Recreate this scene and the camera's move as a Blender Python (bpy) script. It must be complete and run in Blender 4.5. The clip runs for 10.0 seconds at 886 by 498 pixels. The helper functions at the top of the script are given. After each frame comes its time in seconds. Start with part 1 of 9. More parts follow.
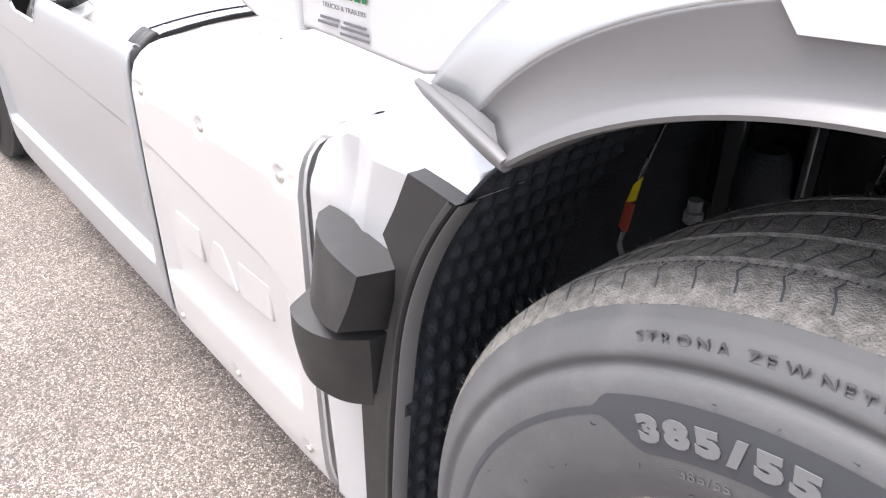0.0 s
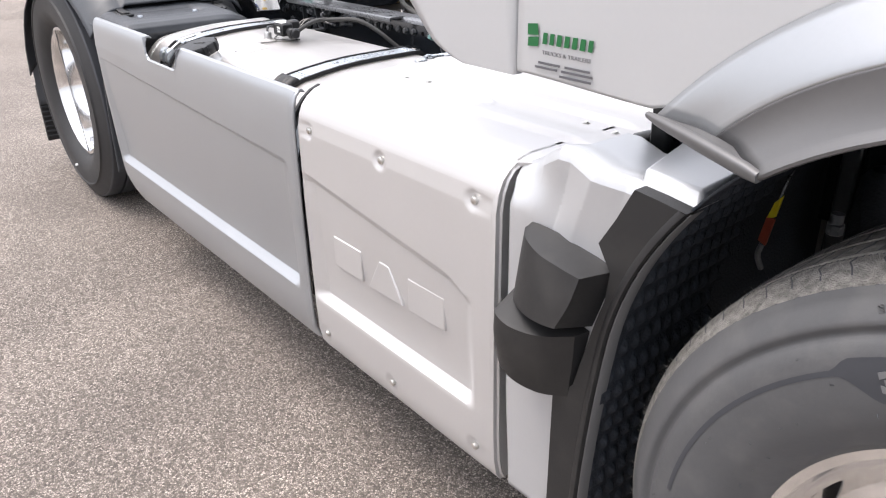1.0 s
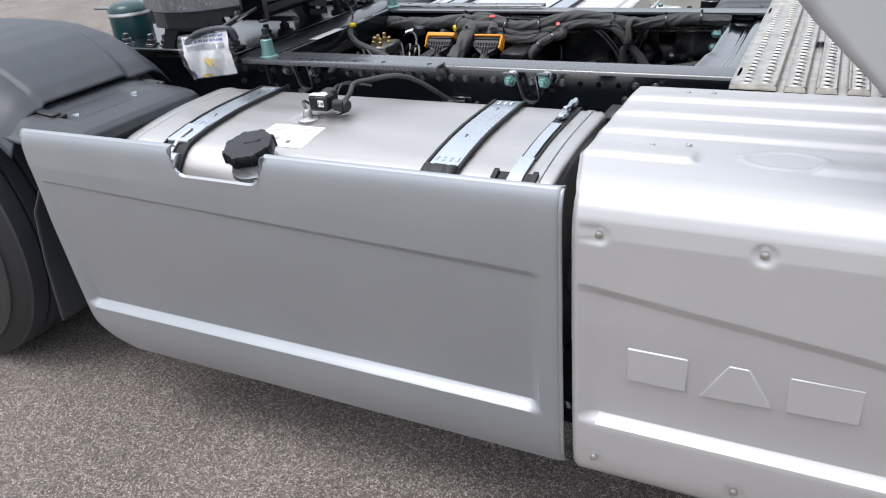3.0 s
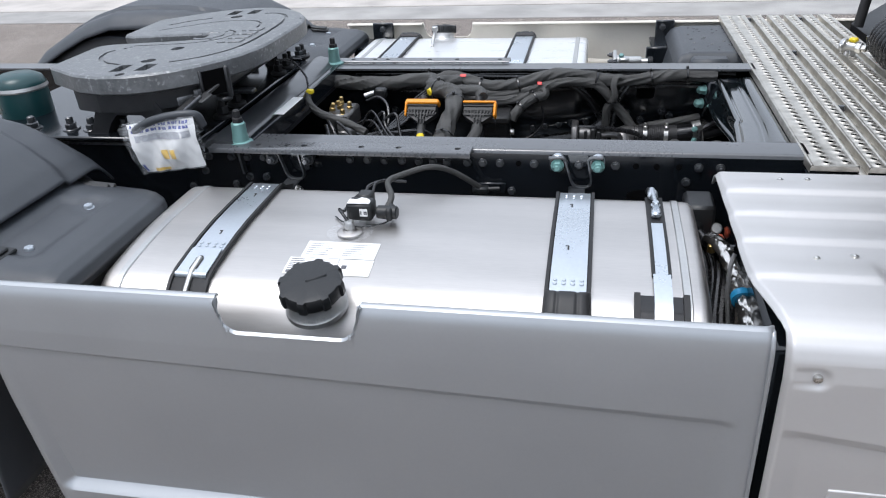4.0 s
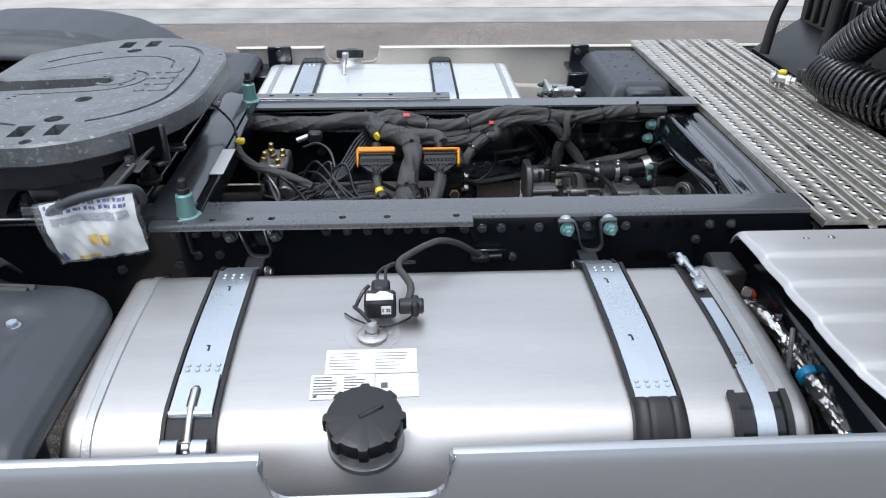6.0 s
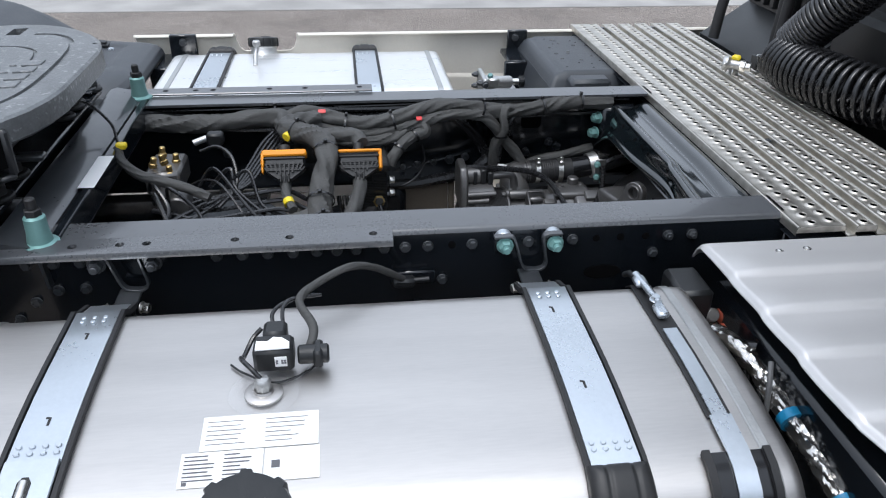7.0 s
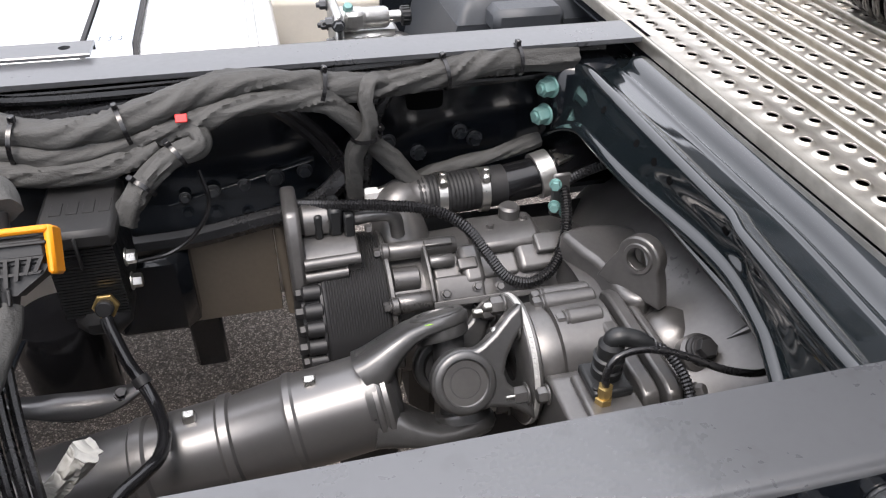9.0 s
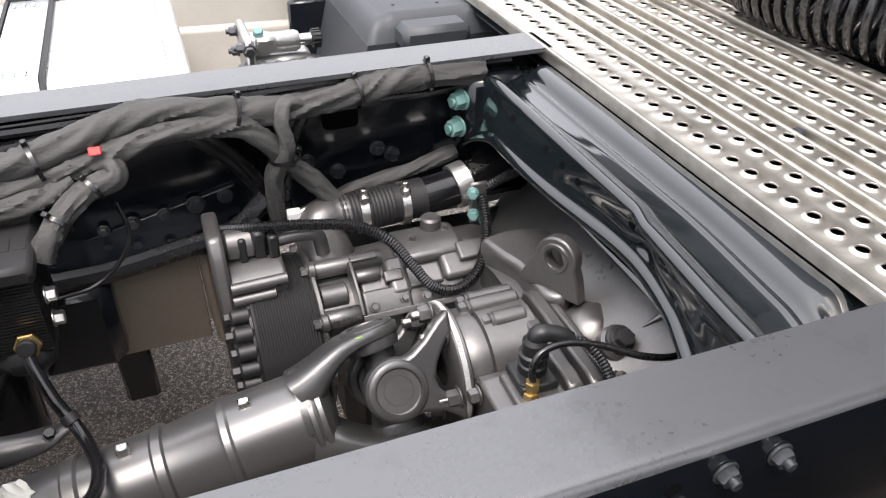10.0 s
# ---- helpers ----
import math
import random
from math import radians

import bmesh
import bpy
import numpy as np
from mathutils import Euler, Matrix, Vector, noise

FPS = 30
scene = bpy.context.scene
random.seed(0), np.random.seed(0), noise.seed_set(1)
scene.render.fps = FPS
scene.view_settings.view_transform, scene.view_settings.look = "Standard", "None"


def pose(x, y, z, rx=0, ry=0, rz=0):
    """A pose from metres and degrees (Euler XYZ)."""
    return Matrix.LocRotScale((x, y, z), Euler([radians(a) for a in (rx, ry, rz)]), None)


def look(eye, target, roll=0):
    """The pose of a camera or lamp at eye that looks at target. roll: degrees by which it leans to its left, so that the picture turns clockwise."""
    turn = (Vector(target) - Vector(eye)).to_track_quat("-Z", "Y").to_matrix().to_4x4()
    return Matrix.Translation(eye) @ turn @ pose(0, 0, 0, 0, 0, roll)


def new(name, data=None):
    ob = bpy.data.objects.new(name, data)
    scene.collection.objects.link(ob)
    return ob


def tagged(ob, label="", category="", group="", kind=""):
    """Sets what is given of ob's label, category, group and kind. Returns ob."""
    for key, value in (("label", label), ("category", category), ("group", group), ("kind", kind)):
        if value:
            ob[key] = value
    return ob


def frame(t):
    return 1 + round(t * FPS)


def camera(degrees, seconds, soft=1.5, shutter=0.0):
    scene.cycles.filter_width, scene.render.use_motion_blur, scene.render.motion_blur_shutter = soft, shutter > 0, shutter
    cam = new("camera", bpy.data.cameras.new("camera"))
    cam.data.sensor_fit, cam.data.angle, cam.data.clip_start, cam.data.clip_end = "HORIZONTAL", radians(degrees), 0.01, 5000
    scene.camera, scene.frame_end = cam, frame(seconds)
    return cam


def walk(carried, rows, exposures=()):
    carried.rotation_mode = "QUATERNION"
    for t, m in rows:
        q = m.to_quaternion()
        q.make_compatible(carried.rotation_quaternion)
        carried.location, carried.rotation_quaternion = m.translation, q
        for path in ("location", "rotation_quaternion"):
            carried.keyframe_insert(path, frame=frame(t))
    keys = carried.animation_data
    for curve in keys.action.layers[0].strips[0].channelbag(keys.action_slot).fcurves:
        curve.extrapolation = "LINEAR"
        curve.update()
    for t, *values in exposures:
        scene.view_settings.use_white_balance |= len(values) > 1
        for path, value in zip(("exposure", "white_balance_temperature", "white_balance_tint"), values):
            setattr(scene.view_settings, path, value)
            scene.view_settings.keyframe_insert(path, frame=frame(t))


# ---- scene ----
cam = camera(60.5, 10.0, 1.15)
PATH = [
    (0, (1.668, -1.749, 1.361), (0.311, -0.629, 0.41), 0.2),
    (0.5, (1.665, -1.885, 1.375), (0.218, -0.821, 0.495), -0.4),
    (1, (1.62, -2.091, 1.408), (0.21, -0.966, 0.546), -1.1),
    (1.5, (1.441, -2.228, 1.413), (0.103, -1.028, 0.536), -2.7),
    (2, (1.164, -2.348, 1.473), (-0.072, -1.053, 0.582), -4.0),
    (2.5, (0.831, -2.475, 1.5), (-0.246, -1.053, 0.596), -4.9),
    (2.7, (0.659, -2.527, 1.534), (-0.324, -1.044, 0.621), -5.2),
    (3.8, (-0.191, -2.426, 1.646), (-0.666, -0.723, 0.71), -3.7),
    (4, (-0.332, -2.366, 1.72), (-0.706, -0.642, 0.777), -3.2),
    (4.5, (-0.522, -2.205, 1.78), (-0.723, -0.457, 0.827), -1.9),
    (5, (-0.683, -2.1, 1.791), (-0.749, -0.346, 0.833), -0.8),
    (5.2, (-0.739, -2.095, 1.804), (-0.766, -0.342, 0.84), -0.5),
    (6.5, (-0.81, -2.047, 1.775), (-0.649, -0.307, 0.801), 0.8),
    (7, (-0.727, -1.804, 1.718), (-0.495, -0.083, 0.725), 1.1),
    (7.5, (-0.634, -1.432, 1.647), (-0.323, 0.254, 0.616), 1.3),
    (8, (-0.578, -1.02, 1.547), (-0.195, 0.615, 0.46), 1.7),
    (8.5, (-0.447, -0.782, 1.472), (-0.071, 0.806, 0.315), 1.4),
    (9, (-0.418, -0.708, 1.425), (-0.002, 0.85, 0.243), 1.4),
    (9.5, (-0.417, -0.707, 1.423), (0.053, 0.834, 0.239), 1.4),
    (10, (-0.417, -0.738, 1.436), (0.18, 0.791, 0.292), 0.9),
]
EXPOSURES = [(0, 1.5, 6500, 16), (0.4, 1.05, 6550, 15), (1.0, 0.80, 6600, 15), (2.0, 0.50, 6450, 13), (4.0, 0.10, 6050, 11), (7.0, 0.0, 5950, 10), (7.6, 0.02, 6050, 11), (8.0, 0.22, 6250, 12), (8.5, 0.68, 6550, 14), (9.0, 0.90, 6650, 15), (9.5, 1.05, 6750, 15), (10, 1.05, 6750, 15)]
walk(cam, [(t, look(eye, target, roll)) for t, eye, target, roll in PATH], EXPOSURES)

# ---- world and light ----
world = bpy.data.worlds.new("sky")
scene.world = world
world.use_nodes = True
wn = world.node_tree.nodes
sky = wn.new("ShaderNodeTexSky")
sky.sky_type = "NISHITA"
sky.sun_disc = False
sky.sun_elevation = radians(68)
sky.sun_rotation = radians(219)
sky.air_density = 1.0
sky.dust_density = 4.0
sky.ozone_density = 1.0
# bright high cloud over the clear sky
cloud = wn.new("ShaderNodeMix")
cloud.data_type = "RGBA"
cloud.inputs["Factor"].default_value = 0.78
cloud.inputs["B"].default_value = (8.3, 8.65, 9.1, 1)
# an overcast sky is brighter overhead than at the horizon
place = wn.new("ShaderNodeTexCoord")
split = wn.new("ShaderNodeSeparateXYZ")
rise = wn.new("ShaderNodeMapRange")
rise.inputs["To Min"].default_value, rise.inputs["To Max"].default_value = 0.52, 1.42
shade = wn.new("ShaderNodeMix")
shade.data_type, shade.blend_type = "RGBA", "MULTIPLY"
shade.inputs["Factor"].default_value = 1
world.node_tree.links.new(place.outputs["Generated"], split.inputs[0])
world.node_tree.links.new(split.outputs["Z"], rise.inputs["Value"])
world.node_tree.links.new(sky.outputs[0], cloud.inputs["A"])
world.node_tree.links.new(cloud.outputs["Result"], shade.inputs["A"])
world.node_tree.links.new(rise.outputs[0], shade.inputs["B"])
world.node_tree.links.new(shade.outputs["Result"], wn["Background"].inputs["Color"])
wn["Background"].inputs["Strength"].default_value = 0.15
sun = new("sun", bpy.data.lights.new("sun", "SUN"))
sun.data.energy = 1.6
sun.data.angle = radians(26)
sun.data.color = (1.0, 0.96, 0.9)
sun.matrix_world = look((-1.8, -2.2, 7.4), (0, 0, 0))

# ---- materials ----
def mat(name, base, rough=0.5, metal=0.0, var=0.12, scale=6.0, fine=120.0, bump=0.0, bump_scale=150.0, stretch=(1, 1, 1),
        rough_var=0.08, coat=0.0, tint=None, dirt=0.0, dirt_col=(0.3, 0.28, 0.25), spec=0.5, dirt_scale=14.0, dirt_from=(0.5, 0.75), crease=0.0):
    """Painted, cast or moulded surface: colour varies at two scales, with fine relief and dust."""
    m = bpy.data.materials.new(name)
    m.use_nodes = True
    nt = m.node_tree
    N, L = nt.nodes, nt.links
    b = N["Principled BSDF"]
    tc = N.new("ShaderNodeTexCoord")
    mp = N.new("ShaderNodeMapping")
    mp.inputs["Scale"].default_value = stretch
    L.new(tc.outputs["Object"], mp.inputs["Vector"])
    n1 = N.new("ShaderNodeTexNoise")
    n1.inputs["Scale"].default_value = scale
    n1.inputs["Detail"].default_value = 4
    n2 = N.new("ShaderNodeTexNoise")
    n2.inputs["Scale"].default_value = fine
    n2.inputs["Detail"].default_value = 3
    L.new(mp.outputs[0], n1.inputs["Vector"])
    L.new(mp.outputs[0], n2.inputs["Vector"])
    add = N.new("ShaderNodeMath")
    add.operation = "MULTIPLY_ADD"
    L.new(n2.outputs["Fac"], add.inputs[0])
    add.inputs[1].default_value = 0.5
    L.new(n1.outputs["Fac"], add.inputs[2])
    ramp = N.new("ShaderNodeMapRange")
    ramp.inputs["From Min"].default_value, ramp.inputs["From Max"].default_value = 0.45, 1.05
    L.new(add.outputs[0], ramp.inputs["Value"])
    mix = N.new("ShaderNodeMix")
    mix.data_type = "RGBA"
    t = tint or (1, 1, 1)
    mix.inputs["A"].default_value = (*[max(0.0, c * (1 - var)) for c in base], 1)
    mix.inputs["B"].default_value = (*[min(1.0, c * (1 + var) * k) for c, k in zip(base, t)], 1)
    L.new(ramp.outputs[0], mix.inputs["Factor"])
    out = mix.outputs["Result"]
    if dirt > 0:
        n3 = N.new("ShaderNodeTexNoise")
        n3.inputs["Scale"].default_value = dirt_scale
        n3.inputs["Detail"].default_value = 6
        L.new(tc.outputs["Object"], n3.inputs["Vector"])
        r3 = N.new("ShaderNodeMapRange")
        r3.inputs["From Min"].default_value, r3.inputs["From Max"].default_value = dirt_from
        r3.inputs["To Max"].default_value = dirt
        L.new(n3.outputs["Fac"], r3.inputs["Value"])
        dm = N.new("ShaderNodeMix")
        dm.data_type = "RGBA"
        L.new(r3.outputs[0], dm.inputs["Factor"])
        L.new(out, dm.inputs["A"])
        dm.inputs["B"].default_value = (*dirt_col, 1)
        out = dm.outputs["Result"]
    L.new(out, b.inputs["Base Color"])
    b.inputs["Metallic"].default_value = metal
    b.inputs["Specular IOR Level"].default_value = spec
    rr = N.new("ShaderNodeMapRange")
    rr.inputs["From Min"].default_value, rr.inputs["From Max"].default_value = 0.4, 1.1
    rr.inputs["To Min"].default_value, rr.inputs["To Max"].default_value = max(0.02, rough - rough_var), min(1, rough + rough_var)
    L.new(add.outputs[0], rr.inputs["Value"])
    L.new(rr.outputs[0], b.inputs["Roughness"])
    if coat:
        b.inputs["Coat Weight"].default_value = coat
        b.inputs["Coat Roughness"].default_value = 0.08
        b.inputs["Coat IOR"].default_value = 1.5
    if bump:
        nb = N.new("ShaderNodeTexNoise")
        nb.inputs["Scale"].default_value = bump_scale
        nb.inputs["Detail"].default_value = 4
        L.new(mp.outputs[0], nb.inputs["Vector"])
        bp = N.new("ShaderNodeBump")
        bp.inputs["Strength"].default_value = bump
        bp.inputs["Distance"].default_value = 0.004
        L.new(nb.outputs["Fac"], bp.inputs["Height"])
        L.new(bp.outputs[0], b.inputs["Normal"])
        if crease:
            # sharp folds of slack cloth
            nc = N.new("ShaderNodeTexNoise")
            nc.inputs["Scale"].default_value = 24
            nc.inputs["Detail"].default_value = 2
            nc.inputs["Distortion"].default_value = 1.2
            L.new(mp.outputs[0], nc.inputs["Vector"])
            off = N.new("ShaderNodeMath")
            off.operation = "SUBTRACT"
            off.inputs[1].default_value = 0.5
            L.new(nc.outputs["Fac"], off.inputs[0])
            fold = N.new("ShaderNodeMath")
            fold.operation = "ABSOLUTE"
            L.new(off.outputs[0], fold.inputs[0])
            fr = N.new("ShaderNodeMapRange")
            fr.inputs["From Max"].default_value = 0.16
            L.new(fold.outputs[0], fr.inputs["Value"])
            bc = N.new("ShaderNodeBump")
            bc.inputs["Strength"].default_value = crease
            bc.inputs["Distance"].default_value = 0.006
            L.new(fr.outputs[0], bc.inputs["Height"])
            L.new(bp.outputs[0], bc.inputs["Normal"])
            L.new(bc.outputs[0], b.inputs["Normal"])
    return m


M = {
    "silver": mat("silver_paint", (0.385, 0.400, 0.415), 0.34, 0.6, var=0.03, rough_var=0.03, bump=0.02, bump_scale=400, coat=0.2),
    "warm": mat("pearl_aluminium_paint", (0.565, 0.556, 0.55), 0.42, 0.5, var=0.02, rough_var=0.02, coat=0.1),
    "cab": mat("cab_paint", (0.50, 0.508, 0.515), 0.42, 0.3, var=0.02, rough_var=0.03, coat=0.12),
    "step_silver": mat("step_silver_paint", (0.50, 0.508, 0.518), 0.36, 0.45, var=0.02, rough_var=0.03, bump=0.02, bump_scale=400, coat=0.15),
    "cream": mat("cream_plastic", (0.74, 0.70, 0.62), 0.5, 0.0, var=0.05, dirt=0.08),
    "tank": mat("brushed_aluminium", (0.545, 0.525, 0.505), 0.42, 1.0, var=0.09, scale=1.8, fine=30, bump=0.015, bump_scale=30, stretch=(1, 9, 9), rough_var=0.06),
    "zinc": mat("zinc_strap", (0.56, 0.60, 0.64), 0.3, 0.85, var=0.08, bump=0.04, bump_scale=200),
    "steel": mat("bright_steel", (0.62, 0.61, 0.58), 0.3, 1.0, var=0.12, rough_var=0.1, bump=0.05),
    "catwalk": mat("stainless_tread", (0.58, 0.553, 0.50), 0.40, 0.92, var=0.12, scale=9, fine=90, stretch=(8, 1, 4), bump=0.03, bump_scale=60, rough_var=0.1, dirt=0.45, dirt_col=(0.30, 0.28, 0.24), dirt_scale=26, dirt_from=(0.46, 0.64)),
    "chrome": mat("polished_rim", (0.82, 0.82, 0.82), 0.08, 1.0, var=0.03, rough_var=0.03),
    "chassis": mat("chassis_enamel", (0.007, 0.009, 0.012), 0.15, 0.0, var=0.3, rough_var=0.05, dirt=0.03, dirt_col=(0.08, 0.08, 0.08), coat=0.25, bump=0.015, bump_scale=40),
    # chassis enamel with a paler base, sky light on upward faces painted in
    "rail_top": mat("skylit_rail_enamel", (0.060, 0.063, 0.068), 0.30, 0.0, var=0.10, scale=3, dirt=0.55, dirt_col=(0.045, 0.047, 0.050), dirt_scale=38, dirt_from=(0.60, 0.66), bump=0.02, bump_scale=60, coat=0.5, spec=0.9),
    "enamel": mat("wet_look_enamel", (0.007, 0.010, 0.012), 0.07, 0.0, var=0.2, rough_var=0.03, dirt=0.03, dirt_col=(0.08, 0.08, 0.08), coat=1.0, spec=0.6, bump=0.015, bump_scale=30),
    "flare": mat("flare_plastic", (0.145, 0.145, 0.147), 0.42, 0.25, var=0.04, rough_var=0.03, bump=0.03, bump_scale=500),
    "chassis_matt": mat("chassis_enamel_dusty", (0.030, 0.033, 0.037), 0.32, 0.0, var=0.25, dirt=0.15, dirt_col=(0.14, 0.14, 0.14), bump=0.03, bump_scale=80, coat=0.6),
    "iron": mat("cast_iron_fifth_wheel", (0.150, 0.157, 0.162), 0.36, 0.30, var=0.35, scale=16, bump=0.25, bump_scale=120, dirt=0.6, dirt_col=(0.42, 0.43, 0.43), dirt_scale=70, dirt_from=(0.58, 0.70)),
    "gear": mat("cast_gearbox", (0.140, 0.137, 0.135), 0.33, 0.65, var=0.18, bump=0.08, bump_scale=800, dirt=0.35, dirt_col=(0.03, 0.03, 0.03), dirt_scale=9),
    "drum_black": mat("matt_black_drum", (0.020, 0.020, 0.021), 0.46, 0.1, var=0.15, bump=0.05, bump_scale=400),
    "shaft": mat("shaft_paint", (0.150, 0.148, 0.148), 0.32, 0.7, var=0.06, rough_var=0.03, bump=0.03, bump_scale=600, coat=0.15),
    "forged": mat("forged_dark_steel", (0.115, 0.115, 0.115), 0.31, 0.7, var=0.2, bump=0.08, bump_scale=600),
    "pale_cloth": mat("pale_grey_cloth", (0.36, 0.36, 0.34), 0.8, 0.0, var=0.15, bump=0.3, bump_scale=60, crease=0.5),
    # darker copy of the fifth wheel's iron, with underside shade in its colour
    "iron_dark": mat("shaded_cast_iron", (0.020, 0.021, 0.023), 0.36, 0.1, var=0.3, bump=0.2, bump_scale=120, dirt=0.25, dirt_col=(0.07, 0.07, 0.07)),
    "plastic": mat("grey_mudguard_plastic", (0.044, 0.049, 0.056), 0.46, 0.0, var=0.15, bump=0.10, bump_scale=500, dirt=0.12, dirt_col=(0.12, 0.12, 0.12)),
    "trim": mat("grained_trim_plastic", (0.014, 0.014, 0.0145), 0.5, 0.0, var=0.06, bump=0.08, bump_scale=700, dirt=0.04),
    "black": mat("black_plastic", (0.011, 0.012, 0.013), 0.42, 0.0, var=0.25, bump=0.08, bump_scale=300),
    "gloss": mat("gloss_black", (0.008, 0.008, 0.009), 0.16, 0.0, var=0.2, rough_var=0.05),
    "rubber": mat("black_rubber", (0.013, 0.013, 0.014), 0.6, 0.0, var=0.2, bump=0.08),
    "sleeve": mat("fabric_sleeve", (0.060, 0.060, 0.058), 0.62, 0.0, var=0.2, scale=14, bump=0.25, bump_scale=300, stretch=(0.7, 1.5, 1.5), spec=0.35, crease=0.14),
    "cable": mat("black_cable", (0.009, 0.009, 0.010), 0.26, 0.0, var=0.2, spec=0.7),
    "liner": mat("felt_liner", (0.010, 0.014, 0.021), 0.7, 0.0, var=0.3, bump=0.6, bump_scale=160),
    "tyre": mat("tyre_rubber", (0.078, 0.079, 0.082), 0.62, 0.0, var=0.10, bump=0.12, bump_scale=140, dirt=0.30, dirt_col=(0.16, 0.155, 0.15)),
    "tread": mat("tyre_tread", (0.185, 0.177, 0.163), 0.6, 0.0, var=0.75, scale=90, fine=520, bump=1.0, bump_scale=420, dirt=0.35, dirt_col=(0.20, 0.19, 0.175)),
    "tyre_rear": mat("rear_tyre_rubber", (0.022, 0.022, 0.023), 0.6, 0.0, var=0.15, bump=0.12, bump_scale=140, dirt=0.15, dirt_col=(0.06, 0.06, 0.06)),
    "tyre_dark": mat("tyre_dark", (0.040, 0.043, 0.050), 0.5, 0.0, var=0.1),
    "faint_print": mat("faint_grey_print", (0.38, 0.39, 0.42), 0.5, 0.0, var=0.35, scale=60),
    "letter": mat("raised_letters", (0.135, 0.137, 0.14), 0.6, 0.0, var=0.08),
    "bare_edge": mat("bare_steel_edge", (0.50, 0.50, 0.49), 0.5, 0.3, var=0.15, scale=40),
    "green_dab": mat("green_paint_dab", (0.30, 0.65, 0.05), 0.4, 0.0),
    "orange": mat("orange_plastic", (0.85, 0.30, 0.01), 0.4, 0.0, var=0.06),
    "yellow": mat("yellow_plastic", (0.80, 0.62, 0.02), 0.4, 0.0, var=0.05),
    "red": mat("red_plastic", (0.65, 0.03, 0.03), 0.4, 0.0, var=0.05),
    "teal_tape": mat("blue_tape", (0.02, 0.22, 0.42), 0.4, 0.0, var=0.05),
    "terracotta": mat("dull_red_plastic", (0.36, 0.07, 0.035), 0.45, 0.0, var=0.08),
    "teal": mat("teal_zinc_flake", (0.16, 0.30, 0.285), 0.42, 0.35, var=0.12),
    "brass": mat("brass", (0.50, 0.36, 0.15), 0.36, 1.0, var=0.1),
    "cast_alu": mat("cast_aluminium", (0.52, 0.52, 0.51), 0.4, 0.9, var=0.12, bump=0.2, bump_scale=200),
    "foil": mat("crumpled_foil", (0.62, 0.60, 0.57), 0.22, 1.0, var=0.1, bump=1.0, bump_scale=55),
    "paper": mat("white_label", (0.80, 0.80, 0.79), 0.45, 0.0, var=0.02),
    "ink": mat("printed_ink", (0.10, 0.10, 0.11), 0.5, 0.0, var=0.02),
    "green": mat("green_print", (0.008, 0.12, 0.035), 0.4, 0.0, var=0.02),
    "gold": mat("gold_print", (0.75, 0.50, 0.10), 0.5, 0.0, var=0.05),
    "blueink": mat("blue_print", (0.08, 0.10, 0.32), 0.5, 0.0, var=0.05),
    "green_paint": mat("dark_green_paint", (0.010, 0.045, 0.048), 0.3, 0.0, var=0.1),
    "brown": mat("brown_heat_shield", (0.17, 0.145, 0.115), 0.45, 0.2, var=0.12, bump=0.05),
    # tank aluminium with strong sky glare put into a near-white base
    "white_tank": mat("overlit_far_tank", (0.88, 0.88, 0.87), 0.3, 0.75, var=0.03, scale=3, fine=40, stretch=(1, 10, 10), rough_var=0.05),
}


def glassy(name, col, rough, alpha):
    m = bpy.data.materials.new(name)
    m.use_nodes = True
    b = m.node_tree.nodes["Principled BSDF"]
    b.inputs["Base Color"].default_value = (*col, 1)
    b.inputs["Roughness"].default_value = rough
    b.inputs["Alpha"].default_value = alpha
    return m


M["film"] = glassy("clear_plastic_film", (0.85, 0.87, 0.90), 0.10, 0.10)


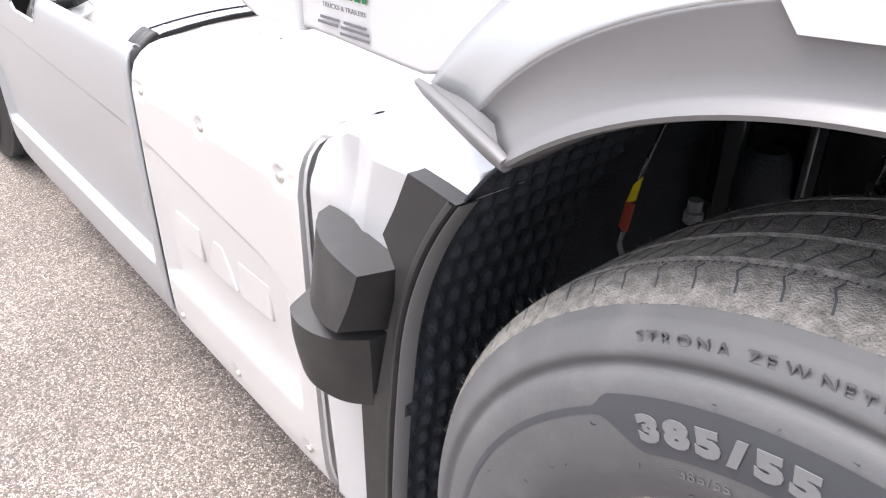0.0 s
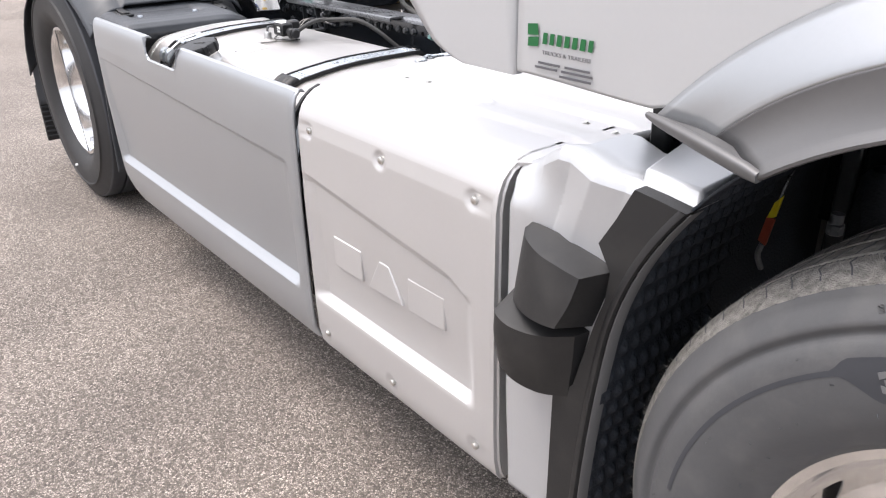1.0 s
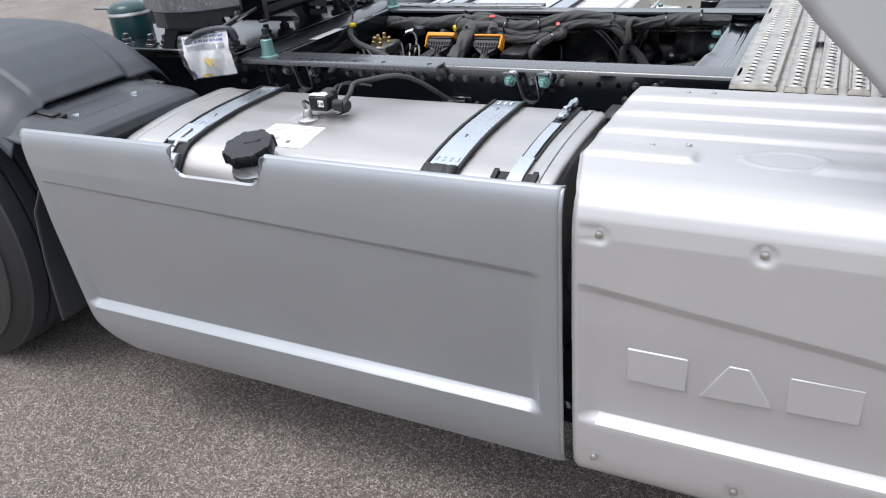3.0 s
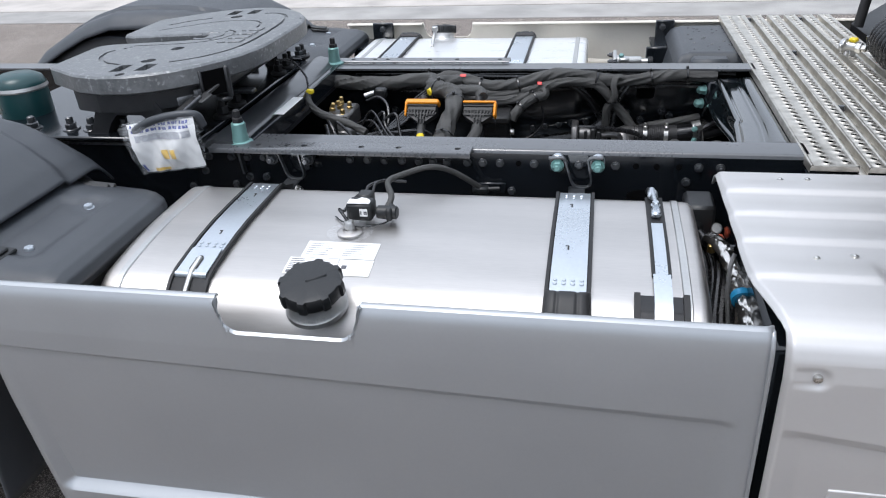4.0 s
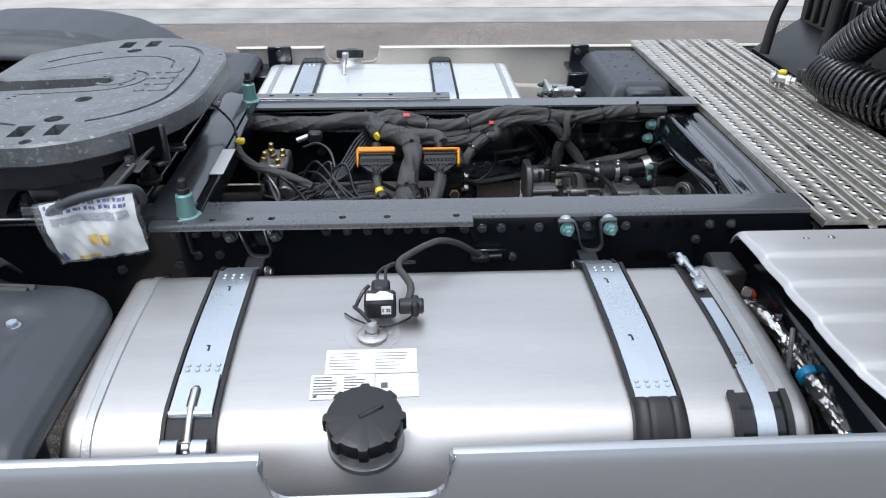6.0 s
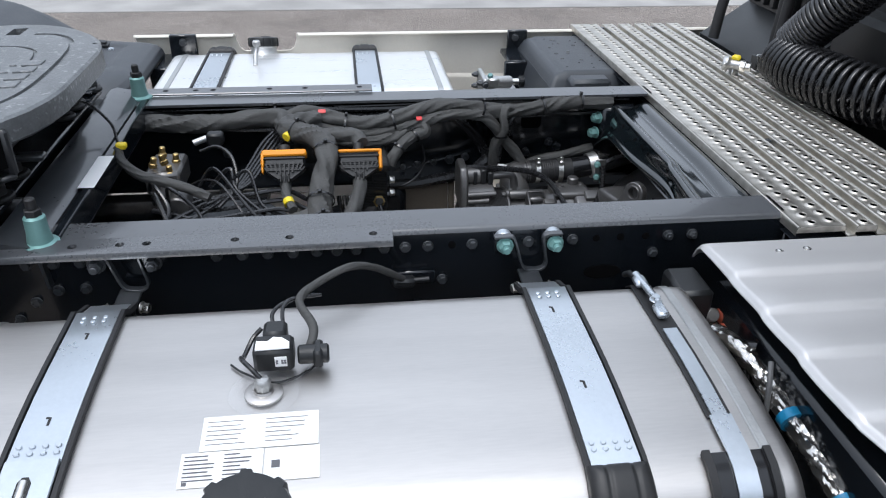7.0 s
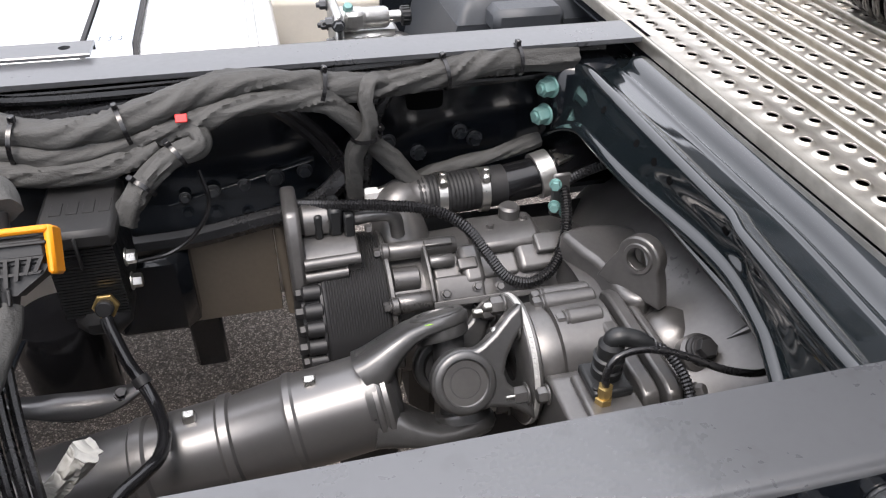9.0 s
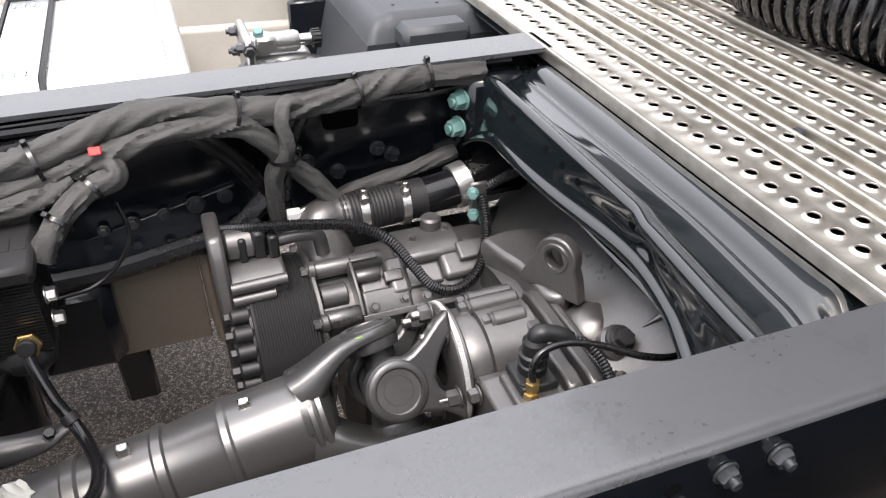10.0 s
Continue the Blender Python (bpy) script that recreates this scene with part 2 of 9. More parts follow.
def asphalt():
    m = bpy.data.materials.new("asphalt")
    m.use_nodes = True
    nt = m.node_tree
    N, L = nt.nodes, nt.links
    b = N["Principled BSDF"]
    tc = N.new("ShaderNodeTexCoord")
    vo = N.new("ShaderNodeTexVoronoi")
    vo.inputs["Scale"].default_value = 170
    L.new(tc.outputs["Object"], vo.inputs["Vector"])
    ve = N.new("ShaderNodeTexVoronoi")
    ve.feature = "DISTANCE_TO_EDGE"
    ve.inputs["Scale"].default_value = 170
    L.new(tc.outputs["Object"], ve.inputs["Vector"])
    sep = N.new("ShaderNodeSeparateColor")
    L.new(vo.outputs["Color"], sep.inputs[0])
    ramp = N.new("ShaderNodeValToRGB")
    e = ramp.color_ramp.elements
    e[0].position, e[0].color = 0.0, (0.15, 0.129, 0.112, 1)
    e[1].position, e[1].color = 1.0, (0.70, 0.612, 0.54, 1)
    mid = e.new(0.55)
    mid.color = (0.42, 0.362, 0.315, 1)
    L.new(sep.outputs[0], ramp.inputs[0])
    gap = N.new("ShaderNodeMapRange")
    gap.inputs["From Max"].default_value = 0.22
    L.new(ve.outputs["Distance"], gap.inputs["Value"])
    mx = N.new("ShaderNodeMix")
    mx.data_type = "RGBA"
    mx.inputs["A"].default_value = (0.09, 0.076, 0.066, 1)
    L.new(gap.outputs[0], mx.inputs["Factor"])
    L.new(ramp.outputs[0], mx.inputs["B"])
    big = N.new("ShaderNodeTexNoise")
    big.inputs["Scale"].default_value = 1.3
    big.inputs["Detail"].default_value = 5
    L.new(tc.outputs["Object"], big.inputs["Vector"])
    br = N.new("ShaderNodeMapRange")
    br.inputs["From Min"].default_value, br.inputs["From Max"].default_value = 0.3, 0.7
    br.inputs["To Min"].default_value, br.inputs["To Max"].default_value = 0.8, 1.15
    L.new(big.outputs["Fac"], br.inputs["Value"])
    mul = N.new("ShaderNodeMix")
    mul.data_type = "RGBA"
    mul.blend_type = "MULTIPLY"
    mul.inputs["Factor"].default_value = 1
    L.new(mx.outputs["Result"], mul.inputs["A"])
    L.new(br.outputs[0], mul.inputs["B"])
    L.new(mul.outputs["Result"], b.inputs["Base Color"])
    b.inputs["Roughness"].default_value = 0.85
    bp = N.new("ShaderNodeBump")
    bp.inputs["Strength"].default_value = 0.8
    bp.inputs["Distance"].default_value = 0.004
    L.new(gap.outputs[0], bp.inputs["Height"])
    L.new(bp.outputs[0], b.inputs["Normal"])
    return m


M["asphalt"] = asphalt()
# near-black that paints the shade inside holes and openings
M["hole_shade"] = mat("painted_hole_shade", (0.0015, 0.0015, 0.0018), 0.9, 0.0, var=0.1, spec=0.1)
M["concrete"] = mat("pale_road_surface", (0.42, 0.39, 0.36), 0.85, 0.0, var=0.25, scale=2.5, fine=60, bump=0.3, bump_scale=80)
M["old_road"] = mat("old_road_surface", (0.30, 0.29, 0.275), 0.85, 0.0, var=0.3, scale=2.0, fine=90, bump=0.3, bump_scale=120)

# ---- mesh tools ----
class G:
    """Gathers verts and faces of one mesh."""

    def __init__(self):
        self.v, self.f = [], []

    def add(self, verts, faces, m=None):
        n = len(self.v)
        self.v += [tuple(m @ Vector(p)) for p in verts] if m is not None else [tuple(p) for p in verts]
        self.f += [tuple(i + n for i in face) for face in faces]
        return self

    def box(self, x0, x1, y0, y1, z0, z1, b=0.004, m=None):
        c, h = ((x0 + x1) / 2, (y0 + y1) / 2, (z0 + z1) / 2), ((x1 - x0) / 2, (y1 - y0) / 2, (z1 - z0) / 2)
        b = min(b, *[k * 0.9 for k in h])
        V, key = [], {}
        for s in [(i, j, k) for i in (-1, 1) for j in (-1, 1) for k in (-1, 1)]:
            for a in range(3):
                p = [c[n] + s[n] * (h[n] - (0 if n == a else b)) for n in range(3)]
                key[s, a] = len(V)
                V.append(p)
        F = []
        for a in range(3):
            u, w = (a + 1) % 3, (a + 2) % 3
            for s in (-1, 1):
                ring = []
                for (p, q) in ((-1, -1), (1, -1), (1, 1), (-1, 1)):
                    k = [0, 0, 0]
                    k[a], k[u], k[w] = s, p, q
                    ring.append(key[tuple(k), a])
                F.append(ring if s > 0 else ring[::-1])
            for p in (-1, 1):
                for q in (-1, 1):
                    k0, k1 = [0, 0, 0], [0, 0, 0]
                    k0[a], k1[a] = -1, 1
                    k0[u] = k1[u] = p
                    k0[w] = k1[w] = q
                    k0, k1 = tuple(k0), tuple(k1)
                    ring = [key[k0, u], key[k1, u], key[k1, w], key[k0, w]]
                    F.append(ring if p * q < 0 else ring[::-1])
        for s in [(i, j, k) for i in (-1, 1) for j in (-1, 1) for k in (-1, 1)]:
            ring = [key[s, 0], key[s, 1], key[s, 2]]
            F.append(ring if s[0] * s[1] * s[2] > 0 else ring[::-1])
        return self.add(V, F, m)

    def lathe(self, prof, m=None, n=24, a0=0.0, a1=2 * math.pi):
        """Turns (r, h) pairs about the local z axis."""
        full = abs(a1 - a0 - 2 * math.pi) < 1e-6
        cols = n if full else n + 1
        V = [(r * math.cos(a0 + (a1 - a0) * i / n), r * math.sin(a0 + (a1 - a0) * i / n), h) for r, h in prof for i in range(cols)]
        F = []
        for j in range(len(prof) - 1):
            for i in range(n):
                k = (i + 1) % cols
                F.append((j * cols + i, j * cols + k, (j + 1) * cols + k, (j + 1) * cols + i))
        return self.add(V, F, m)

    def cyl(self, r, h0, h1, m=None, n=16, b=0.0):
        b = min(b, r * 0.5, (h1 - h0) * 0.45)
        e = 1e-5
        prof = [(e, h0), (r - b, h0), (r, h0 + b), (r, h1 - b), (r - b, h1), (e, h1)] if b else [(e, h0), (r, h0), (r, h1), (e, h1)]
        return self.lathe(prof, m, n)

    def tube(self, pts, r, n=8, cap=True):
        """A round tube along points; r is a number or a list, one for each point."""
        pts = [Vector(p) for p in pts]
        rs = r if isinstance(r, (list, tuple)) else [r] * len(pts)
        t0 = (pts[1] - pts[0]).normalized()
        up = Vector((0, 0, 1)) if abs(t0.z) < 0.9 else Vector((1, 0, 0))
        u = t0.cross(up).normalized()
        V, F = [], []
        for i, p in enumerate(pts):
            t = (pts[min(i + 1, len(pts) - 1)] - pts[max(i - 1, 0)]).normalized()
            u = (u - t * u.dot(t)).normalized()
            w = t.cross(u)
            for k in range(n):
                a = 2 * math.pi * k / n
                V.append(p + (u * math.cos(a) + w * math.sin(a)) * rs[i])
        for i in range(len(pts) - 1):
            for k in range(n):
                q = (k + 1) % n
                F.append((i * n + k, i * n + q, (i + 1) * n + q, (i + 1) * n + k))
        if cap:
            F.append(tuple(range(n))[::-1])
            F.append(tuple((len(pts) - 1) * n + k for k in range(n)))
        return self.add(V, F)

    def prism(self, poly, a, b, axis="z", m=None):
        """Extrudes a polygon, given in the two other axes in order, from a to b."""
        n = len(poly)
        put = {"z": lambda p, h: (p[0], p[1], h), "y": lambda p, h: (p[0], h, p[1]), "x": lambda p, h: (h, p[0], p[1])}[axis]
        V = [put(p, a) for p in poly] + [put(p, b) for p in poly]
        F = [tuple(range(n))[::-1], tuple(range(n, 2 * n))]
        F += [(i, (i + 1) % n, (i + 1) % n + n, i + n) for i in range(n)]
        return self.add(V, F, m)

    def grid(self, nu, nv, fn, thick=None):
        """A sheet of nu x nv points from fn(u, v), with a back at thick if given."""
        V = [fn(i / (nu - 1), j / (nv - 1)) for i in range(nu) for j in range(nv)]
        F = [(i * nv + j, (i + 1) * nv + j, (i + 1) * nv + j + 1, i * nv + j + 1) for i in range(nu - 1) for j in range(nv - 1)]
        return self.add(V, F)

    def bolt(self, p, d, r=0.012, h=0.012, stub=0.0, washer=True):
        """A flanged hexagon head at p, standing out along d."""
        m = Matrix.Translation(p) @ Vector(d).to_track_quat("Z", "Y").to_matrix().to_4x4()
        if washer:
            self.cyl(r * 1.25, 0, r * 0.28, m, 14, r * 0.08)
        hexa = [(r * 0.98 * math.cos(k * math.pi / 3), r * 0.98 * math.sin(k * math.pi / 3)) for k in range(6)]
        z0, z1, b = r * 0.25, r * 0.25 + h, r * 0.16
        V = [(x, y, z0) for x, y in hexa] + [(x, y, z1 - b) for x, y in hexa] + [(x * 0.86, y * 0.86, z1) for x, y in hexa]
        F = [(i, (i + 1) % 6, (i + 1) % 6 + 6, i + 6) for i in range(6)] + [(i + 6, (i + 1) % 6 + 6, (i + 1) % 6 + 12, i + 12) for i in range(6)]
        F.append(tuple(range(12, 18)))
        self.add(V, F, m)
        if stub:
            self.cyl(r * 0.55, z1 - 0.002, z1 + stub, m, 10, r * 0.1)
        return self


def curve(pts, steps=6):
    """A smooth line through points."""
    P = [Vector(p) for p in pts]
    P = [P[0] * 2 - P[1]] + P + [P[-1] * 2 - P[-2]]
    out = []
    for i in range(1, len(P) - 2):
        a, b, c, d = P[i - 1:i + 3]
        for s in range(steps):
            t = s / steps
            out.append(0.5 * ((2 * b) + (c - a) * t + (2 * a - 5 * b + 4 * c - d) * t * t + (3 * b - a - 3 * c + d) * t ** 3))
    out.append(P[-2])
    return out


def to_mesh(name, g, material, smooth=38):
    me = bpy.data.meshes.new(name)
    me.from_pydata(g.v, [], g.f)
    bm = bmesh.new()
    bm.from_mesh(me)
    bmesh.ops.recalc_face_normals(bm, faces=bm.faces)
    bm.to_mesh(me)
    bm.free()
    me.materials.append(M[material])
    if smooth:
        me.shade_smooth()
        me.set_sharp_from_angle(angle=radians(smooth))
    return me


def thing(name, loc, label, category, group="", kind=""):
    ob = new(name)
    ob.empty_display_size = 0.05
    ob.location = loc
    return tagged(ob, label, category, group, kind)


def part(name, g, material, parent=None, label="", smooth=38):
    """Links a gathered mesh as one object; its verts are in world metres."""
    ob = new(name, g if isinstance(g, bpy.types.Mesh) else to_mesh(name, g, material, smooth))
    if parent is not None:
        ob.parent = parent
        if parent.type == "EMPTY":
            ob.location = -parent.location
    return tagged(ob, label)


def thicken(ob, t, offset=-1.0):
    s = ob.modifiers.new("thickness", "SOLIDIFY")
    s.thickness, s.offset = t, offset
    return ob


def letters(text, size, depth, bold=0.0):
    """Mesh verts and faces of a word in the built-in font, and its width."""
    cu = bpy.data.curves.new("word", "FONT")
    cu.body, cu.size, cu.extrude, cu.resolution_u, cu.offset = text, size, depth / 2, 3, bold
    ob = bpy.data.objects.new("word", cu)
    scene.collection.objects.link(ob)
    me = bpy.data.meshes.new_from_object(ob.evaluated_get(bpy.context.evaluated_depsgraph_get()))
    V, F = [tuple(v.co) for v in me.vertices], [tuple(p.vertices) for p in me.polygons]
    w = max(v[0] for v in V) if V else size * 0.3
    bpy.data.objects.remove(ob)
    bpy.data.curves.remove(cu)
    bpy.data.meshes.remove(me)
    return V, F, w


def carve(ob, cutters, smooth=30):
    """Cuts the gathered closed shapes out of a mesh for good."""
    me = to_mesh("cutter", cutters, "black", 0)
    tool = bpy.data.objects.new("cutter", me)
    scene.collection.objects.link(tool)
    mod = ob.modifiers.new("cut", "BOOLEAN")
    mod.operation, mod.solver, mod.object = "DIFFERENCE", "EXACT", tool
    tool.matrix_world = Matrix()
    bpy.context.view_layer.update()
    tool.matrix_world = ob.matrix_world
    bpy.context.view_layer.update()
    res = bpy.data.meshes.new_from_object(ob.evaluated_get(bpy.context.evaluated_depsgraph_get()))
    ob.modifiers.remove(mod)
    res.materials.clear()
    res.materials.append(ob.data.materials[0])
    for p in res.polygons:
        p.material_index = 0
    ob.data = res
    bpy.data.objects.remove(tool)
    res.shade_smooth()
    res.set_sharp_from_angle(angle=radians(smooth))
    return ob


def disc(x, y, r, n=24, sx=1.0):
    return [(x + sx * r * math.cos(2 * math.pi * k / n), y + r * math.sin(2 * math.pi * k / n)) for k in range(n)]


def smoothstep(a, b, x):
    t = min(1.0, max(0.0, (x - a) / (b - a)))
    return t * t * (3 - 2 * t)


def wrinkled(pts, r, seed, amount=0.16, n=14, steps=10):
    """A slack fabric sleeve along points: soft folds run along it, twisting slowly, and pinch here and there."""
    n = max(n, 28)
    line = curve(pts, steps * 2)
    g = G().tube(line, r, n)
    out, s = [], 0.0
    for i, v in enumerate(g.v):
        ring = min(i // n, len(line) - 1)
        if i % n == 0 and ring > 0:
            s += (line[ring] - line[ring - 1]).length
        a = 2 * math.pi * (i % n) / n
        c = line[ring]
        tw = a + s * 14 + 0.9 * noise.noise(Vector((s * 8, seed, 3.1)))
        x = noise.noise(Vector((s * 4.5 + seed, 1.25 * math.cos(tw), 1.25 * math.sin(tw))))
        ridge = 0.55 - min(1.1, math.sqrt(x * x + 0.0012) * 3.0)
        x = noise.noise(Vector((s * 11 + seed + 20, 0.9 * math.cos(a), 0.9 * math.sin(a))))
        pucker = 0.35 - min(0.9, math.sqrt(x * x + 0.004) * 2.6)
        girth = noise.noise(Vector((s * 12, seed, 0.5)))
        out.append(tuple(c + (Vector(v) - c) * (1 + amount * (0.95 * ridge + 0.55 * pucker) + 0.7 * amount * girth)))
    g.v = out
    return g


def loft(path, halves, side, power=0.5, n=20):
    """A solid arm along points, of soft rectangular section: half sizes along side and across it."""
    path, side = [Vector(p) for p in path], Vector(side).normalized()
    V, F = [], []
    for i, p in enumerate(path):
        t = (path[min(i + 1, len(path) - 1)] - path[max(i - 1, 0)]).normalized()
        s = (side - t * side.dot(t)).normalized()
        w = t.cross(s)
        for k in range(n):
            c, d = math.cos(2 * math.pi * k / n), math.sin(2 * math.pi * k / n)
            V.append(p + s * halves[i][0] * math.copysign(abs(c) ** power, c) + w * halves[i][1] * math.copysign(abs(d) ** power, d))
    for i in range(len(path) - 1):
        for k in range(n):
            q = (k + 1) % n
            F.append((i * n + k, i * n + q, (i + 1) * n + q, (i + 1) * n + k))
    F += [tuple(range(n))[::-1], tuple((len(path) - 1) * n + k for k in range(n))]
    return V, F


def soften(ob, w, seg=2):
    """Rounds the edges of a cast or forged part."""
    b = ob.modifiers.new("rounded", "BEVEL")
    b.width, b.segments, b.limit_method, b.angle_limit = w, seg, "ANGLE", radians(35)
    return ob

# ---- ground ----
g = G().grid(2, 2, lambda u, v: (-120 + 240 * u, -120 + 240 * v, 0.0))
ground = part("ground", g, "asphalt")
tagged(ground, "pale brown fine-grained asphalt yard surface", "ground", kind="structure")
g = G().box(-60, 60, 6.05, 6.75, -0.05, 0.012, 0.006)
tagged(part("road_edge", g, "old_road"), "worn grey road edge strip beyond the truck", "road", kind="structure")
g = G().box(-60, 60, 6.78, 60, -0.05, 0.016, 0.006)
tagged(part("road", g, "concrete"), "pale concrete road running behind the truck", "road", kind="structure")

# ---- chassis rails ----
RAIL_TOP = 0.985


def rail(side):
    root = thing("chassis_rail", (-0.8, side * 0.41, 0.715), "dark blue-black enamelled steel truck chassis rail with bolt rows", "chassis rail", "chassis rails")
    w, f, t, r = 0.45, 0.36, 0.009, 0.012
    sec = [(w - t, RAIL_TOP - t), (w - t * 0.3, RAIL_TOP - t), (w, RAIL_TOP - r), (w, 0.715 + r), (w - r * 0.3, 0.715 + r * 0.3), (w - r, 0.715), (f, 0.715), (f, 0.715 + t), (w - t, 0.715 + t)]
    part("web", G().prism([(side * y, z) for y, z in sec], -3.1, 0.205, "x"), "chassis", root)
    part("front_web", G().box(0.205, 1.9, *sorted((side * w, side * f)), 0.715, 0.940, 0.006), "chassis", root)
    # top flange as its own part, so its colour can hold the sky's brightness
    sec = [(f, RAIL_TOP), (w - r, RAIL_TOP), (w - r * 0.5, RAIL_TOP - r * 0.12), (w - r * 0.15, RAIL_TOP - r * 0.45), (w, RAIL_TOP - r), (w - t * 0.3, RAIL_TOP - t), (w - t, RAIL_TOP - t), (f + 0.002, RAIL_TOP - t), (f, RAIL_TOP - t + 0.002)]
    part("top_flange", G().prism([(side * y, z) for y, z in sec], -3.1, 0.205, "x"), "rail_top", root, "satin blue-grey top flange, paler than the web for sky light, with faint water marks")
    return root


near_rail, far_rail = rail(-1), rail(1)


def top_plate(side):
    root = thing("mounting_angle", (-0.97, side * 0.46, RAIL_TOP), "dark grey perforated steel angle bolted along the chassis rail", "mounting angle", "mounting angles")
    sec = [(0.440, RAIL_TOP + 0.001), (0.440, RAIL_TOP + 0.005), (0.442, RAIL_TOP + 0.007), (0.494, RAIL_TOP + 0.007), (0.499, RAIL_TOP + 0.005), (0.501, RAIL_TOP + 0.000), (0.501, RAIL_TOP - 0.008), (0.494, RAIL_TOP - 0.008), (0.494, RAIL_TOP + 0.001)]
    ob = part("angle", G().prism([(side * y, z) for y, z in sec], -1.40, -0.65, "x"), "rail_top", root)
    cut = G()
    for x in (-1.335, -1.26, -1.173, -1.123, -0.957, -0.852, -0.688):
        cut.prism(disc(x, side * 0.470, 0.0085, 18), 0.95, 1.02)
    carve(ob, cut)
    return root


top_plate(-1), top_plate(1)

# ---- side skirt over the tank ----
SK0, SK1 = -1.60, -0.016
LEDGE = 0.424


def recess(x, z, x0, x1, z1, z0, d, low, w=0.007, fade=0.03):
    """How far the middle panel sits back: a flat bevel above, deepening to a wide sill below."""
    inx = smoothstep(x0, x0 + fade, x) * (1 - smoothstep(x1 - fade, x1, x))
    inz = min(1.0, max(0.0, (z1 - z) / w)) * smoothstep(z0 + 0.002, z0 + 0.026, z)
    return (d + (low - d) * smoothstep(z1 - w, z0, z)) * inx * inz


def skirt_profile(s):
    """(y, z) of the outer side from the folded top lip to the bottom edge, s from 0 to 1."""
    pts = [(-1.211, 0.964), (-1.216, 0.9705), (-1.223, 0.9725), (-1.231, 0.968), (-1.238, 0.956), (-1.2425, 0.938), (-1.246, 0.910), (-1.25, 0.85), (-1.252, 0.70),
           (-1.252, 0.5), (-1.250, 0.36), (-1.244, 0.31), (-1.232, 0.275), (-1.215, 0.262)]
    k = s * (len(pts) - 1)
    i = min(int(k), len(pts) - 2)
    t = k - i
    return tuple(a + (b - a) * t for a, b in zip(pts[i], pts[i + 1]))


def skirt_mesh(side, x0, x1, notch):
    zs = [0, .4, .8, 1.0, 1.4, 1.8, 2.2, 2.6, 3, 3.5, 4, 4.5, 5, 5.5, 6, 6.5, 7.0]
    zs += [7 + 1.0 * k / 48 for k in range(1, 49)] + [8 + 2.0 * k / 40 for k in range(1, 41)] + [10.25, 10.5, 11, 11.5, 12, 12.5, 13]
    S = [z / 13 for z in zs]
    xs = sorted(set([x0, x0 + .008] + [x0 + (x1 - x0) * k / 120 for k in range(121)] + [n + d for n in notch for d in [-.04 + .004 * k for k in range(21)]] + [notch[1] - d for d in (0.0004, 0.001, 0.002, 0.003)]))
    xs = [x for x in xs if x0 <= x <= x1]
    V, F = [], []
    for x in xs:
        # depth of the filler cut-out at this x
        a, b = notch
        r = 0.045
        cut = 0.0
        if a < x < b:
            d = min(x - a, b - x)
            cut = math.sqrt(max(0.0, 1 - (1 - min(1.0, d / r)) ** 2)) * smoothstep(0.0, 0.012, d)
        for s in S:
            y, z = skirt_profile(s)
            if cut > 0:
                zc = 0.972 - cut * 0.070
                if z > zc or s < 3.0 / 13:
                    y, z = -1.2475 + 0.006 * max(0.0, 1 - s * 2.2), zc - 0.0008 * s * 13
            # the rear end rakes forward and rounds off at the bottom
            lean = 0.085 * (1 - (z - 0.26) / 0.72) + (0.16 * max(0.0, (0.40 - z) / 0.14) ** 2.2 if z < 0.40 else 0.0)
            xx = x + lean * smoothstep(x0 + 0.55, x0, x)
            z -= 0.030 * xx * smoothstep(0.69, 0.75, z) * (1 - smoothstep(0.80, 0.90, z))
            dy = recess(xx, z, x0 + 0.035 + 0.07 * (0.98 - z), x1 - 0.045, 0.784 - 0.030 * xx, LEDGE - 0.012, 0.0052 + 0.0028 * max(0.0, xx + 1.6), 0.024, 0.005 + 0.0065 * max(0.0, xx + 1.6))
            roll = 0.006 * (smoothstep(x1 - 0.012, x1, x))
            V.append((xx, side * -(y + dy + roll), z))
    n = len(S)
    for i in range(len(xs) - 1):
        for j in range(n - 1):
            F.append((i * n + j, (i + 1) * n + j, (i + 1) * n + j + 1, i * n + j + 1))
    return G().add(V, F)


def skirt(side, x0, x1, notch, material, label):
    root = thing("side_skirt", ((x0 + x1) / 2, side * 1.2, 0.262), label, "side skirt", "side skirts")
    panel = part("panel", skirt_mesh(side, x0, x1, notch), material, root, smooth=30)
    thicken(panel, 0.004)
    part("end_flange", G().tube(curve([(x1 - 0.002, side * 1.2215, 0.966), (x1 - 0.002, side * 1.234, 0.950), (x1 - 0.002, side * 1.243, 0.90), (x1 - 0.002, side * 1.246, 0.70), (x1 - 0.002, side * 1.246, 0.45), (x1 - 0.002, side * 1.243, 0.31)], 6), 0.0045, 10), material, root, "rounded end flange of the panel")
    return root


skirt(-1, SK0, SK1, (-1.035, -0.742), "silver", "satin silver side skirt panel with a filler cut-out")
skirt(1, -1.52, 0.95, (-1.15, -0.905), "cream", "side skirt on the other flank, its cream inner face showing")

# ---- fuel tanks ----


def crown(y):
    """How far the near tank's top has fallen at |y|: a gentle crown towards the outside."""
    return max(0.0, abs(y) - 0.78) ** 2 / 2.88


